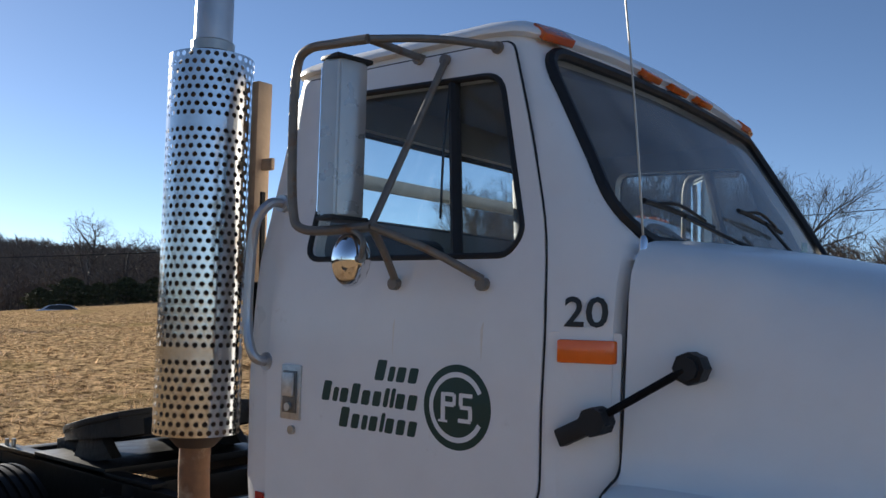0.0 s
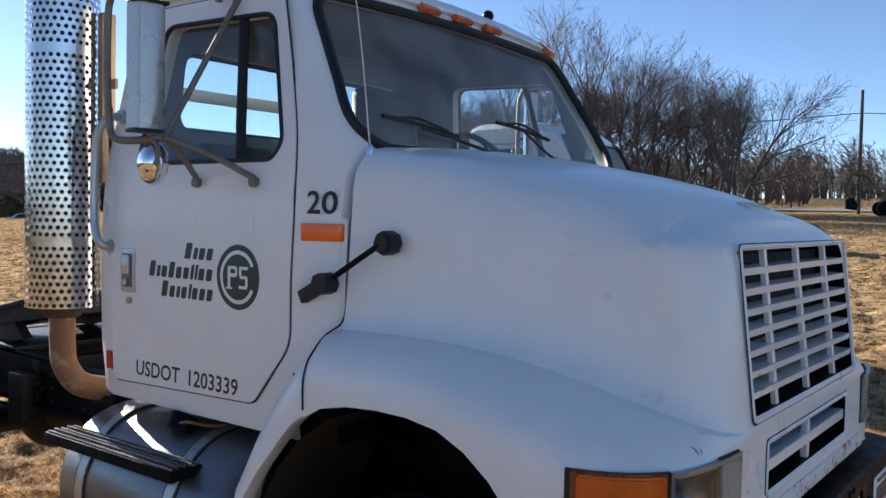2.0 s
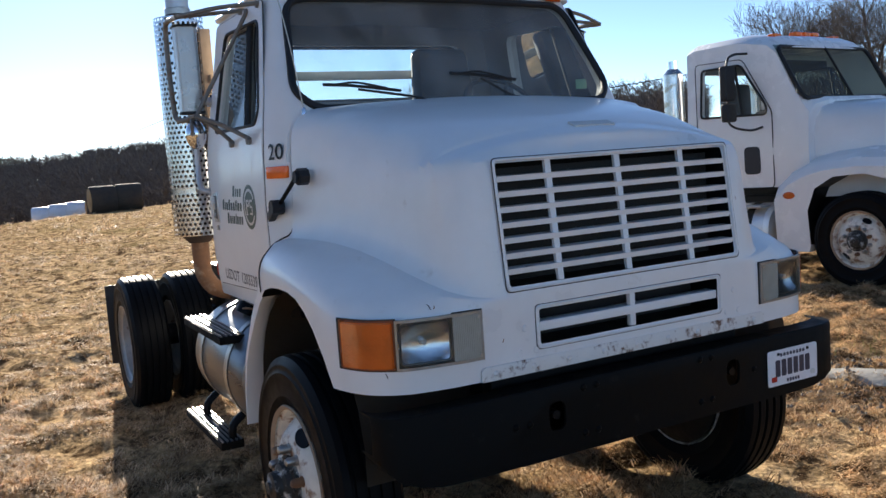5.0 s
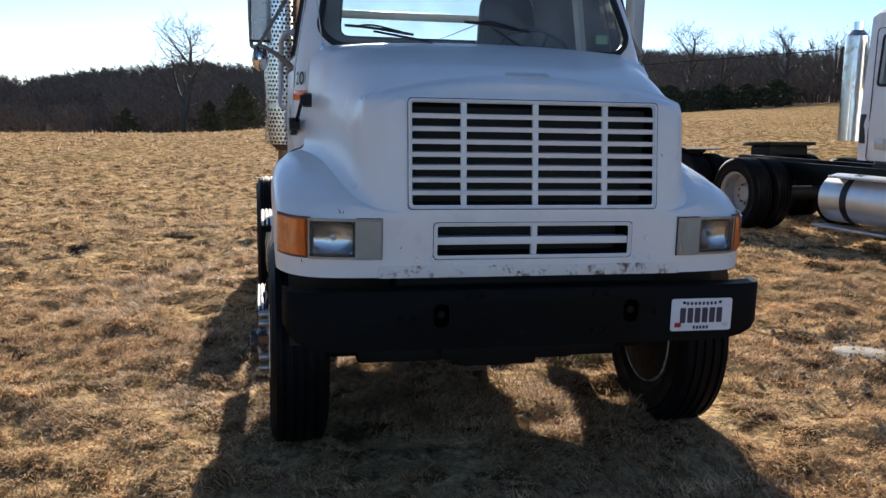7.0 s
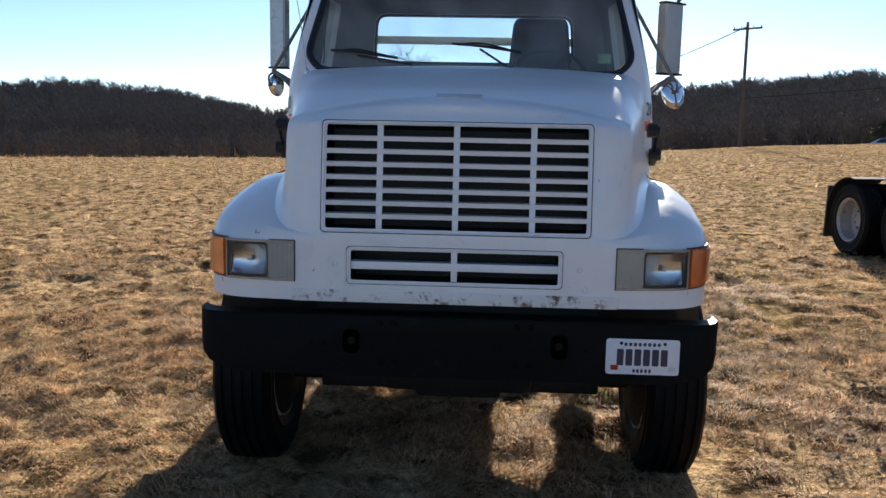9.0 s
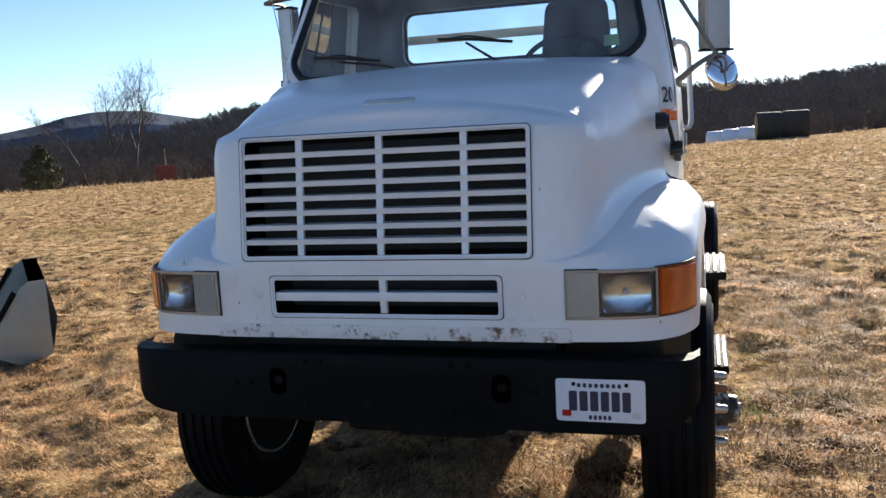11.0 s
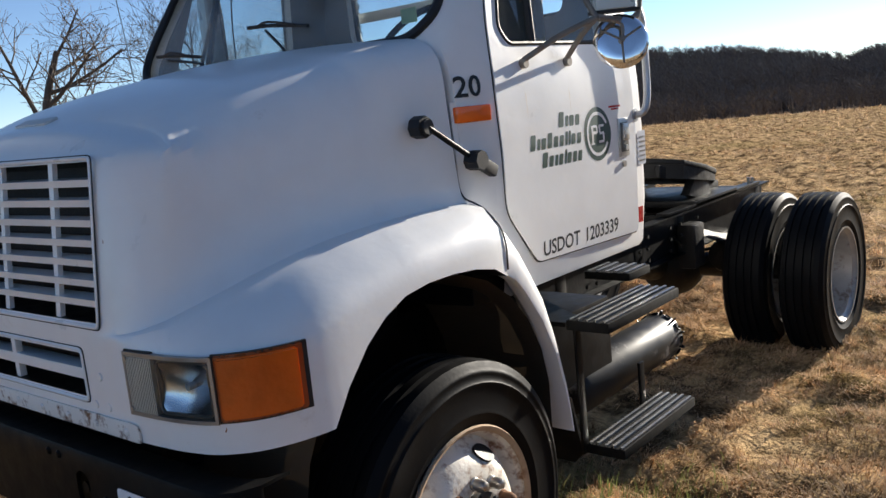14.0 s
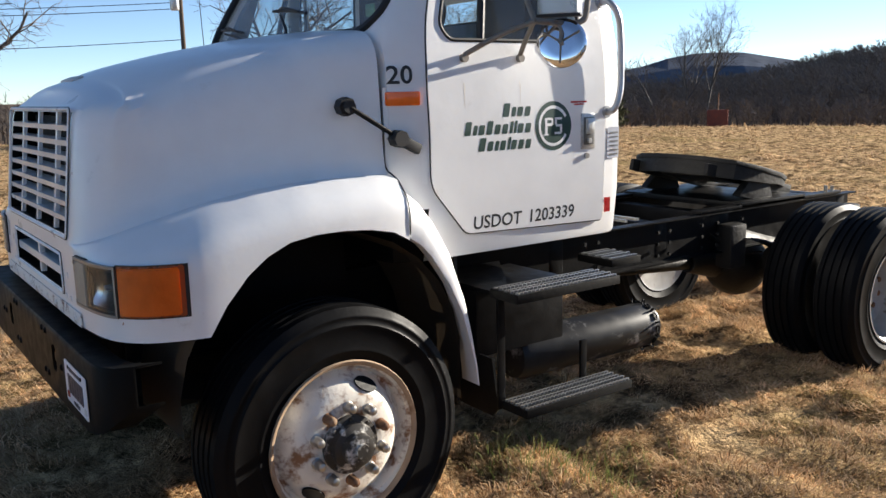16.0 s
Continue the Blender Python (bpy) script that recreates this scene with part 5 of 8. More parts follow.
for s in (1, -1):
    bm = wrap(s, 0.681, 0.795, 1.0475, 1.2275, 0.0035, 0.008, 8)
    part("lamp_recess", bm, TRIM, truck)
    bm = wrap(s, 0.987, 1.117, 1.0495, 1.2285, 0.0030, 0.008, 14)
    part("lamp_recess", bm, TRIM, truck)
    bm = wrap(s, 0.684, 0.796, 1.050, 1.224, 0.006, 0.012)
    lamp = part("headlight", bm, BEZEL, truck, "rectangular headlight in a weathered bezel with an amber corner lamp")
    for z0, z1 in ((1.050, 1.060), (1.214, 1.224)):
        bm = wrap(s, 0.684, 0.990, z0, z1, 0.012, 0.014, 12)
        part("bezel_edge", bm, BEZEL, lamp)
    for y0, y1 in ((0.684, 0.692), (0.983, 0.990)):
        bm = wrap(s, y0, y1, 1.050, 1.224, 0.012, 0.014, 3)
        part("bezel_edge", bm, BEZEL, lamp)
    bm = wrap(s, 0.692, 0.797, 1.060, 1.214, 0.009, 0.01, 20)
    part("ribbed_panel", bm, RIBBED, lamp)
    for k in range(14):
        bm = wrap(s, 0.697 + 0.0072 * k, 0.7005 + 0.0072 * k, 1.062, 1.212, 0.0125, 0.005, 2)
        part("rib", bm, RIBBED, lamp)
    bm = bmesh.new()
    box(bm, (-0.062, s * 0.797, 1.061), (-0.052, s * 0.983, 1.213))
    part("lamp_back", bm, RIBBED, lamp)
    # sealed beam: a mirrored dish with a raised rim, its clear face flush with the bezel
    n = 14
    bm = bmesh.new()
    g = []
    for i in range(n + 1):
        u = 2 * i / n - 1
        col = []
        for j in range(n + 1):
            w = 2 * j / n - 1
            dish = max(0.0, 1 - 0.62 * (u * u + w * w))
            y = 0.890 + 0.088 * u * (1 - 0.10 * w * w)
            z = 1.137 + 0.072 * w * (1 - 0.10 * u * u)
            col.append(bm.verts.new((fender_front(y) - 0.004 - 0.034 * dish, s * y, z)))
        g.append(col)
    for i in range(n):
        for j in range(n):
            bm.faces.new((g[i][j], g[i + 1][j], g[i + 1][j + 1], g[i][j + 1]))
    part("reflector_bowl", bm, REFLECTOR, lamp, smooth=60)
    bm = bmesh.new()
    loop = rounded([(0.804, 1.067), (0.976, 1.067), (0.976, 1.207), (0.804, 1.207)], 0.02, 4)
    ring = [(fender_front(y) - 0.002, s * y, z) for y, z in loop]
    tube(bm, ring + ring[:1], 0.0045, 6, curve=False)
    part("lamp_gasket", bm, DARK_RIM, lamp)
    bm = bmesh.new()
    rod(bm, (fender_front(0.89) - 0.042, s * 0.89, 1.137), (fender_front(0.89) - 0.018, s * 0.89, 1.137), 0.010, 10)
    part("bulb", bm, PITTED, lamp)
    bm = wrap(s, 0.797, 0.983, 1.060, 1.214, 0.009, 0.003, 10)
    bm.verts.ensure_lookup_table()
    bmesh.ops.delete(bm, geom=[v for k, v in enumerate(bm.verts[:]) if k % 4 > 1], context="VERTS")
    lens = part("lens", bm, LENS, lamp, smooth=60)
    if sum(p.normal.x * p.area for p in lens.data.polygons) < 0:
        lens.data.flip_normals()
    bm = wrap(s, 0.992, 1.114, 1.053, 1.226, 0.007, 0.014, 16)
    bmesh.ops.bevel(bm, geom=bm.edges[:], offset=0.004, segments=2, affect="EDGES")
    signal = part("turn_signal", bm, DARK_AMBER, lamp, "amber corner turn lens")
    bm = wrap(s, 0.997, 1.110, 1.060, 1.219, 0.0125, 0.01, 14)
    bmesh.ops.bevel(bm, geom=bm.edges[:], offset=0.005, segments=2, affect="EDGES")
    part("amber_lens", bm, AMBER, signal)
    for y, z in ((0.70, 1.205), (0.70, 1.068)):
        bm = bmesh.new()
        rod(bm, (fender_front(y) + 0.006, s * y, z), (fender_front(y) + 0.017, s * y, z), 0.006, 8)
        part("screw", bm, STEEL, lamp)

# the nose sits a finger's width off the cab's middle
NOSE_OFF = -0.012
for v in hood.data.vertices:
    v.co.y += NOSE_OFF * smoothstep(-1.0, -0.3, v.co.x)
for ob in truck.children:
    if ob.name.split(".")[0] in ("grille", "lower_grille", "bolted_strip", "headlight", "lamp_recess", "badge_pad"):
        ob.location.y += NOSE_OFF

# chips and a scratch in the fender's paint
for s, y, z, ln, turn in ((-1, 0.86, 1.268, 0.030, 0.9), (-1, 0.845, 1.262, 0.016, 0.2), (-1, 1.02, 1.035, 0.022, 1.2), (1, 1.00, 1.032, 0.014, 0.4), (-1, 0.60, 1.10, 0.016, 0.3), (1, 0.60, 1.52, 0.012, 1.0)):
    bm = bmesh.new()
    c = Vector((0.066, s * y + NOSE_OFF, z))
    hit_, loc, nrm, _i = hood.ray_cast(c + Vector((0.4, 0, 0.12 if z > 1.24 else 0)), Vector((-1, 0, -0.3 if z > 1.24 else 0)))
    if not hit_:
        bm.free()
        continue
    u = nrm.orthogonal().normalized()
    u = Matrix.Rotation(turn, 3, nrm) @ u
    w = nrm.cross(u)
    ring = [bm.verts.new(loc + nrm * 0.0012 + u * a + w * b) for a, b in ((-ln / 2, 0), (-ln * 0.2, 0.003), (ln * 0.15, 0.0015), (ln / 2, 0.004), (ln * 0.3, -0.001), (-ln * 0.1, -0.002))]
    bm.faces.new(ring)
    part("paint_chip", bm, STAIN if ln < 0.02 else TRIM, hood, smooth=0)

# --- bumper fittings and the licence plate
bm = bmesh.new()
for y in (-0.44, 0.44):
    extrude_outline(bm, rounded([(y - 0.036, 0.755), (y + 0.036, 0.755), (y + 0.036, 0.86), (y - 0.036, 0.86)], 0.034, 5), "x", 0.09, 0.2)
carve(bumper, [(bm, BUMPER)])
for y in (-0.44, 0.44):
    bm = bmesh.new()
    rod(bm, (0.0, y, 0.81), (0.112, y, 0.81), 0.017, 12)
    part("tow_pin", bm, BLACK, bumper)
for y in (-0.62, -0.56, -0.32, -0.26, 0.26, 0.32, 0.56):
    for z in ((0.72, 0.89) if abs(y) < 0.5 else (0.80,)):
        bm = bmesh.new()
        lathe(bm, [(0, 0.008), (0.008, 0.007), (0.013, 0.002), (0.014, 0), (0, 0)], Matrix.Translation((0.118, y, z)) @ Matrix.Rotation(radians(-90), 4, "Z"), 10)
        part("bolt", bm, BUMPER, bumper)
plate_m = Matrix.Translation((0.1225, 0.788, 0.780)) @ Matrix.Rotation(radians(90), 4, "Z") @ Matrix.Rotation(radians(90), 4, "X")
bm = bmesh.new()
extrude_outline(bm, rounded([(-0.1525, -0.076), (0.1525, -0.076), (0.1525, 0.076), (-0.1525, 0.076)], 0.014, 4), "z", -0.002, 0.0006, 0.0006)
plate = part("licence_plate", bm, PLATE, truck, "white licence plate bolted to the bumper")
plate.matrix_local = plate_m


def plate_bar(name, u0, u1, v0, v1, mat, h=0.0022):
    bm = bmesh.new()
    extrude_outline(bm, rounded([(u0, v0), (u1, v0), (u1, v1), (u0, v1)], 0.005, 2), "z", 0.0004, h)
    part(name, bm, mat, plate)


for k in range(6):
    plate_bar("number_bar", -0.107 + 0.0365 * k, -0.079 + 0.0365 * k, -0.038, 0.033, INK_PLATE)
for k in range(8):
    plate_bar("letter_bar", -0.078 + 0.0197 * k, -0.065 + 0.0197 * k, 0.046, 0.061, INK_PLATE)
for k in range(5):
    plate_bar("letter_bar", -0.04 + 0.0165 * k, -0.029 + 0.0165 * k, -0.068, -0.052, INK_PLATE)
plate_bar("red_sticker", -0.132, -0.100, -0.058, -0.036, RED)
plate_bar("date_sticker", 0.108, 0.136, -0.06, -0.04, material("sticker_paper", (0.6, 0.6, 0.58), 0.6))
for u in (-0.09, 0.09):
    bm = bmesh.new()
    rod(bm, (u, 0.058, 0), (u, 0.058, 0.004), 0.007, 10)
    part("plate_bolt", bm, BLACK, plate)

# --- exhaust stack
SX, SY, SR = -2.55, -1.03, 0.139


def perforated_shield():
    """A rolled sheet with staggered round holes, open at the back."""
    bm = bmesh.new()
    cols, rows = 24, 45
    a0, a1 = radians(-205), radians(65)
    z0, z1 = 1.405, 2.645
    seg = 8
    da, dz = (a1 - a0) / cols, (z1 - z0) / rows
    for j in range(rows):
        for i in range(cols):
            odd = (j % 2) * 0.5
            ac, zc = a0 + (i + 0.5 + odd) * da, z0 + (j + 0.5) * dz
            if ac + da / 2 > a1 + 1e-6:
                continue
            blank = j in (9, 36)
            sq = []
            hole = []
            rr = 0.315
            for k in range(seg):
                t = 2 * math.pi * k / seg
                c, s_ = math.cos(t), math.sin(t)
                m = max(abs(c), abs(s_))
                sq.append((ac + 0.5 * da * c / m, zc + 0.5 * dz * s_ / m))
                hole.append((ac + rr * dz / SR * c * 1.0, zc + rr * dz * s_))
            def at(p):
                return bm.verts.new((SX + SR * math.cos(p[0]), SY + SR * math.sin(p[0]), p[1]))
            vs = [at(p) for p in sq]
            if blank:
                bm.faces.new(vs)
            else:
                vh = [at(p) for p in hole]
                for k in range(seg):
                    bm.faces.new((vs[k], vs[(k + 1) % seg], vh[(k + 1) % seg], vh[k]))
    bmesh.ops.remove_doubles(bm, verts=bm.verts, dist=0.0008)
    return bm


bm = bmesh.new()
Y90 = Matrix.Rotation(radians(90), 4, "X")
lathe(bm, [(0, 1.36), (0.06, 1.36), (0.115, 1.42), (0.118, 1.5), (0.118, 2.55), (0.11, 2.62), (0.07, 2.67), (0, 2.67)], Matrix.Translation((SX, SY, 0)) @ Y90, 32)
stack = part("muffler", bm, DARK_RUST, truck, "vertical exhaust muffler behind a perforated chrome heat shield")
shield = part("heat_shield", perforated_shield(), MUFFLER, stack, "perforated chrome heat shield", smooth=60)
bm = bmesh.new()
tube(bm, [(SX, SY, 2.60), (SX, SY, 2.80), (SX - 0.005, SY, 2.88), (SX - 0.03, SY - 0.01, 2.98), (SX - 0.10, SY - 0.03, 3.10), (SX - 0.19, SY - 0.05, 3.18)], 0.064, 20, 5)
part("tail_pipe", bm, PIPE, stack, "galvanised curved stack pipe")
bm = bmesh.new()
lathe(bm, [(0.064, 2.655), (0.072, 2.66), (0.072, 2.70), (0.064, 2.705)], Matrix.Translation((SX, SY, 0)) @ Y90, 24, close=True)
part("pipe_clamp", bm, STEEL, stack)
bm = bmesh.new()
tube(bm, [(SX, SY, 1.42), (SX, SY, 1.25), (SX + 0.005, SY + 0.015, 1.15), (SX + 0.03, SY + 0.09, 1.07), (SX + 0.07, SY + 0.32, 1.04), (SX + 0.08, SY + 0.8, 1.0)], 0.050, 18, 5)
part("elbow_pipe", bm, RUST, stack, "rusty exhaust elbow")
bm = bmesh.new()
box(bm, (-2.43, -0.955, 1.90), (-2.395, -0.895, 2.57), 0.006)
box(bm, (-2.40, -0.93, 2.27), (-2.345, -0.915, 2.31), 0.003)
part("support_channel", bm, PALE_RUST, stack, "tan rusty support channel")
bm = bmesh.new()
box(bm, (-2.60, -0.90, 1.0), (-2.40, -0.40, 1.03), 0.004)
rod(bm, (-2.41, -0.88, 1.0), (-2.41, -0.92, 2.2), 0.02, 10)
part("stack_stand", bm, BLACK, stack)

# --- fuel tank with straps and steps on the right side
bm = bmesh.new()
lathe(bm, [(0, -2.36), (0.24, -2.36), (0.275, -2.345), (0.29, -2.31), (0.29, -1.46), (0.275, -1.425), (0.24, -1.41), (0, -1.41)], Matrix.Translation((0, -0.88, 0.745)) @ Matrix.Rotation(radians(-90), 4, "Z"), 48)
tank = part("fuel_tank", bm, ALU, truck, "scuffed aluminium fuel tank")
for x in (-2.18, -1.66):
    bm = bmesh.new()
    lathe(bm, [(0.292, x - 0.024), (0.298, x - 0.022), (0.298, x + 0.022), (0.292, x + 0.024)], Matrix.Translation((0, -0.88, 0.745)) @ Matrix.Rotation(radians(-90), 4, "Z"), 48, close=True)
    part("tank_strap", bm, STEEL, tank)
    bm = bmesh.new()
    lathe(bm, [(0.291, x - 0.034), (0.294, x - 0.033), (0.294, x + 0.033), (0.291, x + 0.034)], Matrix.Translation((0, -0.88, 0.745)) @ Matrix.Rotation(radians(-90), 4, "Z"), 48, close=True)
    part("strap_rubber", bm, TRIM, tank)
bm = bmesh.new()
lathe(bm, [(0, 0.06), (0.05, 0.06), (0.055, 0.05), (0.055, 0.0), (0, 0)], Matrix.Translation((-1.82, -1.0, 1.015)) @ Matrix.Rotation(radians(60), 4, "X"), 20)
part("filler_cap", bm, BLACK, tank)
bm = bmesh.new()
tube(bm, [(-1.80, -1.03, 1.05), (-1.76, -1.0, 1.055), (-1.72, -0.95, 1.04), (-1.68, -0.9, 1.04)], 0.006, 6, 4)
part("cap_chain", bm, RUST, tank)


STEP = material("rough_step_steel", (0.0035, 0.0035, 0.0035), 0.75, vary=0.3, scale=30, bump=0.001, bump_scale=60, spec=0.2)


def tread_step(parent, x0, x1, y0, y1, z, label):
    """A folded steel step with raised, punched treads."""
    bm = bmesh.new()
    box(bm, (x0, min(y0, y1), z - 0.045), (x1, max(y0, y1), z - 0.006), 0.004)
    st = part("step", bm, STEP, parent, label)
    bm = bmesh.new()
    rows, teeth = 5, max(8, int(abs(x1 - x0) / 0.022))
    for j in range(rows):
        cy, hw = y0 + (y1 - y0) * (j + 0.5) / rows, abs(y1 - y0) / rows * 0.27
        up, dn = [], []
        for i in range(teeth * 2 + 1):
            x = x0 + 0.006 + (x1 - x0 - 0.012) * i / (teeth * 2)
            w = hw * (1.0 if i % 2 else 0.2)
            up.append((x, cy + w))
            dn.append((x, cy - w))
        extrude_outline(bm, up + dn[::-1], "z", z - 0.008, z + (0.003 if j % 2 else 0.0))
    tr = part("tread", bm, TREAD, st, "worn bright tread studs")
    tagged(tr, kind="stuff")
    return st


TREAD = material("worn_tread", (0.34, 0.33, 0.32), 0.36, metal=0.75, vary=0.25, scale=30)
tread_step(truck, -2.36, -1.58, -1.08, -1.205, 0.965, "black punched step along the fuel tank")
tread_step(truck, -2.40, -1.62, -1.12, -1.235, 0.43, "black punched lower step below the fuel tank")
for x in (-2.18, -1.66):
    bm = bmesh.new()
    box(bm, (x - 0.025, -1.14, 0.925), (x + 0.025, -1.08, 0.955), 0.004)
    part("step_bracket", bm, BLACK, truck)
    bm = bmesh.new()
    tube(bm, [(x, -1.10, 0.545), (x, -1.16, 0.49), (x, -1.165, 0.40)], 0.012, 6, 3, flat=2.0)
    part("step_hanger", bm, BLACK, truck)

# --- battery box, steps and air tank on the left side
bm = bmesh.new()
box(bm, (-2.02, 0.56, 0.60), (-1.50, 0.95, 0.905), 0.012)
extrude_outline(bm, [(-1.50, 0.56), (-1.50, 1.05), (-1.60, 1.05), (-1.95, 0.56)], "z", 0.908, 0.925)
part("battery_box", bm, BLACK, truck, "black battery box under the left step")
tread_step(truck, -2.09, -1.49, 1.06, 1.24, 0.945, "black punched upper step")
tread_step(truck, -2.17, -1.53, 1.085, 1.25, 0.445, "black punched lower step")
bm = bmesh.new()
extrude_outline(bm, [(0.50, 0.62), (1.04, 0.62), (1.08, 0.40), (1.04, 0.36), (0.62, 0.36)], "x", -1.524, -1.512)
extrude_outline(bm, [(0.50, 0.98), (0.62, 0.98), (0.95, 0.62), (0.50, 0.62)], "x", -1.524, -1.512)
part("step_gusset", bm, BLACK, truck, "black steel gusset carrying the step")
for x, z1 in ((-1.53, 0.93), (-2.02, 0.62)):
    bm = bmesh.new()
    box(bm, (x - 0.02, 1.075, 0.40), (x + 0.02, 1.087, z1), 0.003)
    part("step_hanger", bm, BLACK, truck)
bm = bmesh.new()
lathe(bm, [(0, -2.72), (0.08, -2.715), (0.11, -2.69), (0.115, -2.66), (0.115, -1.80), (0.10, -1.77), (0, -1.76)], Matrix.Translation((0, 0.86, 0.535)) @ Matrix.Rotation(radians(-90), 4, "Z"), 32)
air = part("air_tank", bm, PAINTED_TANK, truck, "scraped black air tank with a chain round it")
for k in range(22):
    a = 2 * math.pi * k / 22
    bm = bmesh.new()
    c = Vector((-2.655, 0.86 + 0.119 * math.cos(a), 0.535 + 0.119 * math.sin(a)))
    q = Matrix.Translation(c) @ Matrix.Rotation(a, 4, "X") @ Matrix.Rotation(radians(90 * (k % 2)), 4, "X")
    lathe(bm, [(0.015 + 0.0045 * math.cos(t), 0.0045 * math.sin(t)) for t in np.linspace(0, 2 * math.pi, 6)[:-1]], q @ Matrix.Diagonal((0.7, 1, 1.15, 1)), 10, close=True)
    part("chain_link", bm, BLACK, air)
tread_step(truck, -2.72, -2.50, 0.55, 0.80, 0.895, "small black punched step on the chassis")

# --- running gear
bm = bmesh.new()
rod(bm, (-0.745, -0.95, 0.44), (-0.745, 0.95, 0.44), 0.06, 12)
box(bm, (-0.83, -0.72, 0.36), (-0.66, 0.72, 0.47), 0.02)
part("front_axle", bm, GREASE, truck, "greasy black front axle beam")
for s in (1, -1):
    bm = bmesh.new()
    for k in range(5):
        tube(bm, [(-0.06, s * 0.46, 0.66 + 0.012 * k), (-0.745, s * 0.46, 0.50 + 0.014 * k), (-1.45, s * 0.46, 0.68 + 0.012 * k)], 0.008, 4, 6, flat=4.5)
    part("leaf_spring", bm, GREASE, truck)
    bm = bmesh.new()
    for k in range(7):
        tube(bm, [(-3.95 - 0.04 * k, s * 0.52, 0.84 - 0.014 * k), (-4.61, s * 0.52, 0.70 - 0.014 * k), (-5.25 + 0.04 * k, s * 0.52, 0.84 - 0.014 * k)], 0.008, 4, 6, flat=4.5)
    part("leaf_spring", bm, GREASE, truck)
    bm = bmesh.new()
    box(bm, (-3.98, s * 0.44, 0.62), (-3.82, s * 0.56, 0.90), 0.02)
    part("spring_hanger", bm, GREASE, truck)
    bm = bmesh.new()
    box(bm, (-5.32, s * 0.44, 0.70), (-5.20, s * 0.56, 0.90), 0.02)
    part("spring_hanger", bm, GREASE, truck)
    bm = bmesh.new()
    lathe(bm, [(0, 0), (0.10, 0), (0.11, 0.02), (0.11, 0.16), (0.09, 0.19), (0, 0.19)], Matrix.Translation((-4.35, s * 0.52, 0.60)) @ Matrix.Rotation(radians(90), 4, "Z"), 20)
    part("brake_chamber", bm, GREASE, truck)
bm = bmesh.new()
rod(bm, (-4.61, -1.0, HUB_Z), (-4.61, 1.0, HUB_Z), 0.085, 16)
bmesh.ops.create_uvsphere(bm, u_segments=20, v_segments=12, radius=0.23, matrix=Matrix.Translation((-4.58, 0.05, HUB_Z)))
rod(bm, (-4.40, 0.0, HUB_Z + 0.03), (-4.10, 0.0, HUB_Z + 0.06), 0.12, 16, 0.07)
part("rear_axle", bm, GREASE, truck, "greasy rear axle with its differential")
bm = bmesh.new()
rod(bm, (-4.15, 0, 0.54), (-2.6, 0, 0.66), 0.05, 14)
part("drive_shaft", bm, GREASE, truck)
bm = bmesh.new()
box(bm, (-1.35, -0.36, 0.46), (-0.28, 0.36, 1.30), 0.06)
box(bm, (-2.55, -0.26, 0.50), (-1.30, 0.26, 1.02), 0.08)
box(bm, (-1.02, -0.22, 0.36), (-0.52, 0.22, 0.50), 0.04)
part("engine", bm, GREASE, truck, "dark greasy engine and gearbox")
# added panel, not a known part: stops low sun passing under the cab
bm = bmesh.new()
box(bm, (-1.42, -0.93, 0.40), (-1.40, 0.93, 1.10), 0.006)
part("toe_board", bm, GREASE, truck, "added black panel under the cab that blocks the low sun")
bm = bmesh.new()
box(bm, (-0.10, -0.62, 0.62), (-0.03, 0.62, 1.0), 0.01)
part("front_crossmember", bm, BLACK, truck)
for x in (-2.45, -3.3, -3.9, -5.25):
    bm = bmesh.new()
    box(bm, (x - 0.05, -0.44, 0.75), (x + 0.05, 0.44, 0.955), 0.008)
    part("crossmember", bm, BLACK, truck)
for s in (1, -1):
    bm = bmesh.new()
    for x in (-2.6, -2.7, -3.2, -3.3, -3.6, -3.75, -4.0):
        for z in (0.78, 0.85, 0.92):
            rod(bm, (x, s * 0.498, z), (x, s * 0.512, z), 0.011, 8)
    tagged(part("rail_bolts", bm, GREASE, truck), kind="stuff")
    bm = bmesh.new()
    tube(bm, [(-2.4, s * 0.40, 0.93), (-3.2, s * 0.40, 0.90), (-3.7, s * 0.40, 0.88), (-3.9, s * 0.50, 0.72), (-4.3, s * 0.45, 0.66)], 0.011, 8, 5)
    tube(bm, [(-2.5, s * 0.39, 0.87), (-3.1, s * 0.39, 0.83), (-3.75, s * 0.40, 0.82), (-3.95, s * 0.42, 0.70), (-4.35, s * 0.35, 0.70)], 0.009, 8, 5)
    part("air_lines", bm, STEP, truck)
bm = bmesh.new()
box(bm, (-5.30, -1.25, 0.18), (-5.285, -0.62, 0.86), 0.003)
part("mud_flap", bm, TRIM, truck, "black rubber mud flap")
for x in (-3.05, -3.15):
    bm = bmesh.new()
    box(bm, (x, -0.40, 0.985), (x + 0.02, 0.40, 1.0))
    part("deck_strip", bm, STEEL, truck)
# fifth wheel: horseshoe plate on its pedestal, tipped back
FIFTH = [(x * 0.82, y * 0.92) for x, y in [(0.50, -0.30), (0.55, -0.10), (0.55, 0.10), (0.50, 0.30), (0.36, 0.46), (0.05, 0.50), (-0.28, 0.46), (-0.52, 0.36), (-0.56, 0.22), (-0.30, 0.09), (-0.05, 0.075), (0.02, 0.0),
         (-0.05, -0.075), (-0.30, -0.09), (-0.56, -0.22), (-0.52, -0.36), (-0.28, -0.46), (0.05, -0.50), (0.36, -0.46)]]
bm = bmesh.new()
extrude_outline(bm, FIFTH, "z", -0.012, 0.02, 0.006)
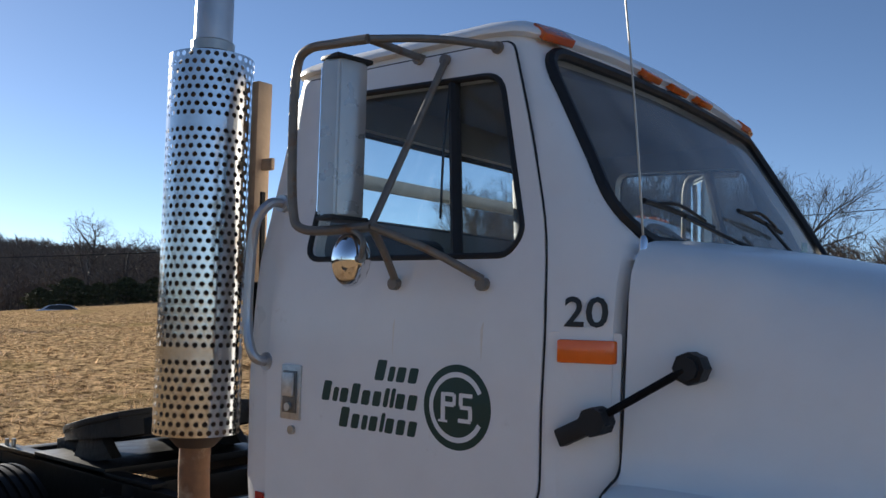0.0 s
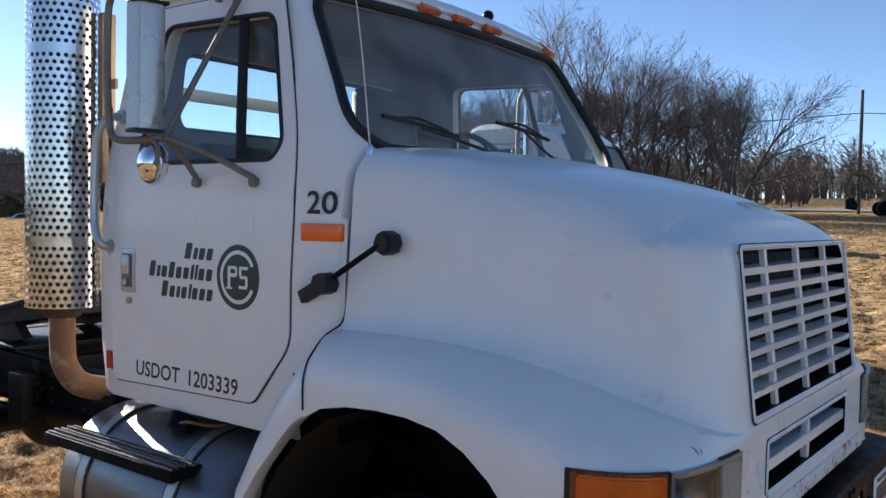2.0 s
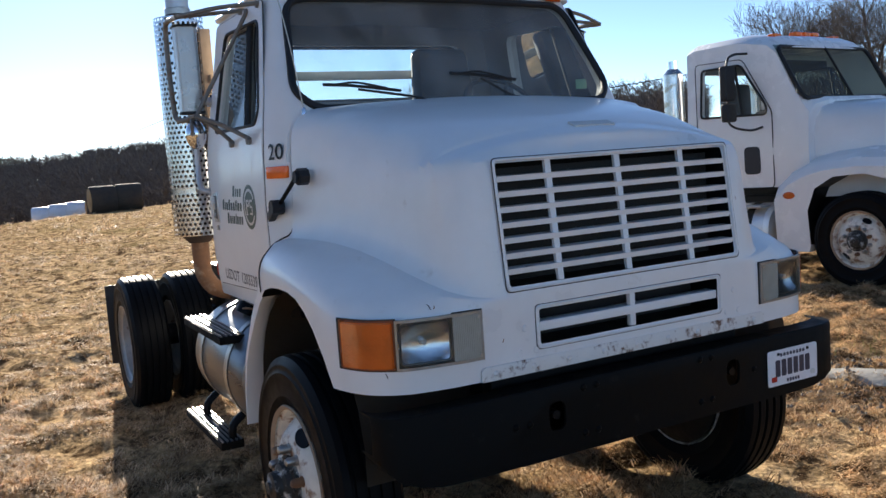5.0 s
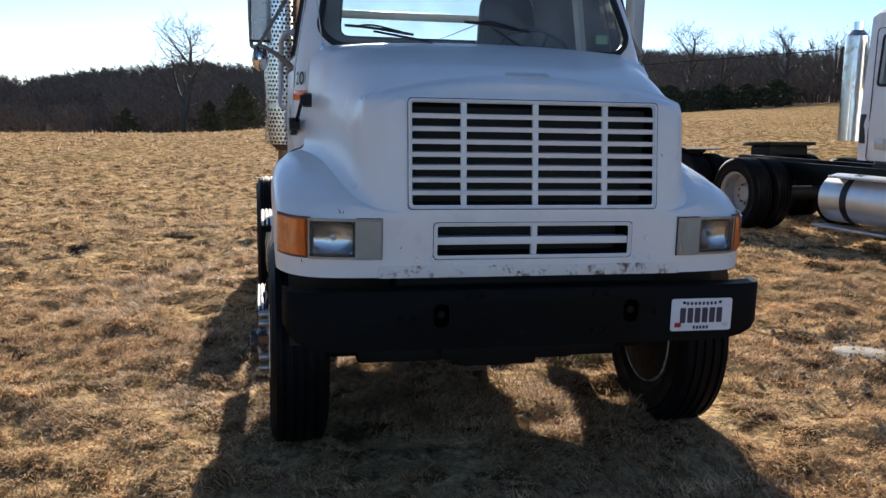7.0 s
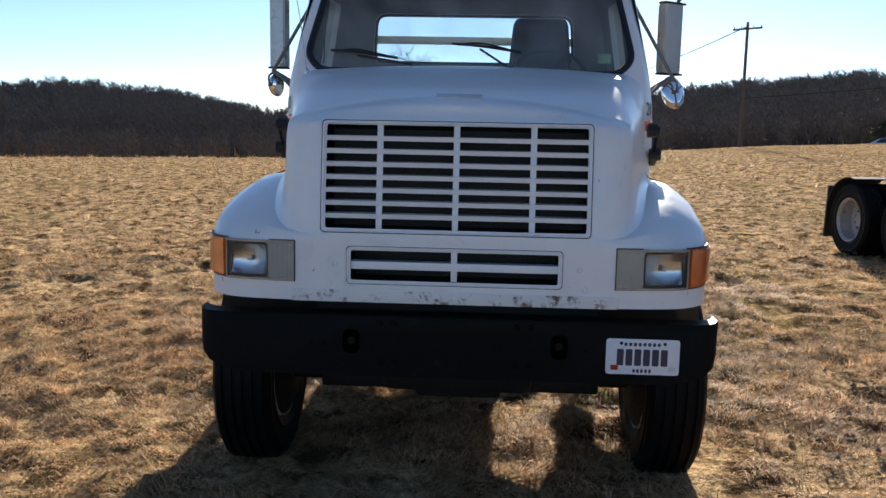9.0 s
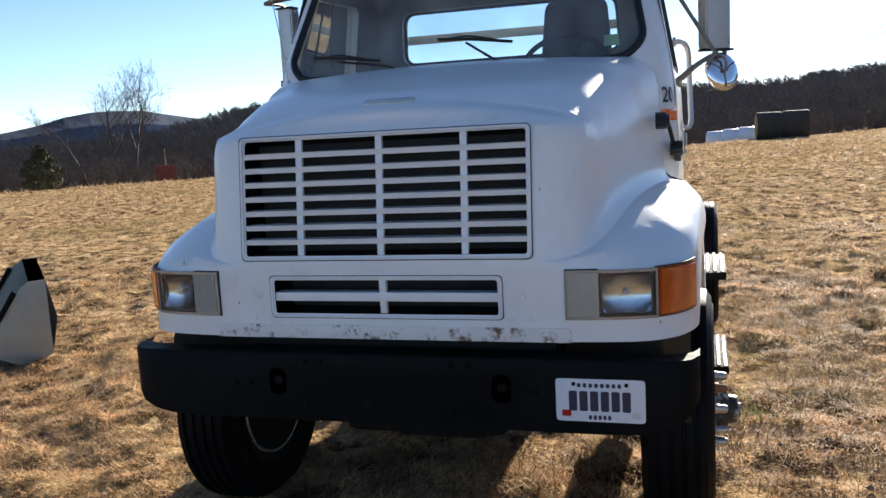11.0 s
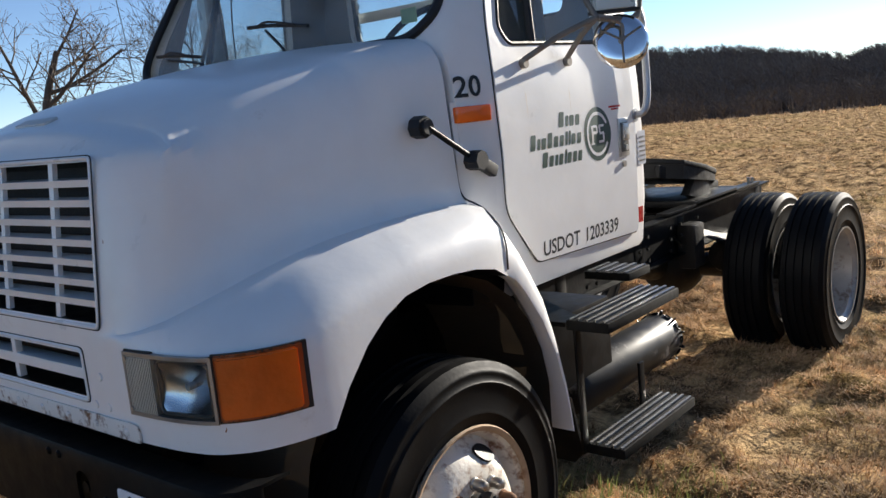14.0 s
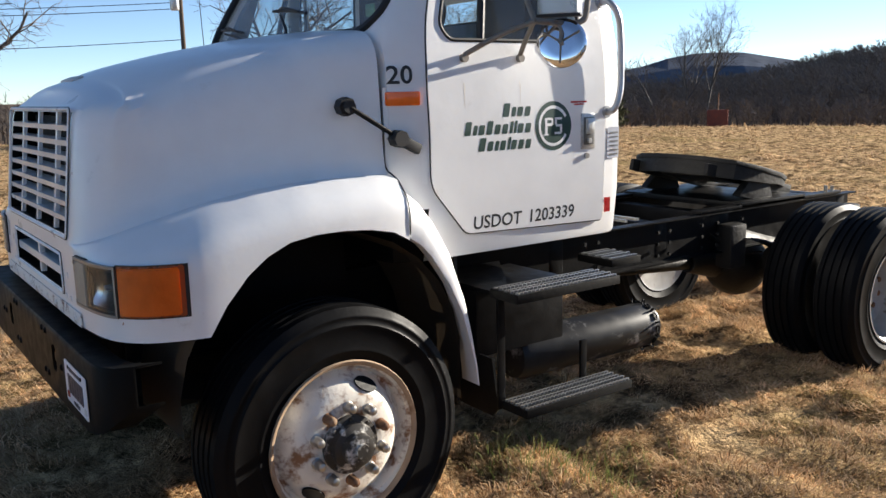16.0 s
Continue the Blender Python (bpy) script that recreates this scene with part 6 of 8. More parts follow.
fifth = part("fifth_wheel", bm, GREASE, truck, "greasy black fifth wheel coupling tipped back")
fifth.matrix_local = Matrix.Translation((-4.32, 0.0, 1.200)) @ Matrix.Rotation(radians(-13), 4, "Y")
bm = bmesh.new()
edge = [p for p in FIFTH if not (p[0] < 0.03 and abs(p[1]) < 0.1)]
edge = edge[9:] + edge[:9]
rim = []
for a in edge:
    depth = 0.055 + 0.05 * smoothstep(-0.4, 0.4, a[0])
    rim.append([bm.verts.new((a[0] * k, a[1] * k, z)) for k, z in ((0.985, 0.012), (0.985, -depth), (0.955, -depth), (0.955, 0.012))])
for a, b in zip(rim, rim[1:]):
    for k in range(4):
        bm.faces.new((a[k], a[(k + 1) % 4], b[(k + 1) % 4], b[k]))
bm.faces.new(rim[0])
bm.faces.new(rim[-1][::-1])
part("skirt", bm, GREASE, fifth)
bm = bmesh.new()
for s in (1, -1):
    extrude_outline(bm, [(-0.20, -0.20), (0.20, -0.20), (0.07, -0.03), (-0.07, -0.03)], "y", *sorted((s * 0.36, s * 0.42)), 0.006)
    box(bm, (-0.5, s * 0.30, -0.11), (0.45, s * 0.33, -0.03), 0.005)
box(bm, (-0.16, -0.30, -0.09), (0.16, 0.30, -0.036), 0.02)
part("pedestal", bm, GREASE, fifth)
bm = bmesh.new()
for s in (1, -1):
    box(bm, (-5.15, s * 0.50, 0.984), (-3.6, s * 0.42, 1.006), 0.003)
box(bm, (-4.7, -0.5, 0.98), (-4.0, 0.5, 1.02), 0.004)
part("mounting_plate", bm, BLACK, truck)
for s in (1, -1):
    for x, z in ((-5.0, 1.05), (-5.08, 1.04)):
        bm = bmesh.new()
        rod(bm, (x, s * 0.47, 1.0), (x, s * 0.47, z), 0.012, 8)
        part("stud", bm, STEEL, truck)
bm = bmesh.new()
tube(bm, [(-2.6, 0.35, 0.72), (-2.9, 0.2, 0.66), (-3.2, -0.3, 0.62), (-2.9, -0.75, 0.70), (-2.55, -0.85, 0.86)], 0.062, 16, 5)
part("exhaust_pipe", bm, PALE_RUST, truck, "rusty exhaust pipe under the chassis")

# ---------------------------------------------------------------- the second truck, parked alongside
truck2 = thing("semi_truck", "white aerodynamic tandem semi tractor parked behind the first truck", "truck",
               Matrix.Translation((-3.37, 7.057, 0.10)) @ Matrix.Rotation(radians(7.0), 4, "Z") @ Matrix.Rotation(radians(-1.0), 4, "Y"))


def half_loft(sections, mat, name, label="", smooth=40, close=True):
    """A body from half sections along x: lists of (y, z), mirrored."""
    bm = bmesh.new()
    rings = []
    for x, pts in sections:
        ring = [bm.verts.new((x, y, z)) for y, z in pts] + [bm.verts.new((x, -y, z)) for y, z in reversed(pts) if y > 1e-6]
        rings.append(ring)
    n = len(rings[0])
    for a, b in zip(rings, rings[1:]):
        for k in range(n):
            bm.faces.new((a[k], a[(k + 1) % n], b[(k + 1) % n], b[k]))
    bm.faces.new(rings[0])
    bm.faces.new(rings[-1][::-1])
    return part(name, bm, mat, truck2, label, smooth)


def hood2(x, w, zt, zs, zb):
    return (x, [(0, zt), (w * 0.5, zt - 0.015), (w * 0.8, zt - 0.07), (w * 0.94, zs), (w, zs - 0.15), (w, zb + 0.2), (w, zb)])


half_loft([hood2(1.26, 0.50, 1.73, 1.56, 0.95), hood2(1.2, 0.58, 1.79, 1.62, 0.95), hood2(1.05, 0.63, 1.84, 1.67, 0.95), hood2(0.6, 0.70, 1.91, 1.74, 0.95), hood2(0.0, 0.79, 1.97, 1.79, 0.95), hood2(-0.62, 0.90, 2.02, 1.83, 0.95)],
          PAINT2, "hood", "white tapered aerodynamic hood")
# fenders flow from the hood's side over the wheel to the headlamps
for s in (1, -1):
    bm = bmesh.new()
    rows = []
    for x, zt, w0, w1 in ((1.28, 1.05, 0.40, 0.72), (1.22, 1.18, 0.45, 0.98), (1.05, 1.27, 0.52, 1.10), (0.8, 1.33, 0.58, 1.15), (0.45, 1.38, 0.62, 1.18), (0.0, 1.40, 0.70, 1.19), (-0.35, 1.37, 0.78, 1.18), (-0.57, 1.32, 0.84, 1.17), (-0.80, 1.22, 0.90, 1.15), (-0.98, 1.06, 0.92, 1.13)):
        rows.append([bm.verts.new((x, s * y, z)) for y, z in ((w0, zt + 0.1), ((w0 + w1) / 2, zt + 0.03), (w1 - 0.06, zt - 0.03), (w1, zt - 0.12), (w1, zt - 0.24), (w1 - 0.03, 0.90 if x > 0.7 else 0.36 if x < -0.56 else zt - 0.30), (w0, 0.90 if x > 0.7 else 0.36 if x < -0.56 else zt - 0.30))])
    for a, b in zip(rows, rows[1:]):
        for k in range(7):
            bm.faces.new((a[k], a[(k + 1) % 7], b[(k + 1) % 7], b[k]))
    bm.faces.new(rows[0])
    bm.faces.new(rows[-1][::-1])
    fender = part("fender", bm, PAINT2, truck2, "white moulded front fender", smooth=50)
    # this cut leaves the well's inner faces black
    bm = bmesh.new()
    extrude_outline(bm, [(-0.54, 0.3), (-0.56, 0.82), (-0.46, 1.06), (-0.24, 1.18), (0.1, 1.20), (0.42, 1.11), (0.60, 0.92), (0.68, 0.86), (0.68, 0.3)], "y", *sorted((s * 0.70, s * 1.4)))
    carve(fender, [(bm, BLACK)])
    bm = bmesh.new()
    lathe(bm, [(0, 0.012), (0.8, 0.010), (1.0, 0.0), (0, 0)], Matrix.Translation((-0.78, s * 1.155, 0.99)) @ Matrix.Rotation(radians(0 if s > 0 else 180), 4, "Z") @ Matrix.Diagonal((0.075, 1, 0.04, 1)), 20)
    part("side_reflector", bm, AMBER, fender)
    # headlamp: a slanted oval in a dark bezel
    for nm, mat, rx, rz, off in (("lamp_bezel", TRIM, 0.240, 0.104, 0.0), ("lamp_lens", material("clouded_lamp_lens", (0.34, 0.35, 0.35), 0.2, coat=0.5, vary=0.1, scale=12), 0.217, 0.089, 0.010)):
        bm = bmesh.new()
        q = Matrix.Translation((1.0, s * (1.112 + off), 1.10)) @ Matrix.Rotation(radians(-s * 10), 4, "Z") @ Matrix.Rotation(radians(8), 4, "Y")
        lathe(bm, [(0, s * 0.02), (0.7, s * 0.012), (1.0, -s * 0.01), (1.0, -s * 0.04), (0, -s * 0.04)], q @ Matrix.Diagonal((rx, 1, rz, 1)), 28)
        part(nm, bm, mat, fender)
    # lower mirror on the fender
    knee = (0.66, s * 1.13, 1.70)
    bm = bmesh.new()
    for a in ((0.52, s * 1.13, 1.44), (0.68, s * 1.15, 1.34), (0.77, s * 1.02, 1.44)):
        rod(bm, a, knee, 0.012, 8)
        rod(bm, (a[0], a[1], a[2] - 0.02), (a[0], a[1], a[2] + 0.012), 0.026, 10)
    tube(bm, [knee, (0.67, s * 1.14, 1.80), (0.64, s * 1.14, 1.84), (0.59, s * 1.14, 1.845)], 0.012, 8, 4)
    fm = part("fender_mirror", bm, CHROME, truck2, "chrome round fender mirror on a tripod")
    bm = bmesh.new()
    lathe(bm, [(0, 0.055), (0.055, 0.045), (0.10, 0.02), (0.115, -0.01), (0, -0.015)], Matrix.Translation((0.585, s * 1.14, 1.855)) @ Matrix.Rotation(radians(-90), 4, "Z"), 24)
    part("mirror_bowl", bm, CHROME, fm)
# nose: chrome grille and bumper
bm = bmesh.new()
rings2 = []
for x, g, z0, z1 in ((1.02, 0.045, 1.20, 1.70), (1.14, 0.05, 1.17, 1.735), (1.27, 0.03, 1.15, 1.74), (1.325, -0.015, 1.16, 1.725), (1.345, -0.06, 1.19, 1.69)):
    rings2.append([bm.verts.new((x - 0.12 * (z - 1.02), y, z)) for y, z in rounded([(-0.57 - g, z0), (0.57 + g, z0), (0.63 + g, z1), (-0.63 - g, z1)], 0.13, 6)])
for a, b in zip(rings2, rings2[1:]):
    for k in range(len(a)):
        bm.faces.new((a[k], a[(k + 1) % len(a)], b[(k + 1) % len(a)], b[k]))
bm.faces.new(rings2[0][::-1])
bm.faces.new(rings2[-1])
grille2 = part("grille", bm, CHROME, truck2, "chrome grille surround with bright bars over a dark opening", smooth=50)
bm = bmesh.new()
extrude_outline(bm, rounded([(-0.46, 1.235), (0.46, 1.235), (0.52, 1.645), (-0.52, 1.645)], 0.07, 5), "x", 1.30, 1.352, 0.004)
for v in bm.verts:
    v.co.x -= 0.12 * (v.co.z - 1.02)
part("dark_opening", bm, STEP, grille2)
for k in range(6):
    bm = bmesh.new()
    z = 1.275 + 0.058 * k
    w = 0.465 + 0.13 * (z - 1.235)
    box(bm, (1.345 - 0.12 * (z - 1.02), -w, z), (1.366 - 0.12 * (z - 1.02), w, z + 0.018), 0.005)
    part("bar", bm, CHROME, grille2)
bm = bmesh.new()
lathe(bm, [(0, 0.012), (0.9, 0.008), (1.0, 0.0), (0, 0)], Matrix.Translation((1.272, 0, 1.672)) @ Matrix.Rotation(radians(-90), 4, "Z") @ Matrix.Diagonal((0.10, 1, 0.03, 1)), 24)
part("oval_badge", bm, PITTED, grille2)
bm = bmesh.new()
rows = []
for y, x in ((0, 1.36), (0.5, 1.34), (0.85, 1.26), (1.08, 1.08), (1.17, 0.80), (1.18, 0.62)):
    rows.append((y, x))
full = [(-y, x) for y, x in rows[:0:-1]] + rows
ringsb = [[bm.verts.new((x, y, 0.42)), bm.verts.new((x + 0.02, y, 0.55)), bm.verts.new((x + 0.01, y, 0.88)), bm.verts.new((x - 0.25, y * 0.9, 0.90)), bm.verts.new((x - 0.25, y * 0.9, 0.42))] for y, x in full]
for a, b in zip(ringsb, ringsb[1:]):
    for k in range(5):
        bm.faces.new((a[k], a[(k + 1) % 5], b[(k + 1) % 5], b[k]))
bm.faces.new(ringsb[0])
bm.faces.new(ringsb[-1][::-1])
part("bumper", bm, material("matt_black_plastic", (0.009, 0.009, 0.0095), 0.5, vary=0.2, scale=10, spec=0.2), truck2, "matt black plastic bumper", smooth=40)
bm = bmesh.new()
box(bm, (1.345, -0.38, 0.60), (1.385, 0.38, 0.72), 0.03)
part("air_intake", bm, BLACK, truck2)
bm = bmesh.new()
box(bm, (1.30, -0.46, 1.005), (1.348, 0.46, 1.10), 0.02)
part("lower_slot", bm, BLACK, truck2)

# cab
def cab2(x, w, zt):
    return (x, [(0, zt), (w * 0.6, zt - 0.01), (w * 0.86, zt - 0.05), (w * 0.95, zt - 0.12)] + [(w * 0.97, min(2.3, zt - 0.14)), (w, min(1.86, zt - 0.18)), (w * 1.02, 1.5), (w, 1.08), (0, 1.08)])


cab2_ob = half_loft([cab2(-0.60, 1.00, 2.03), cab2(-0.67, 1.01, 2.13), cab2(-0.83, 1.03, 2.42), cab2(-0.98, 1.03, 2.72), cab2(-1.10, 1.03, 2.82), cab2(-1.5, 1.03, 2.90), cab2(-2.1, 1.03, 2.90), cab2(-2.22, 1.01, 2.86)], PAINT2, "cab", "white day cab with a raked windscreen")
cuts = []
bm = bmesh.new()
box(bm, (-2.15, -0.96, 1.2), (-1.0, 0.96, 2.60), 0.05)
cuts.append((bm, HEADLINER))
bm = bmesh.new()
extrude_outline(bm, rounded([(-1.10, 1.92), (-1.10, 2.02), (-1.42, 2.52), (-1.96, 2.52), (-2.0, 1.95)], 0.05), "y", -1.3, 1.3)
cuts.append((bm, PAINT2))
bm = bmesh.new()
extrude_outline(bm, rounded([(-0.985, 2.06), (0.985, 2.06), (0.955, 2.66), (-0.955, 2.66)], 0.08), "x", -1.5, -0.3)
cuts.append((bm, PAINT2))
bm = bmesh.new()
extrude_outline(bm, rounded([(-0.75, 1.95), (0.75, 1.95), (0.75, 2.5), (-0.75, 2.5)], 0.08), "x", -2.5, -2.0)
cuts.append((bm, PAINT2))
carve(cab2_ob, cuts)
bm = bmesh.new()
n = 8
gl = [[bm.verts.new((-0.640 - (z - 2.05) * 0.54 - 0.02 * abs(y), y, z)) for z in (2.04, 2.25, 2.45, 2.69)] for y in np.linspace(-0.99, 0.99, n)]
for a, b in zip(gl, gl[1:]):
    for k in range(3):
        bm.faces.new((a[k], b[k], b[k + 1], a[k + 1]))
screen2 = part("windscreen", bm, TINTED, truck2, "two-piece windscreen with a dark centre strip", smooth=60)
screen2.visible_shadow = False
bm = bmesh.new()
rod(bm, (-0.632, 0, 2.05), (-0.972, 0, 2.68), 0.014, 6)
part("centre_strip", bm, TRIM, screen2)
bm = bmesh.new()
ring = [(-0.632 - (z - 2.05) * 0.54 - 0.02 * abs(y), y, z) for y, z in rounded([(-0.985, 2.05), (0.985, 2.05), (0.955, 2.67), (-0.955, 2.67)], 0.1)]
tube(bm, ring + ring[:1], 0.024, 6, curve=False)
part("gasket", bm, TRIM, screen2)
bm = bmesh.new()
box(bm, (-1.35, -0.9, 1.5), (-0.85, 0.9, 1.98), 0.06)
part("dashboard", bm, INTERIOR, truck2)
for y in (0.5, -0.5):
    bm = bmesh.new()
    box(bm, (-1.95, y - 0.24, 1.3), (-1.8, y + 0.24, 2.35), 0.06)
    box(bm, (-1.95, y - 0.24, 1.3), (-1.45, y + 0.24, 1.6), 0.05)
    part("seat", bm, SEAT, truck2)
for s in (1, -1):
    bm = bmesh.new()
    vs = [bm.verts.new((x, s * (1.0 - (z - 1.92) * 0.03), z)) for x, z in rounded([(-1.10, 1.92), (-1.10, 2.02), (-1.42, 2.52), (-1.96, 2.52), (-2.0, 1.95)], 0.05)]
    bm.faces.new(vs)
    glass = part("door_window", bm, GLASS, truck2)
    glass.visible_shadow = False
    bm = bmesh.new()
    ring = [(v[0], s * 1.028, v[1]) for v in rounded([(-1.10, 1.92), (-1.10, 2.02), (-1.42, 2.52), (-1.96, 2.52), (-2.0, 1.95)], 0.05)]
    tube(bm, ring + ring[:1], 0.014, 6, curve=False)
    tube(bm, [(-1.42, s * 1.02, 1.94), (-1.50, s * 1.02, 2.52)], 0.018, 6, curve=False)
    part("window_rubber", bm, TRIM, truck2)
    bm = bmesh.new()
    ring = [(x, s * 1.044, z) for x, z in rounded([(-1.02, 1.08), (-1.02, 1.95), (-1.38, 2.58), (-2.04, 2.60), (-2.06, 1.08)], 0.06)]
    tube(bm, ring + ring[:1], 0.006, 4, curve=False)
    door2 = part("door_gap", bm, TRIM, truck2)
    bm = bmesh.new()
    box(bm, (-1.94, s * 1.045, 1.22), (-1.80, s * 1.06, 1.34), 0.006)
    part("door_handle", bm, PITTED, truck2)
    bm = bmesh.new()
    extrude_outline(bm, rounded([(-1.40, 1.24), (-1.19, 1.24), (-1.19, 1.56), (-1.40, 1.56)], 0.06), "y", *sorted((s * 1.045, s * 1.052)))
    part("peep_window", bm, SEAT, truck2)
    bm = bmesh.new()
    box(bm, (-2.19, s * 1.03, 1.28), (-2.10, s * 1.045, 1.62), 0.004)
    part("decal_strip", bm, SEAT, truck2)
    # door mirrors
    bm = bmesh.new()
    tube(bm, [(-1.15, s * 1.02, 1.78), (-1.2, s * 1.2, 1.75), (-1.35, s * 1.34, 1.82), (-1.38, s * 1.34, 2.0), (-1.38, s * 1.34, 2.5), (-1.36, s * 1.25, 2.62), (-1.34, s * 1.0, 2.64)], 0.014, 8, 4)
    mr = part("door_mirror", bm, TRIM, truck2, "black twin door mirrors on a tube frame")
    for z0, z1 in ((2.10, 2.50), (1.86, 2.07)):
        bm = bmesh.new()
        box(bm, (-1.42, s * 1.24, z0), (-1.33, s * 1.44, z1), 0.035, 3)
        part("mirror_shell", bm, TRIM, mr)
    # tank with straps, steps and skirt
    bm = bmesh.new()
    lathe(bm, [(0, -2.65), (0.25, -2.64), (0.30, -2.60), (0.30, -1.10), (0.25, -1.06), (0, -1.05)], Matrix.Translation((0, s * 0.90, 0.60)) @ Matrix.Rotation(radians(-90), 4, "Z"), 32)
    tank2 = part("fuel_tank", bm, material("polished_tank", (0.72, 0.72, 0.72), 0.4, metal=0.75, vary=0.1, scale=8), truck2, "polished fuel tank with black straps and step boards")
    for x in (-2.2, -1.3):
        bm = bmesh.new()
        lathe(bm, [(0.302, x - 0.05), (0.306, x - 0.05), (0.306, x + 0.05), (0.302, x + 0.05)], Matrix.Translation((0, s * 0.90, 0.60)) @ Matrix.Rotation(radians(-90), 4, "Z"), 32, close=True)
        part("tank_strap", bm, TRIM, tank2)
    for z, x0 in ((0.885, -2.45), (0.27, -2.65)):
        bm = bmesh.new()
        box(bm, (x0, s * 1.0, z - 0.03), (-1.10, s * 1.22, z), 0.006)
        part("step_board", bm, PIPE, tank2)
    # exhaust stack with a shield
    bm = bmesh.new()
    lathe(bm, [(0, 1.30), (0.13, 1.30), (0.13, 2.55), (0.07, 2.62), (0, 2.62)], Matrix.Translation((-2.50, s * 0.90, 0)) @ Y90, 24)
    stack2 = part("muffler", bm, MUFFLER, truck2, "chrome exhaust stack")
    bm = bmesh.new()
    tube(bm, [(-2.50, s * 0.90, 2.55), (-2.50, s * 0.90, 2.65), (-2.50, s * 0.90, 2.72)], 0.062, 16, 4)
    part("tail_pipe", bm, CHROME, stack2)
    bm = bmesh.new()
    box(bm, (-6.3, s * 0.43, 0.70), (-0.4, s * 0.50, 0.96), 0.006)
    part("frame_rail", bm, BLACK, truck2)
    turn = Matrix() if s > 0 else Matrix.Rotation(math.pi, 4, "Z")
    front_wheel(truck2, Matrix.Translation((0.0, s * 1.03, 0.50)) @ turn, 0.51)
    for x in (-4.22, -5.52):
        rear_wheel(truck2, Matrix.Translation((x, s * 1.08, 0.50)) @ turn, 0.51)
        rear_wheel(truck2, Matrix.Translation((x, s * 0.74, 0.50)) @ turn, 0.51)
    bm = bmesh.new()
    arc = [(-5.52 + 0.60 * math.cos(radians(a)), 0.50 + 0.60 * math.sin(radians(a))) for a in range(75, 171, 12)]
    extrude_outline(bm, arc + [(x - 0.02 * (x + 5.52), z - 0.012) for x, z in arc[::-1]], "y", *sorted((s * 0.62, s * 1.24)))
    part("quarter_fender", bm, TRIM, truck2, "black rubber quarter fender")
    bm = bmesh.new()
    extrude_outline(bm, [(-6.16, 0.20), (-6.13, 0.20), (-6.08, 0.95), (-6.11, 0.95)], "y", *sorted((s * 0.6, s * 1.22)))
    part("mud_flap", bm, TRIM, truck2)
for x in (-4.22, -5.52):
    bm = bmesh.new()
    rod(bm, (x, -0.95, 0.5), (x, 0.95, 0.5), 0.1, 12)
    part("rear_axle", bm, GREASE, truck2)
bm = bmesh.new()
box(bm, (-0.6, -0.4, 0.45), (1.0, 0.4, 1.1), 0.05)
part("engine", bm, GREASE, truck2)
bm = bmesh.new()
box(bm, (-2.6, -0.4, 0.6), (-0.6, 0.4, 1.05), 0.05)
part("gearbox", bm, GREASE, truck2)
bm = bmesh.new()
rod(bm, (0, -0.95, 0.45), (0, 0.95, 0.45), 0.07, 10)
part("front_axle", bm, GREASE, truck2)
bm = bmesh.new()
extrude_outline(bm, FIFTH, "z", 1.10, 1.15, 0.006)
box(bm, (-0.22, -0.34, 0.96), (0.22, 0.34, 1.10), 0.02)
f2 = part("fifth_wheel", bm, GREASE, truck2, "black fifth wheel coupling")
f2.matrix_local = Matrix.Translation((-4.75, 0, 0.06)) @ Matrix.Rotation(radians(-3), 4, "Y")
for y in (-0.62, -0.18, 0.0, 0.18, 0.62):
    bm = bmesh.new()
    box(bm, (-0.05, -0.07, 0), (0.05, 0.07, 0.05), 0.02, 3)
    lamp = part("marker_lamp", bm, ORANGE, truck2, "orange roof marker lamp")
    lamp.matrix_local = Matrix.Translation((-1.22, y, 2.835 - 0.03 * (abs(y) > 0.5)))

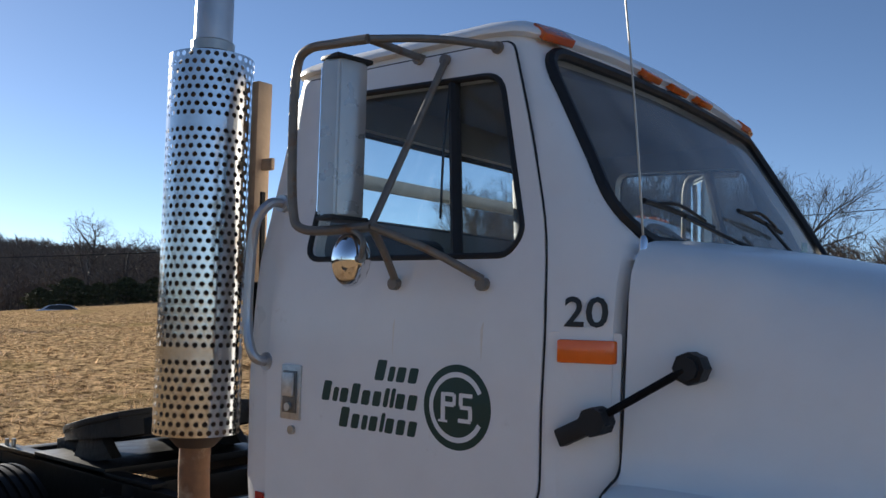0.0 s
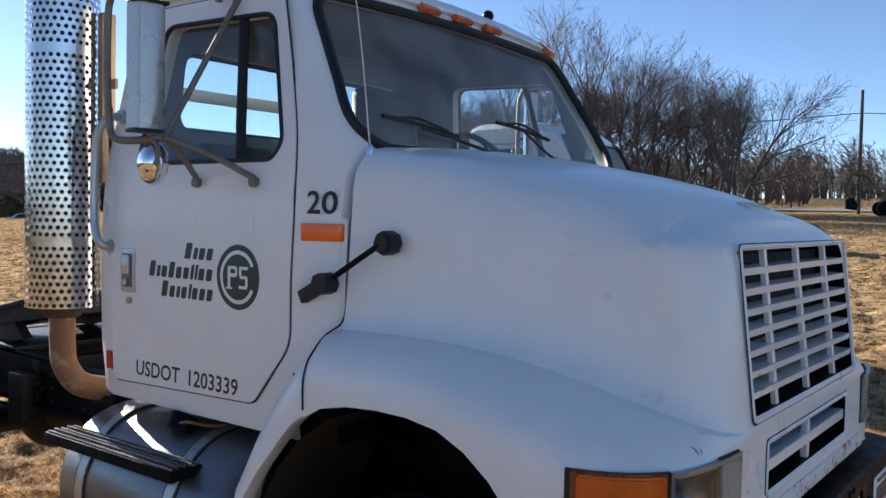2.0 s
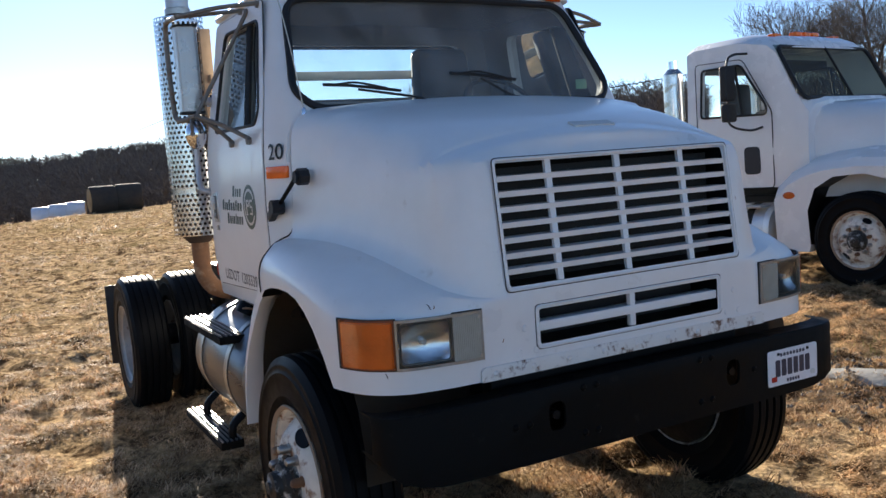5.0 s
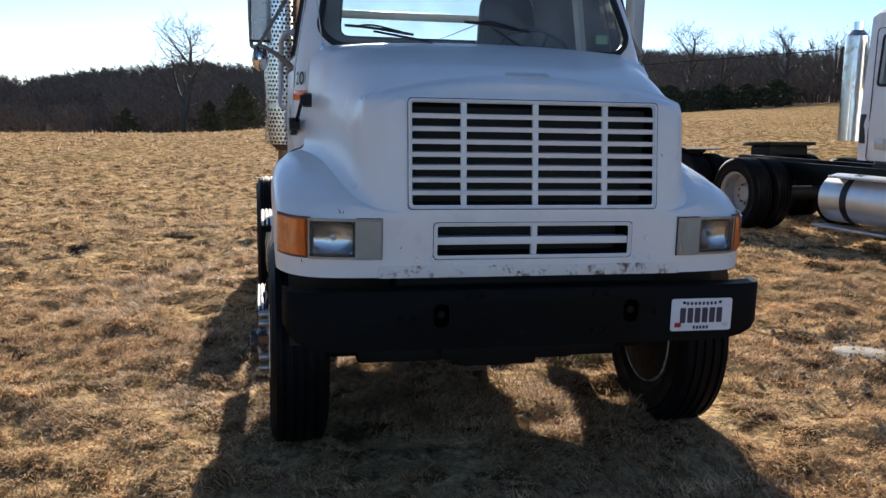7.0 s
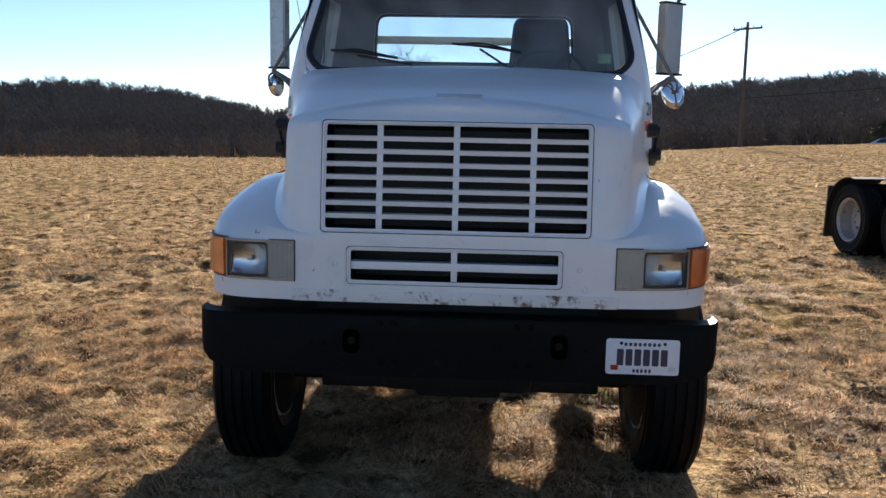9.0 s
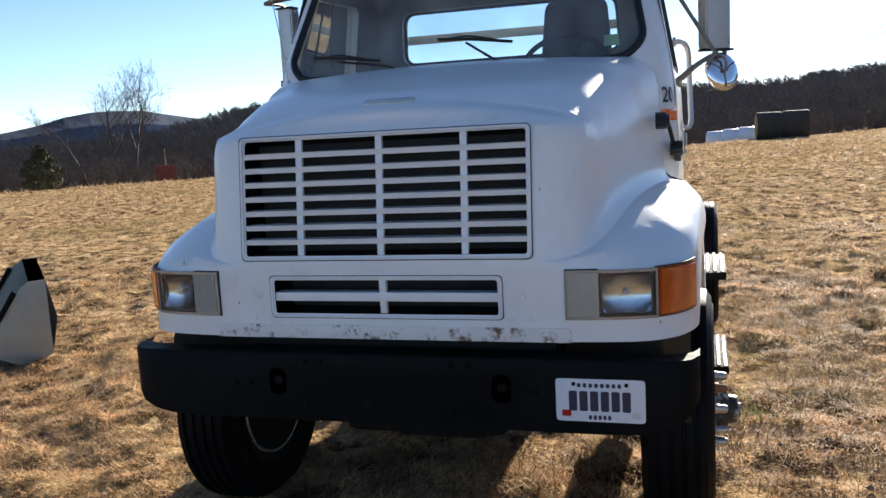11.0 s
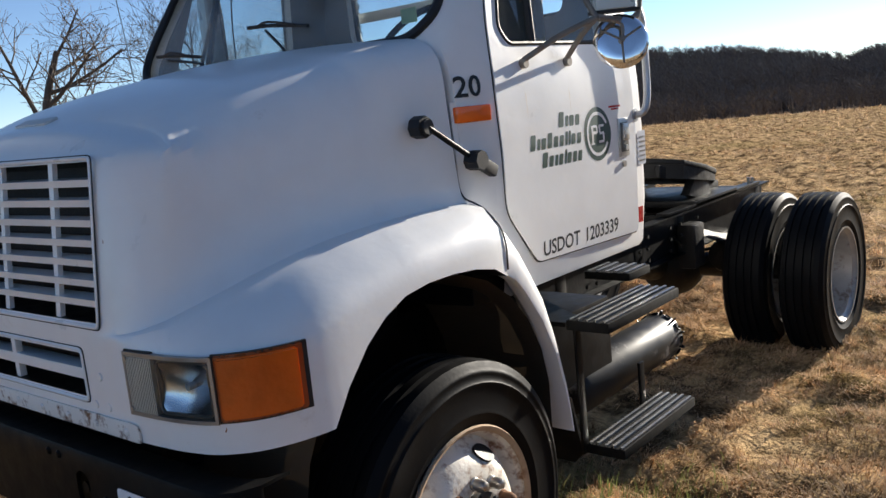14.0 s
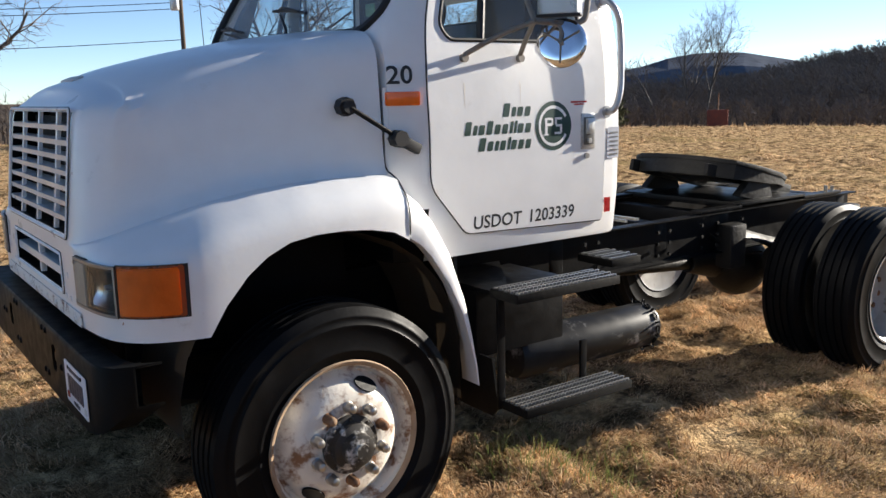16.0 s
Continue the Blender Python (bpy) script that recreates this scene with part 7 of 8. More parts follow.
# ---------------------------------------------------------------- ground sheet


def island_material(name, colours, rough=0.8, translucent=False, clumps=0.0):
    """Many small pieces in one mesh, each with its own tone."""
    m = bpy.data.materials.new(name)
    m.use_nodes = True
    t = m.node_tree
    b = t.nodes["Principled BSDF"]
    b.inputs["Roughness"].default_value = rough
    b.inputs["Specular IOR Level"].default_value = 0.08
    g = t.nodes.new("ShaderNodeNewGeometry")
    r = t.nodes.new("ShaderNodeValToRGB")
    r.color_ramp.interpolation = "LINEAR"
    while len(r.color_ramp.elements) < len(colours):
        r.color_ramp.elements.new(0.5)
    for k, c in enumerate(colours):
        r.color_ramp.elements[k].position = k / (len(colours) - 1)
        r.color_ramp.elements[k].color = (*c, 1)
    t.links.new(g.outputs["Random Per Island"], r.inputs["Fac"])
    out = r.outputs[0]
    if clumps:
        co = t.nodes.new("ShaderNodeTexCoord")
        a = t.nodes.new("ShaderNodeTexNoise")
        a.inputs["Scale"].default_value = 4.5
        a.inputs["Detail"].default_value = 5
        a.inputs["Roughness"].default_value = 0.65
        t.links.new(co.outputs["Object"], a.inputs["Vector"])
        m1 = t.nodes.new("ShaderNodeMapRange")
        m1.inputs["From Min"].default_value, m1.inputs["From Max"].default_value = 0.34, 0.66
        m1.inputs["To Min"].default_value, m1.inputs["To Max"].default_value = 1 - clumps, 1 + clumps * 0.5
        t.links.new(a.outputs["Fac"], m1.inputs["Value"])
        h = t.nodes.new("ShaderNodeHueSaturation")
        t.links.new(m1.outputs[0], h.inputs["Value"])
        t.links.new(out, h.inputs["Color"])
        out = h.outputs["Color"]
    t.links.new(out, b.inputs["Base Color"])
    if translucent:
        tr = t.nodes.new("ShaderNodeBsdfTranslucent")
        t.links.new(out, tr.inputs["Color"])
        mx = t.nodes.new("ShaderNodeMixShader")
        mx.inputs["Fac"].default_value = 0.35
        t.links.new(b.outputs[0], mx.inputs[1])
        t.links.new(tr.outputs[0], mx.inputs[2])
        t.links.new(mx.outputs[0], t.nodes["Material Output"].inputs["Surface"])
    return m


def turf_material():
    m = material("dry_winter_turf", (0.55, 0.375, 0.200), 0.95, vary=0.6, scale=26, bump=0.02, bump_scale=55,
                 second=(0.11, 0.068, 0.036), second_amount=0.58, second_scale=4.2)
    t = m.node_tree
    b = t.nodes["Principled BSDF"]
    b.inputs["Specular IOR Level"].default_value = 0.0
    src = b.inputs["Base Color"].links[0].from_socket
    co = [n for n in t.nodes if n.bl_idname == "ShaderNodeTexCoord"][0]
    n = t.nodes.new("ShaderNodeTexNoise")
    n.inputs["Scale"].default_value = 0.22
    n.inputs["Detail"].default_value = 7
    t.links.new(co.outputs["Object"], n.inputs["Vector"])
    r = t.nodes.new("ShaderNodeMapRange")
    r.inputs["From Min"].default_value, r.inputs["From Max"].default_value = 0.52, 0.68
    r.inputs["To Max"].default_value = 0.55
    t.links.new(n.outputs["Fac"], r.inputs["Value"])
    mix = t.nodes.new("ShaderNodeMix")
    mix.data_type = "RGBA"
    t.links.new(r.outputs[0], mix.inputs["Factor"])
    t.links.new(src, mix.inputs["A"])
    mix.inputs["B"].default_value = (0.24, 0.185, 0.075, 1)
    t.links.new(mix.outputs["Result"], b.inputs["Base Color"])
    # leaf litter under the woods, beyond the field
    g = t.nodes.new("ShaderNodeNewGeometry")
    d = t.nodes.new("ShaderNodeVectorMath")
    d.operation = "LENGTH"
    t.links.new(g.outputs["Position"], d.inputs[0])
    r2 = t.nodes.new("ShaderNodeMapRange")
    r2.inputs["From Min"].default_value, r2.inputs["From Max"].default_value = 105, 135
    t.links.new(d.outputs["Value"], r2.inputs["Value"])
    mix2 = t.nodes.new("ShaderNodeMix")
    mix2.data_type = "RGBA"
    t.links.new(r2.outputs[0], mix2.inputs["Factor"])
    t.links.new(mix.outputs["Result"], mix2.inputs["A"])
    mix2.inputs["B"].default_value = (0.12, 0.094, 0.074, 1)
    t.links.new(mix2.outputs["Result"], b.inputs["Base Color"])
    # hummocks of matted grass
    hn = t.nodes.new("ShaderNodeTexNoise")
    hn.inputs["Scale"].default_value = 2.4
    hn.inputs["Detail"].default_value = 7
    hn.inputs["Roughness"].default_value = 0.62
    t.links.new(co.outputs["Object"], hn.inputs["Vector"])
    hb = t.nodes.new("ShaderNodeBump")
    hb.inputs["Strength"].default_value = 0.8
    hb.inputs["Distance"].default_value = 0.22
    t.links.new(hn.outputs["Fac"], hb.inputs["Height"])
    fine = [n for n in t.nodes if n.bl_idname == "ShaderNodeBump" and n != hb][0]
    t.links.new(hb.outputs[0], fine.inputs["Normal"])
    return m


SOIL = turf_material()


def quick_mesh(name, verts, sizes, corners, mat):
    """A mesh from arrays: vertex places, corners for each face, and the corner indices in order."""
    me = bpy.data.meshes.new(name)
    me.vertices.add(len(verts))
    me.vertices.foreach_set("co", np.asarray(verts, np.float32).ravel())
    me.loops.add(len(corners))
    me.loops.foreach_set("vertex_index", np.asarray(corners, np.int32))
    me.polygons.add(len(sizes))
    sizes = np.asarray(sizes, np.int32)
    me.polygons.foreach_set("loop_start", np.concatenate([[0], np.cumsum(sizes)[:-1]]).astype(np.int32))
    me.update(calc_edges=True)
    me.validate()
    me.materials.append(mat)
    return me


def ground_sheet():
    half = list(np.arange(0, 7, 0.10)) + list(np.arange(7, 20, 0.25)) + list(np.arange(20, 44, 0.8)) + list(np.arange(44, 150, 4)) + list(np.arange(150, 420, 15)) + list(np.geomspace(420, 3000, 8))
    xs = np.array(sorted({round(s * float(v), 2) for s in (-1, 1) for v in half}))
    n = len(xs)
    verts = [(x - 1.0, y, ground_z(x - 1.0, y)) for x in xs for y in xs]
    k = (np.arange(n - 1)[:, None] * n + np.arange(n - 1)[None, :]).ravel()
    quads = np.stack([k, k + n, k + n + 1, k + 1], 1)
    me = quick_mesh("ground", verts, np.full(len(k), 4), quads.ravel(), SOIL)
    me.polygons.foreach_set("use_smooth", np.ones(len(k), bool))
    return me


ground = new("ground", ground_sheet())
tagged(ground, "field of dry straw-coloured winter grass", "ground", kind="structure")


def stuff(name, verts, faces, mat, label, category):
    me = bpy.data.meshes.new(name)
    me.from_pydata(verts, [], faces)
    me.materials.append(mat)
    ob = new(name, me)
    return tagged(ob, label, category, kind="stuff")


def blade_stuff(name, verts, mat, label):
    """Blades of five corners each: a quad and its tip."""
    n = len(verts) // 5
    k = (np.arange(n) * 5)[:, None] + np.array([0, 1, 2, 3, 3, 2, 4])
    return tagged(new(name, quick_mesh(name, verts, np.tile([4, 3], n), k.ravel(), mat)), label, "grass", kind="stuff")


rng = np.random.default_rng(7)


def blades(cx, cy, length, width, lean, loose=1.2):
    """One bent blade for each place, combed along the way the mat lies; five corners a blade."""
    n = len(cx)
    cz = np.array([ground_z(a, b) for a, b in zip(cx, cy)])
    flow = np.array([7.0 * noise.noise(Vector((a * 0.55, b * 0.55, 41.0))) for a, b in zip(cx, cy)])
    th = flow + rng.normal(0, loose, n)
    ph = th + rng.normal(0, 0.7, n)
    l, w = length, width
    side = np.stack([-np.sin(th), np.cos(th), np.zeros(n)], 1) * (w / 2)[:, None]
    base = np.stack([cx, cy, cz - 0.006], 1)
    mid = base + np.stack([np.cos(th) * l * 0.5 * np.sin(lean), np.sin(th) * l * 0.5 * np.sin(lean), l * 0.5 * np.cos(lean) + 0.006], 1)
    l2 = np.minimum(lean + rng.uniform(0.1, 0.9, n), 1.75)
    tip = mid + np.stack([np.cos(ph) * l * 0.5 * np.sin(l2), np.sin(ph) * l * 0.5 * np.sin(l2), l * 0.5 * np.cos(l2)], 1)
    return np.stack([base - side, base + side, mid + side * 0.8, mid - side * 0.8, tip], 1).reshape(-1, 3)


STRAW = island_material("straw_blades", [(0.10, 0.050, 0.022), (0.62, 0.370, 0.180), (0.92, 0.675, 0.415), (0.84, 0.545, 0.295), (0.24, 0.126, 0.056)], 0.65, True, 0.6)
FRESH = island_material("green_blades", [(0.10, 0.13, 0.03), (0.22, 0.24, 0.08), (0.34, 0.28, 0.12)], 0.7, True)


def scatter(n, r0, r1, size, width, name, mat=STRAW, centre=(-1.0, 0.0), tuft=6):
    """Blades in loose tufts over a ring of the field."""
    m = n // tuft
    rr = np.sqrt(rng.uniform(r0 ** 2, r1 ** 2, m)) if r0 > 0 else r1 * rng.uniform(0, 1, m) ** 0.52
    aa = rng.uniform(0, 2 * np.pi, m)
    px, py = centre[0] + rr * np.cos(aa), centre[1] + rr * np.sin(aa)
    keep = np.array([noise.noise(Vector((a * 0.9, b * 0.9, 3.0))) + 0.9 * noise.noise(Vector((a * 3.1, b * 3.1, 14.0))) + 0.5 * noise.noise(Vector((a * 7.3, b * 7.3, 4.0))) > -0.26 for a, b in zip(px, py)])
    px, py = px[keep], py[keep]
    lush = np.array([0.75 + 0.8 * max(0.0, noise.noise(Vector((a * 0.7, b * 0.7, 20.0))) + 0.2) for a, b in zip(px, py)])
    cx = np.repeat(px, tuft) + rng.normal(0, size * 0.45, len(px) * tuft)
    cy = np.repeat(py, tuft) + rng.normal(0, size * 0.45, len(px) * tuft)
    k = len(cx)
    length = size * rng.uniform(0.5, 1.35, k) * np.repeat(lush, tuft)
    v = blades(cx, cy, length, width * rng.uniform(0.6, 1.4, k), rng.uniform(0.85, 1.52, k))
    return blade_stuff(name, v, mat, "matted dry straw-coloured grass")


def clumps(n, r0, r1, radius, size, width, per, low=0.0):
    """Shaggy clumps that swell out of the matted grass; low: how far they lie over."""
    rr, aa = np.sqrt(rng.uniform(r0 ** 2, r1 ** 2, n)), rng.uniform(0, 2 * np.pi, n)
    px, py = -1.0 + rr * np.cos(aa), rr * np.sin(aa)
    keep = np.array([noise.noise(Vector((a * 0.8, b * 0.8, 31.0))) > -0.15 for a, b in zip(px, py)])
    keep &= ~((np.abs(py) < 1.25) & (px > -1.3) & (px < -0.2))
    px, py = px[keep], py[keep]
    big = np.repeat(rng.uniform(0.6, 1.4, len(px)), per)
    d = np.abs(rng.normal(0, 0.5, len(px) * per))
    a = rng.uniform(0, 2 * np.pi, len(px) * per)
    cx, cy = np.repeat(px, per) + radius * big * d * np.cos(a), np.repeat(py, per) + radius * big * d * np.sin(a)
    k = len(cx)
    v = blades(cx, cy, size * big * rng.uniform(0.5, 1.2, k) * (1.15 - 0.4 * np.minimum(d, 1.2)), width * rng.uniform(0.6, 1.4, k),
               np.clip(low + 0.35 + 0.7 * d + rng.normal(0, 0.3, k), 0.1, 1.5), 2.2)
    return blade_stuff("grass_clumps", v, STRAW, "shaggy clumps of dead grass")


scatter(560000, 0, 5.8, 0.088, 0.0042, "grass", centre=(-0.4, 0.9))
scatter(120000, 4.8, 10.0, 0.13, 0.0072, "grass")
clumps(2600, 0, 8.0, 0.11, 0.088, 0.0038, 40, 0.35)
clumps(6500, 7.5, 24.0, 0.20, 0.16, 0.009, 14, 0.55)
clumps(7000, 23.0, 60.0, 0.42, 0.24, 0.028, 9, 0.6)
scatter(90000, 9.0, 20.0, 0.18, 0.010, "grass")
scatter(70000, 19.0, 50.0, 0.28, 0.026, "grass")
for gx, gy, rad, cnt in ((-1.98, 1.28, 0.30, 260), (-1.76, 0.88, 0.28, 170), (-1.45, 3.9, 0.5, 160)):
    cx, cy = gx + rng.normal(0, rad * 0.5, cnt), gy + rng.normal(0, rad * 0.5, cnt)
    v = blades(cx, cy, rng.uniform(0.04, 0.13, cnt), rng.uniform(0.003, 0.006, cnt), rng.uniform(0.1, 0.9, cnt), 2.0)
    blade_stuff("green_grass", v, FRESH, "tuft of fresh green grass in the straw")

# ---------------------------------------------------------------- bare trees
BARK = material("grey_brown_bark", (0.080, 0.069, 0.060), 0.9, vary=0.3, scale=8, bump=0.01, bump_scale=20)
TWIG = island_material("bare_twigs", [(0.085, 0.073, 0.064), (0.165, 0.143, 0.125), (0.12, 0.104, 0.091)], 0.9)


def grow(height, seed, spread=0.5, levels=5, trunk=0.02, first=0.25, kids=(5, 4, 4, 4, 3)):
    """Limb segments of a leafless tree: ((start, end, r0, r1), level)."""
    rnd = random.Random(seed)
    segs = []

    def limb(p, d, length, r, lv):
        n = 4 if lv < 2 else (3 if lv < 3 else 2)
        pts = [p]
        for k in range(n):
            d = (d + Vector((rnd.gauss(0, 0.13), rnd.gauss(0, 0.13), rnd.gauss(0, 0.08) + (0.05 if lv else 0.0)))).normalized()
            q = p + d * (length / n)
            r2 = r * (1 - 0.55 * (k + 1) / n)
            segs.append((p, q, r * (1 - 0.55 * k / n), r2, lv))
            p = q
            pts.append(q)
        if lv + 1 < levels:
            c = kids[min(lv, len(kids) - 1)]
            for i in range(c):
                f = (first if lv == 0 else 0.2) + (1 - (first if lv == 0 else 0.2)) * (i + rnd.random()) / c
                j = min(n - 1, int(f * n))
                b = pts[j].lerp(pts[j + 1], f * n - j)
                a = rnd.uniform(0, 2 * math.pi)
                o = d.orthogonal().normalized()
                o = Matrix.Rotation(a, 3, d) @ o
                e = (d * (1.0 - spread * 0.5) + o * spread * rnd.uniform(0.9, 1.8) + Vector((0, 0, 0.08))).normalized()
                limb(b, e, length * rnd.uniform(0.48, 0.72) * (1.15 - 0.4 * f), r * (1 - 0.55 * f) * 0.62, lv + 1)
    limb(Vector((0, 0, -0.15)), Vector((rnd.gauss(0, 0.04), rnd.gauss(0, 0.04), 1)).normalized(), height * 0.72, height * trunk, 0)
    return segs


def segs_mesh(segs, sides, least=0.0):
    v, f = [], []
    for a, b, r0, r1, lv in segs:
        r0, r1 = max(r0, least), max(r1, least * 0.8)
        d = (b - a).normalized()
        o = d.orthogonal().normalized()
        u = d.cross(o)
        k0 = len(v)
        for c, r in ((a, r0), (b, r1)):
            for i in range(sides):
                t = 2 * math.pi * i / sides
                v.append(c + r * (math.cos(t) * o + math.sin(t) * u))
        for i in range(sides):
            j = (i + 1) % sides
            f.append((k0 + i, k0 + j, k0 + sides + j, k0 + sides + i))
    return v, f


def raw_mesh(name, v, f, mat):
    me = bpy.data.meshes.new(name)
    me.from_pydata([tuple(p) for p in v], [], f)
    me.materials.append(mat)
    return me


def tree_kind(height, seed, **kw):
    segs = grow(height, seed, **kw)
    thick = [s for s in segs if s[4] < 2]
    thin = [s for s in segs if s[4] >= 2]
    return raw_mesh("trunk", *segs_mesh(thick, 7), BARK), raw_mesh("crown", *segs_mesh(thin, 3, 0.009), TWIG)


KINDS = [tree_kind(11, 3, trunk=0.0145, spread=0.50, kids=(8, 6, 5, 4)), tree_kind(12, 11, trunk=0.014, spread=0.46, kids=(8, 6, 5, 4)), tree_kind(10, 27, trunk=0.0155, spread=0.46, kids=(8, 6, 5, 4)), tree_kind(13, 42, trunk=0.013, spread=0.42, first=0.35, kids=(8, 5, 5, 4))]
SPREADING = [tree_kind(9, 5, spread=0.75, first=0.22, trunk=0.03, kids=(7, 6, 5, 4)), tree_kind(9, 9, spread=0.7, first=0.28, trunk=0.028, kids=(7, 6, 5, 4))]


def plant(kind, x, y, scale, turn, label, group=""):
    t = thing("bare_tree", label, "tree", Matrix.Translation((x, y, ground_z(x, y) - 0.1)) @ Matrix.Rotation(turn, 4, "Z") @ Matrix.Diagonal((scale, scale, scale, 1)), group)
    for nm, me in zip(("trunk", "crown"), kind):
        o = new(nm, me)
        o.parent = t
    return t


def polar(cx, cy, az, r):
    return cx - math.sin(radians(az)) * r, cy + math.cos(radians(az)) * r


rt = random.Random(5)
for k in range(38):
    az = 18.6 + 20.2 * (k + rt.random()) / 38
    r = rt.uniform(52, 68)
    x, y = polar(1.2, -2.6, az, r)
    plant(rt.choice(KINDS), x, y, rt.uniform(0.66, 0.93) * (1.0 if az < 33 else 0.85), rt.uniform(0, 6.28), "leafless deciduous tree in the dense grove beyond the road", "grove of bare trees")
for az, r, sc in ((63.2, 118, 1.35), (60.8, 122, 1.15), (57.3, 112, 1.1), (54.4, 118, 1.15), (95.2, 105, 1.65)):
    x, y = polar(3.4, -1.0, az, r)
    plant(SPREADING[int(az) % 2], x, y, sc, az, "tall spreading bare tree at the field's edge")
for cx, cy, az, r, kind, sc in ((2.1, 2.0, 140.5, 62, 0, 1.0), (2.1, 2.0, 143.5, 58, 1, 0.95), (0.9, 3.0, 155.5, 40, 4, 0.95), (0.7, 3.9, 172.5, 52, 5, 1.25), (3.0, 1.1, 127.5, 130, 1, 1.2), (3.0, 1.1, 126.2, 132, 3, 1.2), (3.0, 1.1, 129.0, 128, 0, 1.0)):
    x, y = polar(cx, cy, az, r)
    plant((KINDS + SPREADING)[kind], x, y, sc, az, "leafless tree standing alone in winter")


# distant woods: many simple leafless trees as one mass
def woods(name, n, az0, az1, r0, r1, h, label, twigs=16, mat=None):
    rw = np.random.default_rng(sum(ord(c) for c in label))
    az, r = np.radians(rw.uniform(az0, az1, n)), np.sqrt(rw.uniform(r0 * r0, r1 * r1, n))
    x, y = -np.sin(az) * r, np.cos(az) * r
    z = np.array([ground_z(a, b) for a, b in zip(x, y)])
    hh = h * rw.uniform(0.62, 1.08, n)
    foot = np.stack([x, y, z - 0.2], 1)
    lean = np.stack([rw.normal(0, 0.05, n) * hh, rw.normal(0, 0.05, n) * hh, hh * 0.85], 1)
    across = np.stack([np.cos(az), np.sin(az), np.zeros(n)], 1)
    along = np.stack([-np.sin(az), np.cos(az), np.zeros(n)], 1)
    w = (0.05 + 0.00035 * r)[:, None]
    tris = [np.stack([foot - d * w, foot + d * w, foot + lean], 1) for d in (across, along)]
    # limbs rise from the stem and fork twice, fullest at two thirds of the height
    t = rw.uniform(0.10, 0.97, (n, twigs)) ** 0.8
    a = rw.uniform(0, 2 * np.pi, (n, twigs))
    reach = hh[:, None] * rw.uniform(0.10, 0.30, (n, twigs)) * (0.5 + 0.65 * np.sin(np.pi * t))
    rise = hh[:, None] * rw.uniform(0.04, 0.24, (n, twigs)) * (1.1 - 0.55 * t)
    b = foot[:, None, :] + lean[:, None, :] * t[..., None]
    e = b + np.stack([reach * np.cos(a), reach * np.sin(a), rise], 2)
    tw = ((0.022 + 0.00034 * r)[:, None] * rw.uniform(0.5, 1.3, (n, twigs)))[..., None]
    sd = across[:, None, :] * tw
    tris.append(np.stack([b - sd, b + sd, e], 2).reshape(-1, 3, 3))
    for q, f0, k in ((1.1, 0.45, 0.55), (-1.3, 0.6, 0.5), (0.2, 0.75, 0.6)):
        m = b + (e - b) * f0
        up = np.stack([0.0 * tw, 0.0 * tw, tw * 0.6], 2).reshape(n, twigs, 3)
        e2 = m + np.stack([reach * k * np.cos(a + q), reach * k * np.sin(a + q), rise * 0.9], 2)
        tris.append(np.stack([m - sd * 0.6 - up, m + sd * 0.6 + up, e2], 2).reshape(-1, 3, 3))
    v = np.concatenate(tris).reshape(-1, 3)
    me = quick_mesh(name, v, np.full(len(v) // 3, 3), np.arange(len(v)), mat or FAR_TWIG)
    return tagged(new(name, me), label, "woods", kind="stuff")


FAR_TWIG = island_material("bare_woods_in_winter", [(0.085, 0.070, 0.060), (0.18, 0.150, 0.128), (0.125, 0.104, 0.089), (0.235, 0.20, 0.172)], 0.95)
woods("distant_woods", 6000, 82, 152, 135, 350, 9.0, "leafless wooded hills beyond the field", 20)
woods("distant_woods", 3600, 44, 84, 135, 350, 9.0, "leafless wooded hill behind the trucks", 20)
woods("distant_woods", 700, 44, 80, 108, 150, 6.0, "leafless scrub along the valley", 20)
woods("distant_woods", 420, 78, 100, 108, 150, 5.5, "dark leafless scrub along the valley", 20)
woods("distant_woods", 1000, 96, 152, 98, 150, 4.4, "leafless scrub along the field's far edge", 20)
woods("distant_woods", 700, -12, 16, 105, 190, 8.0, "line of bare woods beyond the road")
woods("distant_woods", 500, 14.5, 41, 72, 120, 6.5, "bare undergrowth behind the grove")
woods("distant_woods", 700, 150, 215, 110, 190, 7.0, "line of bare woods beyond the meadow")

# the far ridge, a long way behind the woods, haze put into its blue-grey
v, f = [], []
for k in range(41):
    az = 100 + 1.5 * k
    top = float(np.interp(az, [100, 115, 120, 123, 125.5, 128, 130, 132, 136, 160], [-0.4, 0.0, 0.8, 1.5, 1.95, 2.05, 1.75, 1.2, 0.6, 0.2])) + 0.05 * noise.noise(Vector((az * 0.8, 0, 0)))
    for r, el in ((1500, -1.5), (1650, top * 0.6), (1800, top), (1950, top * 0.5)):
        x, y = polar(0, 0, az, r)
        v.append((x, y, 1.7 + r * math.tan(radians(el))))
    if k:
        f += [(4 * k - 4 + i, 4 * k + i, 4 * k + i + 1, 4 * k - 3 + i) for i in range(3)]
ridge = new("backdrop", raw_mesh("backdrop", v, f, material("haze_tinted_ridge", (0.105, 0.118, 0.145), 1.0, vary=0.25, scale=0.06, spec=0.0)))
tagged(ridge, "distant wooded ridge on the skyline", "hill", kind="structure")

# cedars among them
CEDAR = island_material("cedar_foliage", [(0.045, 0.052, 0.028), (0.095, 0.10, 0.052), (0.075, 0.072, 0.045)], 0.9)


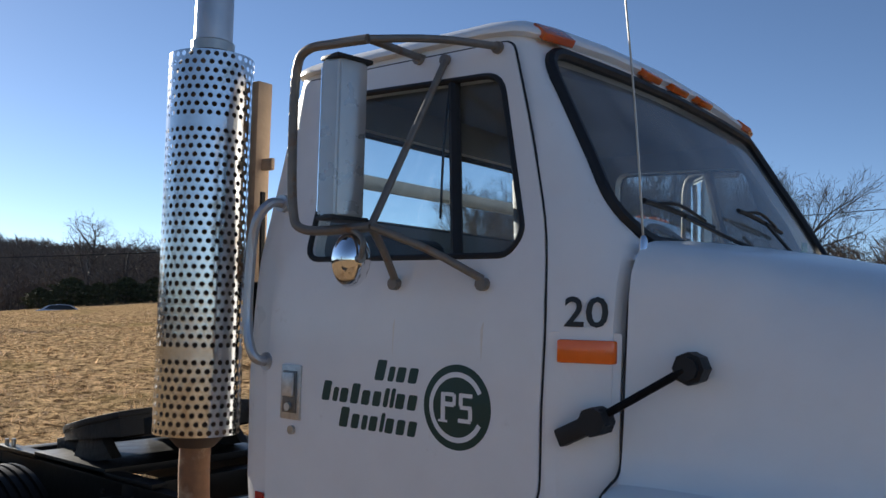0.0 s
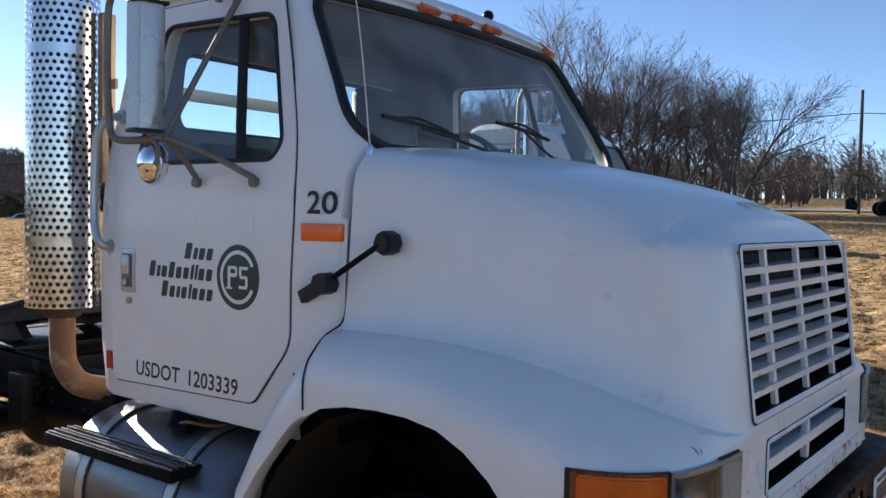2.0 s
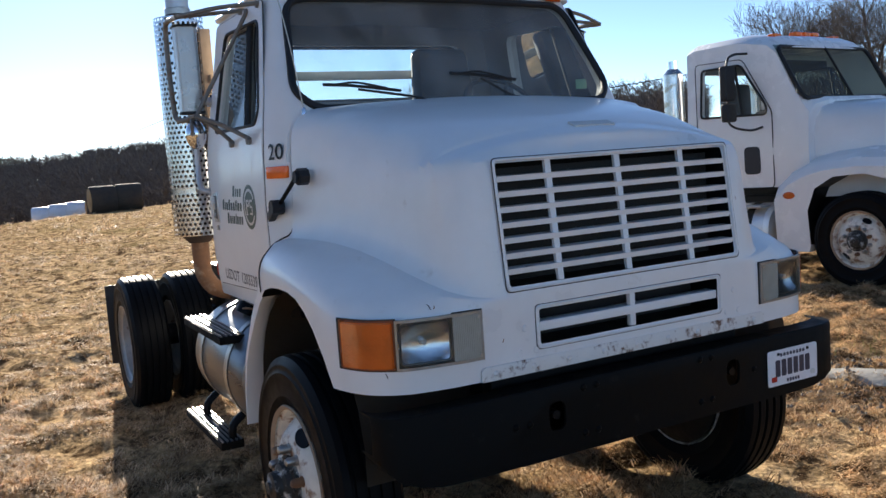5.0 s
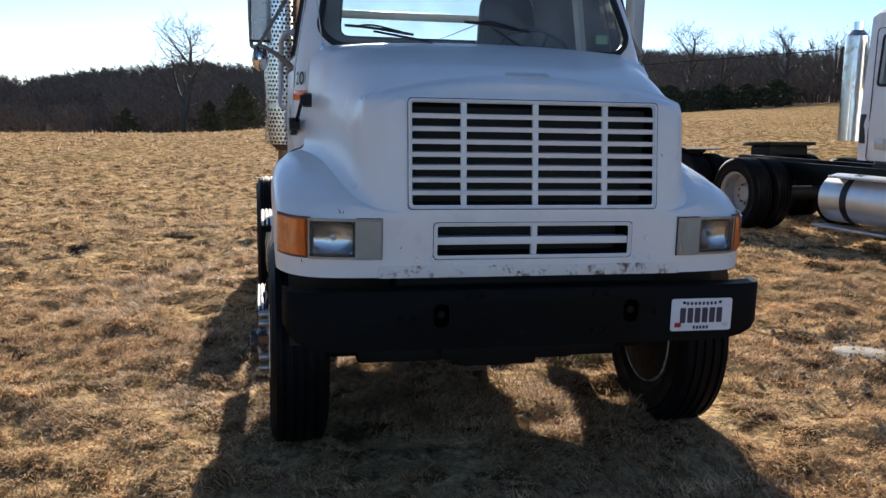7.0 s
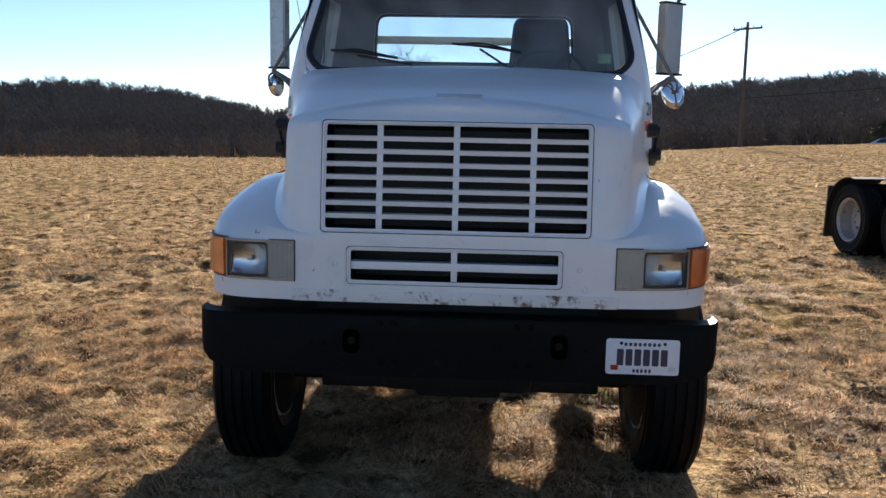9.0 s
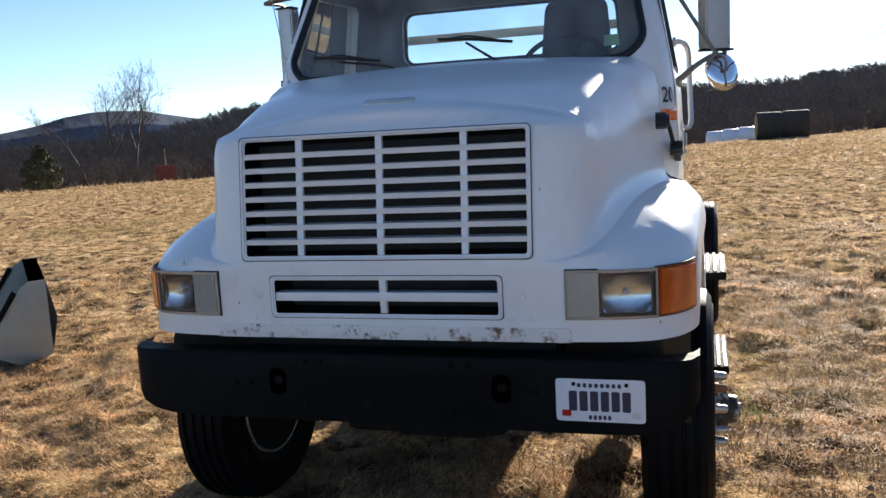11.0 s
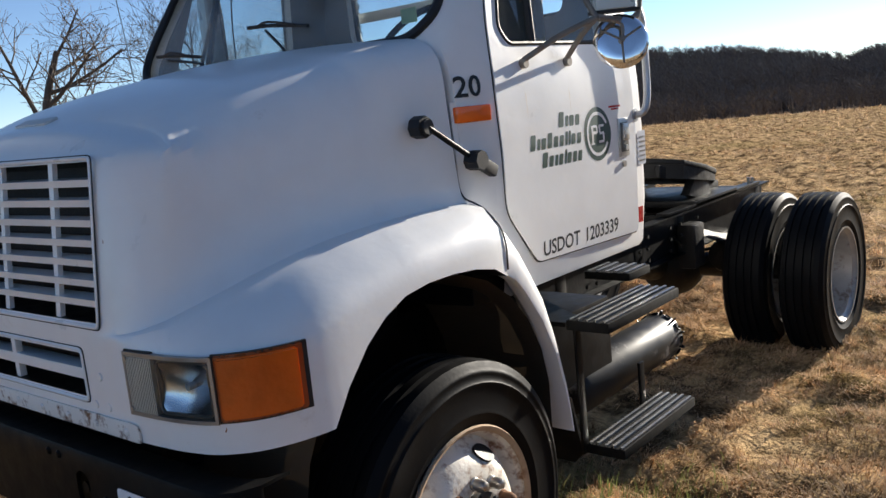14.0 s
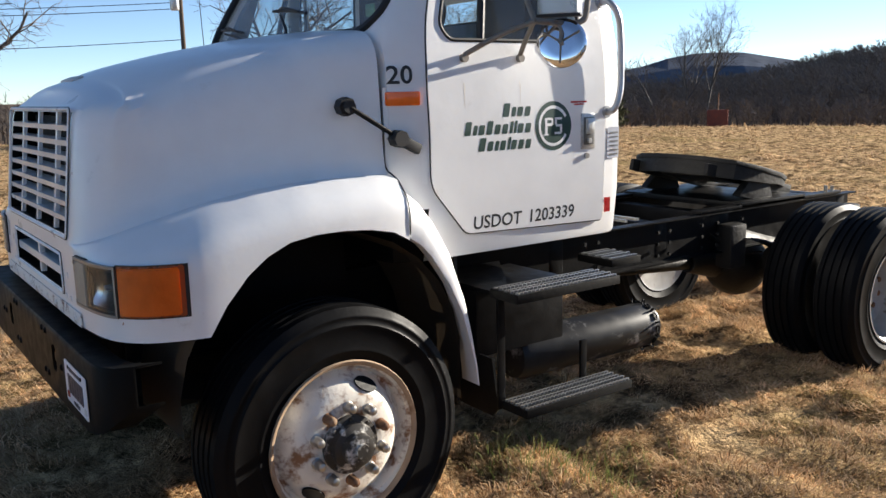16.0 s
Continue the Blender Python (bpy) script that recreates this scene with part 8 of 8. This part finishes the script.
def cedar_mesh(h, seed):
    rc = random.Random(seed)
    v, f = [], []
    for _ in range(3200):
        t = rc.random() ** 0.8
        rad = h * 0.33 * math.sin(math.pi * min(1.0, 0.22 + 0.8 * t)) ** 0.8 * rc.uniform(0.35, 1.1) ** 0.7 * (1 + 0.25 * math.sin(9 * t * 3 + 2)) + 0.03
        a = rc.uniform(0, 6.283)
        c = Vector((rad * math.cos(a), rad * math.sin(a), h * (0.1 + 0.9 * t)))
        s = h * 0.018 * rc.uniform(0.6, 1.6)
        k = len(v)
        for i in range(3):
            v.append(c + Vector((rc.gauss(0, s), rc.gauss(0, s), rc.gauss(0, s * 1.3))))
        f.append((k, k + 1, k + 2))
    return raw_mesh("crown", v, f, CEDAR)


CEDARS = [cedar_mesh(6, 1), cedar_mesh(7, 2)]
ct = bmesh.new()
rod(ct, (0, 0, -0.2), (0, 0, 5), 0.14, 8, 0.03)
cedar_trunk = finish("trunk", ct, BARK)
for cx, cy, az, r, sc in ((3.3, -1.5, 91.0, 96, 0.85), (3.3, -1.5, 93.0, 104, 0.65), (3.0, 1.1, 131.5, 98, 0.7), (0.7, 3.9, 134.0, 84, 0.75), (3.3, -1.5, 98, 104, 0.6), (3.4, -1.0, 65.6, 104, 0.5), (3.4, -1.0, 63.9, 106, 0.6), (3.4, -1.0, 62.4, 104, 0.55), (3.4, -1.0, 60.8, 107, 0.65), (3.4, -1.0, 59.2, 104, 0.6), (3.4, -1.0, 57.5, 106, 0.65)):
    x, y = polar(cx, cy, az, r)
    t = thing("cedar_tree", "dark green cedar at the edge of the field", "tree", Matrix.Translation((x, y, ground_z(x, y) - 0.2)) @ Matrix.Rotation(az, 4, "Z") @ Matrix.Diagonal((sc * (1.9 if az < 70 else 1.0), sc * (1.6 if az < 70 else 1.0), sc * (0.8 if az < 70 else 1.0), 1)))
    for nm, me in (("trunk", cedar_trunk), ("crown", rt.choice(CEDARS))):
        o = new(nm, me)
        o.parent = t

# ---------------------------------------------------------------- things in the field
WOOD_POLE = material("weathered_pole", (0.11, 0.085, 0.065), 0.9, vary=0.25, scale=12, bump=0.004, bump_scale=30, stretch=(6, 6, 1))
WIRE = material("black_wire", (0.02, 0.02, 0.02), 0.6)


def utility_pole(x, y, h, turn, arms=True):
    p = thing("utility_pole", "weathered wooden utility pole carrying wires", "pole", Matrix.Translation((x, y, ground_z(x, y))) @ Matrix.Rotation(turn, 4, "Z"), "utility poles")
    bm = bmesh.new()
    rod(bm, (0, 0, -0.3), (0, 0, h), 0.14, 12, 0.10)
    part("post", bm, WOOD_POLE, p)
    if arms:
        bm = bmesh.new()
        box(bm, (-1.2, -0.06, h - 0.55), (1.2, 0.06, h - 0.42), 0.01)
        part("crossarm", bm, WOOD_POLE, p)
        for u in (-1.1, -0.5, 0.5, 1.1):
            bm = bmesh.new()
            rod(bm, (u, 0, h - 0.42), (u, 0, h - 0.26), 0.04, 8)
            part("insulator", bm, STEEL, p)
    return Vector((x, y, ground_z(x, y) + h))


def wire(a, b, sag, r=0.018):
    bm = bmesh.new()
    n = 16
    tube(bm, [a.lerp(b, k / n) - Vector((0, 0, sag * 4 * (k / n) * (1 - k / n))) for k in range(n + 1)], r, 5, curve=False)
    o = part("overhead_wire", bm, WIRE)
    return tagged(o, "black overhead wire slung between poles", "wire", "overhead wires")


pa = utility_pole(-12.2, 58.9, 8.1, 0.4, False)
pb = utility_pole(-63.6, 19.1, 9.2, 0.75)
pc = utility_pole(42.0, 92.0, 9.0, 0.4, False)
pd = utility_pole(-138.0, 2.0, 9.0, 0.2)
wire(pb + Vector((0, 0, -5.6)), pa + Vector((0, 0, -1.5)), 0.5, 0.03)
wire(pa + Vector((0, 0, -1.5)), pc + Vector((0, 0, -1.5)), 1.0, 0.03)
wire(pb + Vector((0.6, 0, -0.3)), pd + Vector((0.6, 0, -0.3)), 1.5, 0.025)
wire(pb + Vector((-0.6, 0, -0.3)), pd + Vector((-0.6, 0, -0.3)), 1.5, 0.025)
pe = utility_pole(*polar(0.74, 3.86, 160.6, 46), 7.9, 0.3, False)
pf = utility_pole(*polar(0.74, 3.86, 205.0, 60), 8.4, 0.3, False)
for dz in (-1.2, -1.5, -3.0):
    wire(pe + Vector((0, 0, dz)), pf + Vector((0, 0, dz)), 0.8)
bm = bmesh.new()
lathe(bm, [(0, 0), (0.2, 0), (0.22, 0.05), (0.22, 0.75), (0.2, 0.8), (0, 0.8)], Matrix.Translation(pe + Vector((0.3, 0, -1.6))) @ Matrix.Rotation(radians(90), 4, "X"), 16)
tagged(part("pole_transformer", bm, PIPE), "grey can transformer on the pole", "transformer")

# round bales
BALE_NET = material("dark_bale_wrap", (0.055, 0.042, 0.032), 0.9, vary=0.3, scale=6, bump=0.02, bump_scale=9)
BALE_WRAP = material("white_bale_wrap", (0.74, 0.76, 0.82), 0.35, vary=0.06, scale=4, bump=0.02, bump_scale=5)
BALE_END = material("bale_hay", (0.30, 0.21, 0.11), 0.95, vary=0.3, scale=14, bump=0.02, bump_scale=20)


def bale(name, x, y, r, length, turn, mat, label):
    b = thing(name, label, "bale", Matrix.Translation((x, y, ground_z(x, y) + r * 0.93)) @ Matrix.Rotation(turn, 4, "Z"), "round bales")
    bm = bmesh.new()
    lathe(bm, [(0, -length / 2), (r * 0.93, -length / 2), (r, -length / 2 + 0.08), (r * 1.01, 0), (r, length / 2 - 0.08), (r * 0.93, length / 2), (0, length / 2)], None, 32)
    part("wrap", bm, mat, b)
    for s in (1, -1):
        bm = bmesh.new()
        lathe(bm, [(0, s * (length / 2 + 0.012)), (r * 0.86, s * (length / 2 + 0.01)), (r * 0.9, s * (length / 2 - 0.01))], None, 24)
        part("end_face", bm, BALE_END, b)


bx, by = polar(3.0, 1.14, 85.4, 55)
bale("round_bale", bx, by - 0.75, 0.80, 1.45, radians(4), BALE_NET, "dark weathered round hay bale in the field")
bale("round_bale", bx - 0.1, by + 0.75, 0.80, 1.45, radians(-3), BALE_NET, "dark weathered round hay bale in the field")
for k in range(3):
    wx, wy = polar(3.0, 1.14, 87.4 + 0.95 * k, 60 + 0.4 * k)
    bale("wrapped_bale", wx, wy, 0.55, 1.1, radians(-12), BALE_WRAP, "white plastic-wrapped bale lying in a row")

# rusty tank by the woods
tx, ty = polar(0.74, 3.86, 127.0, 78)
tz = ground_z(tx, ty)
rt_ = thing("rusty_tank", "rusty red steel tank at the field's edge", "tank", Matrix.Translation((tx, ty, tz)) @ Matrix.Rotation(radians(35), 4, "Z"))
bm = bmesh.new()
box(bm, (-1.25, -0.8, 0.0), (1.25, 0.8, 1.75), 0.08)
for k in range(4):
    box(bm, (-1.27 + 0.83 * k, -0.83, 0.0), (-1.21 + 0.83 * k, 0.83, 1.8), 0.01)
part("tank_body", bm, material("rusted_red_steel", (0.17, 0.045, 0.028), 0.8, vary=0.3, scale=4, bump=0.01, bump_scale=10), rt_)
bm = bmesh.new()
rod(bm, (-0.1, 0, 1.7), (-0.15, 0, 3.2), 0.05, 8)
part("vent_pipe", bm, RUST, rt_)

# loader bucket lying in the grass
lb = thing("loader_bucket", "grey steel loader bucket standing in the grass", "bucket", Matrix.Translation((-2.74, -4.18, ground_z(-2.74, -4.18) - 0.05)) @ Matrix.Rotation(radians(-46), 4, "Z"))
SHEET = material("grey_bucket_steel", (0.36, 0.37, 0.32), 0.5, vary=0.1, scale=8, metal=0.2, bump=0.002, bump_scale=20, second=(0.2, 0.13, 0.08), second_amount=0.2, second_scale=6)
OUT = [(-0.10, 0.10), (0.07, 0.0), (0.30, 0.10), (0.42, 0.22), (0.36, 0.28), (0.13, 0.64), (0.03, 0.72), (-0.10, 0.72)]
for yy in (0.0, -1.7):
    bm = bmesh.new()
    extrude_outline(bm, [(x, z) for x, z in OUT], "y", yy - 0.012, yy + 0.012, 0.002)
    part("side_plate", bm, SHEET, lb, "pale grey side plate")
    bm = bmesh.new()
    q = [(0.37, 0.26), (0.40, 0.28), (0.16, 0.66), (0.125, 0.63)]
    extrude_outline(bm, q, "y", yy - 0.03, yy + 0.03, 0.004)
    part("cutting_edge", bm, BLACK, lb)
bm = bmesh.new()
prof = [(0.42, 0.22), (0.30, 0.10), (0.07, 0.0), (-0.10, 0.10), (-0.16, 0.40), (-0.10, 0.72), (0.03, 0.72)]
a = [bm.verts.new((x, 0.0, z)) for x, z in prof]
b = [bm.verts.new((x, -1.7, z)) for x, z in prof]
for k in range(len(prof) - 1):
    bm.faces.new((a[k], a[k + 1], b[k + 1], b[k]))
bmesh.ops.solidify(bm, geom=bm.faces[:], thickness=0.014)
part("shell", bm, BLACK, lb, "dark curved bucket shell")

# parked cars far off on the field
def car(name, x, y, turn, mat, label, sink=0.0):
    c = thing(name, label, "car", Matrix.Translation((x, y, ground_z(x, y) - sink)) @ Matrix.Rotation(turn, 4, "Z"), "parked cars")
    bm = bmesh.new()
    prof = [(-2.25, 0.35), (-2.3, 0.7), (-2.15, 0.92), (-1.7, 0.97), (-1.2, 1.35), (-0.3, 1.45), (0.5, 1.38), (1.15, 0.98), (1.95, 0.85), (2.2, 0.68), (2.2, 0.35)]
    w = [0.84, 0.86, 0.84, 0.80, 0.66, 0.62, 0.64, 0.78, 0.80, 0.80, 0.82]
    l = [bm.verts.new((x_, ww, z_)) for (x_, z_), ww in zip(prof, w)]
    r = [bm.verts.new((x_, -ww, z_)) for (x_, z_), ww in zip(prof, w)]
    n = len(prof)
    for k in range(n):
        bm.faces.new((l[k], l[(k + 1) % n], r[(k + 1) % n], r[k]))
    bm.faces.new(l[::-1])
    bm.faces.new(r)
    bmesh.ops.bevel(bm, geom=bm.edges[:], offset=0.05, segments=2, affect="EDGES")
    part("body", bm, mat, c)
    for s in (1, -1):
        bm = bmesh.new()
        vs = [bm.verts.new((x_, s * y_, z_)) for x_, y_, z_ in ((-1.45, 0.79, 1.02), (-1.1, 0.69, 1.32), (-0.3, 0.645, 1.41), (0.45, 0.66, 1.34), (0.95, 0.785, 1.02))]
        bm.faces.new(vs)
        part("side_window", bm, SEAT, c)
        for wx in (-1.4, 1.35):
            bm = bmesh.new()
            lathe(bm, [(0, -0.1), (0.2, -0.11), (0.3, -0.1), (0.33, -0.06), (0.33, 0.06), (0.3, 0.1), (0.2, 0.11), (0, 0.1)], Matrix.Translation((wx, s * 0.78, 0.33)), 24)
            part("wheel", bm, RUBBER, c)


car("red_car", *polar(3.3, -1.6, 51.9, 66), radians(150), material("dark_red_car_paint", (0.10, 0.02, 0.02), 0.25, coat=0.6), "dark red sedan parked far across the field")
car("silver_car", *polar(3.72, -0.2, 65.4, 80), radians(62), material("silver_car_paint", (0.32, 0.36, 0.42), 0.28, metal=0.5, coat=0.5), "silver blue car beyond the field's brow", 1.0)

car("white_car", *polar(1.6, -2.6, 22.9, 52.0), radians(24), material("white_car_paint", (0.72, 0.72, 0.71), 0.3, coat=0.4), "old white car parked behind the green farm machine")

# limestone slab and gravel near the nose of the truck
def boulder(name, x, y, sx, sy, h, seed, mat, label):
    bm = bmesh.new()
    bmesh.ops.create_icosphere(bm, subdivisions=3, radius=1.0)
    for v in bm.verts:
        n1 = noise.noise(v.co * 1.6 + Vector((seed, 0, 0)))
        n2 = noise.noise(v.co * 5 + Vector((0, seed, 0)))
        v.co = Vector((v.co.x * sx, v.co.y * sy, v.co.z * h)) * (1 + 0.28 * n1 + 0.08 * n2)
    o = part(name, bm, mat, None, "", 30)
    o.matrix_world = Matrix.Translation((x, y, ground_z(x, y) + h * 0.15)) @ Matrix.Rotation(seed, 4, "Z")
    return tagged(o, label, "rock")


LIME = material("pale_limestone", (0.30, 0.285, 0.255), 0.8, vary=0.2, scale=9, bump=0.01, bump_scale=24, second=(0.26, 0.24, 0.21), second_amount=0.4, second_scale=5)
boulder("limestone_slab", -1.15, 2.95, 0.42, 0.20, 0.03, 0.7, LIME, "flat pale limestone slab sunk in the ground")
boulder("limestone_slab", -0.72, 3.35, 0.22, 0.15, 0.025, 2.1, LIME, "flat pale limestone slab sunk in the ground")
v, f = [], []
for _ in range(700):
    gx, gy = -1.0 + rng.normal(0, 0.55), 3.0 + rng.normal(0, 0.38)
    gz = ground_z(gx, gy)
    s = rng.uniform(0.008, 0.024)
    k = len(v)
    for i in range(4):
        a = 1.57 * i + rng.uniform(-0.4, 0.4)
        v.append((gx + s * math.cos(a), gy + s * math.sin(a), gz + 0.012))
    v.append((gx, gy, gz + 0.012 + s * 0.9))
    f += [(k, k + 1, k + 4), (k + 1, k + 2, k + 4), (k + 2, k + 3, k + 4), (k + 3, k, k + 4)]
stuff("gravel", v, f, island_material("grey_gravel", [(0.13, 0.11, 0.09), (0.22, 0.19, 0.16), (0.17, 0.15, 0.12)], 0.85), "patch of grey gravel and mud", "gravel")

# the lane beyond, with a backhoe on it
bm = bmesh.new()
cen = [(-70, 66), (-40, 64.5), (-20, 64), (0, 65.5), (25, 69), (60, 76), (120, 90)]
P = smooth_path([(x, y, 0) for x, y in cen], 8)
L = []
for i, c in enumerate(P):
    d = (P[min(i + 1, len(P) - 1)] - P[max(i - 1, 0)]).normalized()
    n_ = Vector((-d.y, d.x, 0))
    L.append([bm.verts.new((q.x, q.y, ground_z(q.x, q.y) + 0.10)) for q in (c + n_ * 2.6, c, c - n_ * 2.6)])
for a, b in zip(L, L[1:]):
    for k in range(2):
        bm.faces.new((a[k], b[k], b[k + 1], a[k + 1]))
road = part("road", bm, material("grey_lane", (0.23, 0.22, 0.215), 0.9, vary=0.15, scale=3, bump=0.004, bump_scale=60), None, "", 180)
tagged(road, "narrow grey gravel lane across the field", "road", kind="structure")

YEL = material("faded_machine_yellow", (0.19, 0.12, 0.05), 0.55, vary=0.2, scale=5)
hx, hy = polar(0.9, -2.7, 9.3, 60)
hoe = thing("backhoe", "old yellow backhoe with its arm raised", "machine", Matrix.Translation((hx, hy, ground_z(hx, hy))) @ Matrix.Rotation(radians(200), 4, "Z"))
bm = bmesh.new()
box(bm, (-1.6, -0.6, 0.7), (1.6, 0.6, 1.5), 0.1)
part("chassis", bm, YEL, hoe)
bm = bmesh.new()
for x_, y_ in ((-0.7, -0.75), (-0.7, 0.75), (0.7, -0.75), (0.7, 0.75)):
    rod(bm, (x_, y_, 1.4), (x_, y_, 2.6), 0.05, 8)
box(bm, (-0.8, -0.85, 2.6), (0.8, 0.85, 2.72), 0.04)
part("canopy", bm, BLACK, hoe)
for x_, r_ in ((-1.0, 0.75), (1.5, 0.45)):
    for s in (1, -1):
        bm = bmesh.new()
        lathe(bm, [(0, -0.2), (r_ * 0.6, -0.2), (r_, -0.15), (r_, 0.15), (r_ * 0.6, 0.2), (0, 0.2)], Matrix.Translation((x_, s * 0.85, r_)), 24)
        part("wheel", bm, RUBBER, hoe)
bm = bmesh.new()
tube(bm, [(1.6, 0, 1.2), (2.4, 0, 2.4), (3.2, 0, 2.6)], 0.15, 6, 4)
tube(bm, [(3.2, 0, 2.7), (3.5, 0, 1.6), (3.3, 0, 1.0)], 0.12, 6, 4)
part("digger_arm", bm, YEL, hoe)
bm = bmesh.new()
extrude_outline(bm, [(3.0, 0.3), (3.6, 0.4), (3.6, 1.0), (3.2, 1.1), (2.9, 0.7)], "y", -0.3, 0.3, 0.03)
part("digger_bucket", bm, BLACK, hoe)

# green harvester hopper, a red wagon and a white car behind the second truck
gx, gy = polar(1.6, -2.6, 23.8, 31)
gm = thing("green_machine", "dark green farm machine behind the trucks", "machine", Matrix.Translation((gx, gy, ground_z(gx, gy))) @ Matrix.Rotation(radians(-20), 4, "Z") @ Matrix.Diagonal((0.62, 0.62, 0.95, 1)))
GREEN_PAINT = material("dark_green_machine", (0.010, 0.045, 0.022), 0.5, vary=0.2, scale=4, spec=0.12)
bm = bmesh.new()
extrude_outline(bm, [(-0.9, 0.7), (0.9, 0.7), (1.0, 1.9), (0.8, 2.15), (-0.8, 2.15), (-1.0, 1.9)], "y", -1.1, 1.1, 0.05)
part("hopper", bm, GREEN_PAINT, gm)
for s in (1, -1):
    for x_ in (-0.6, 0.6):
        bm = bmesh.new()
        lathe(bm, [(0, -0.15), (0.3, -0.15), (0.45, -0.1), (0.45, 0.1), (0.3, 0.15), (0, 0.15)], Matrix.Translation((x_, s * 1.0, 0.45)), 20)
        part("wheel", bm, RUBBER, gm)
bm = bmesh.new()
box(bm, (0.1, -1.13, 1.1), (0.85, -1.09, 1.8), 0.02)
part("opening", bm, BLACK, gm)

wx, wy = polar(1.6, -2.6, 27.0, 32)
wagon = thing("farm_wagon", "low red farm wagon with a white front panel", "wagon", Matrix.Translation((wx, wy, ground_z(wx, wy))) @ Matrix.Rotation(radians(27), 4, "Z"))
bm = bmesh.new()
box(bm, (-1.0, -0.7, 0.75), (0.45, 0.7, 1.55), 0.03)
for k in range(4):
    box(bm, (-0.95 + 0.45 * k, -0.73, 0.75), (-0.89 + 0.45 * k, 0.73, 1.58), 0.01)
part("bed", bm, material("faded_red_wagon", (0.30, 0.035, 0.025), 0.55, vary=0.2, scale=5), wagon)
bm = bmesh.new()
box(bm, (0.47, -0.7, 0.80), (0.95, 0.7, 1.60), 0.03)
part("front_panel", bm, PAINT2, wagon, "white front panel")
for s in (1, -1):
    for x_ in (-0.65, 0.5):
        bm = bmesh.new()
        lathe(bm, [(0, -0.1), (0.22, -0.1), (0.37, -0.07), (0.37, 0.07), (0.22, 0.1), (0, 0.1)], Matrix.Translation((x_, s * 0.66, 0.37)), 20)
        part("wheel", bm, RUBBER, wagon)
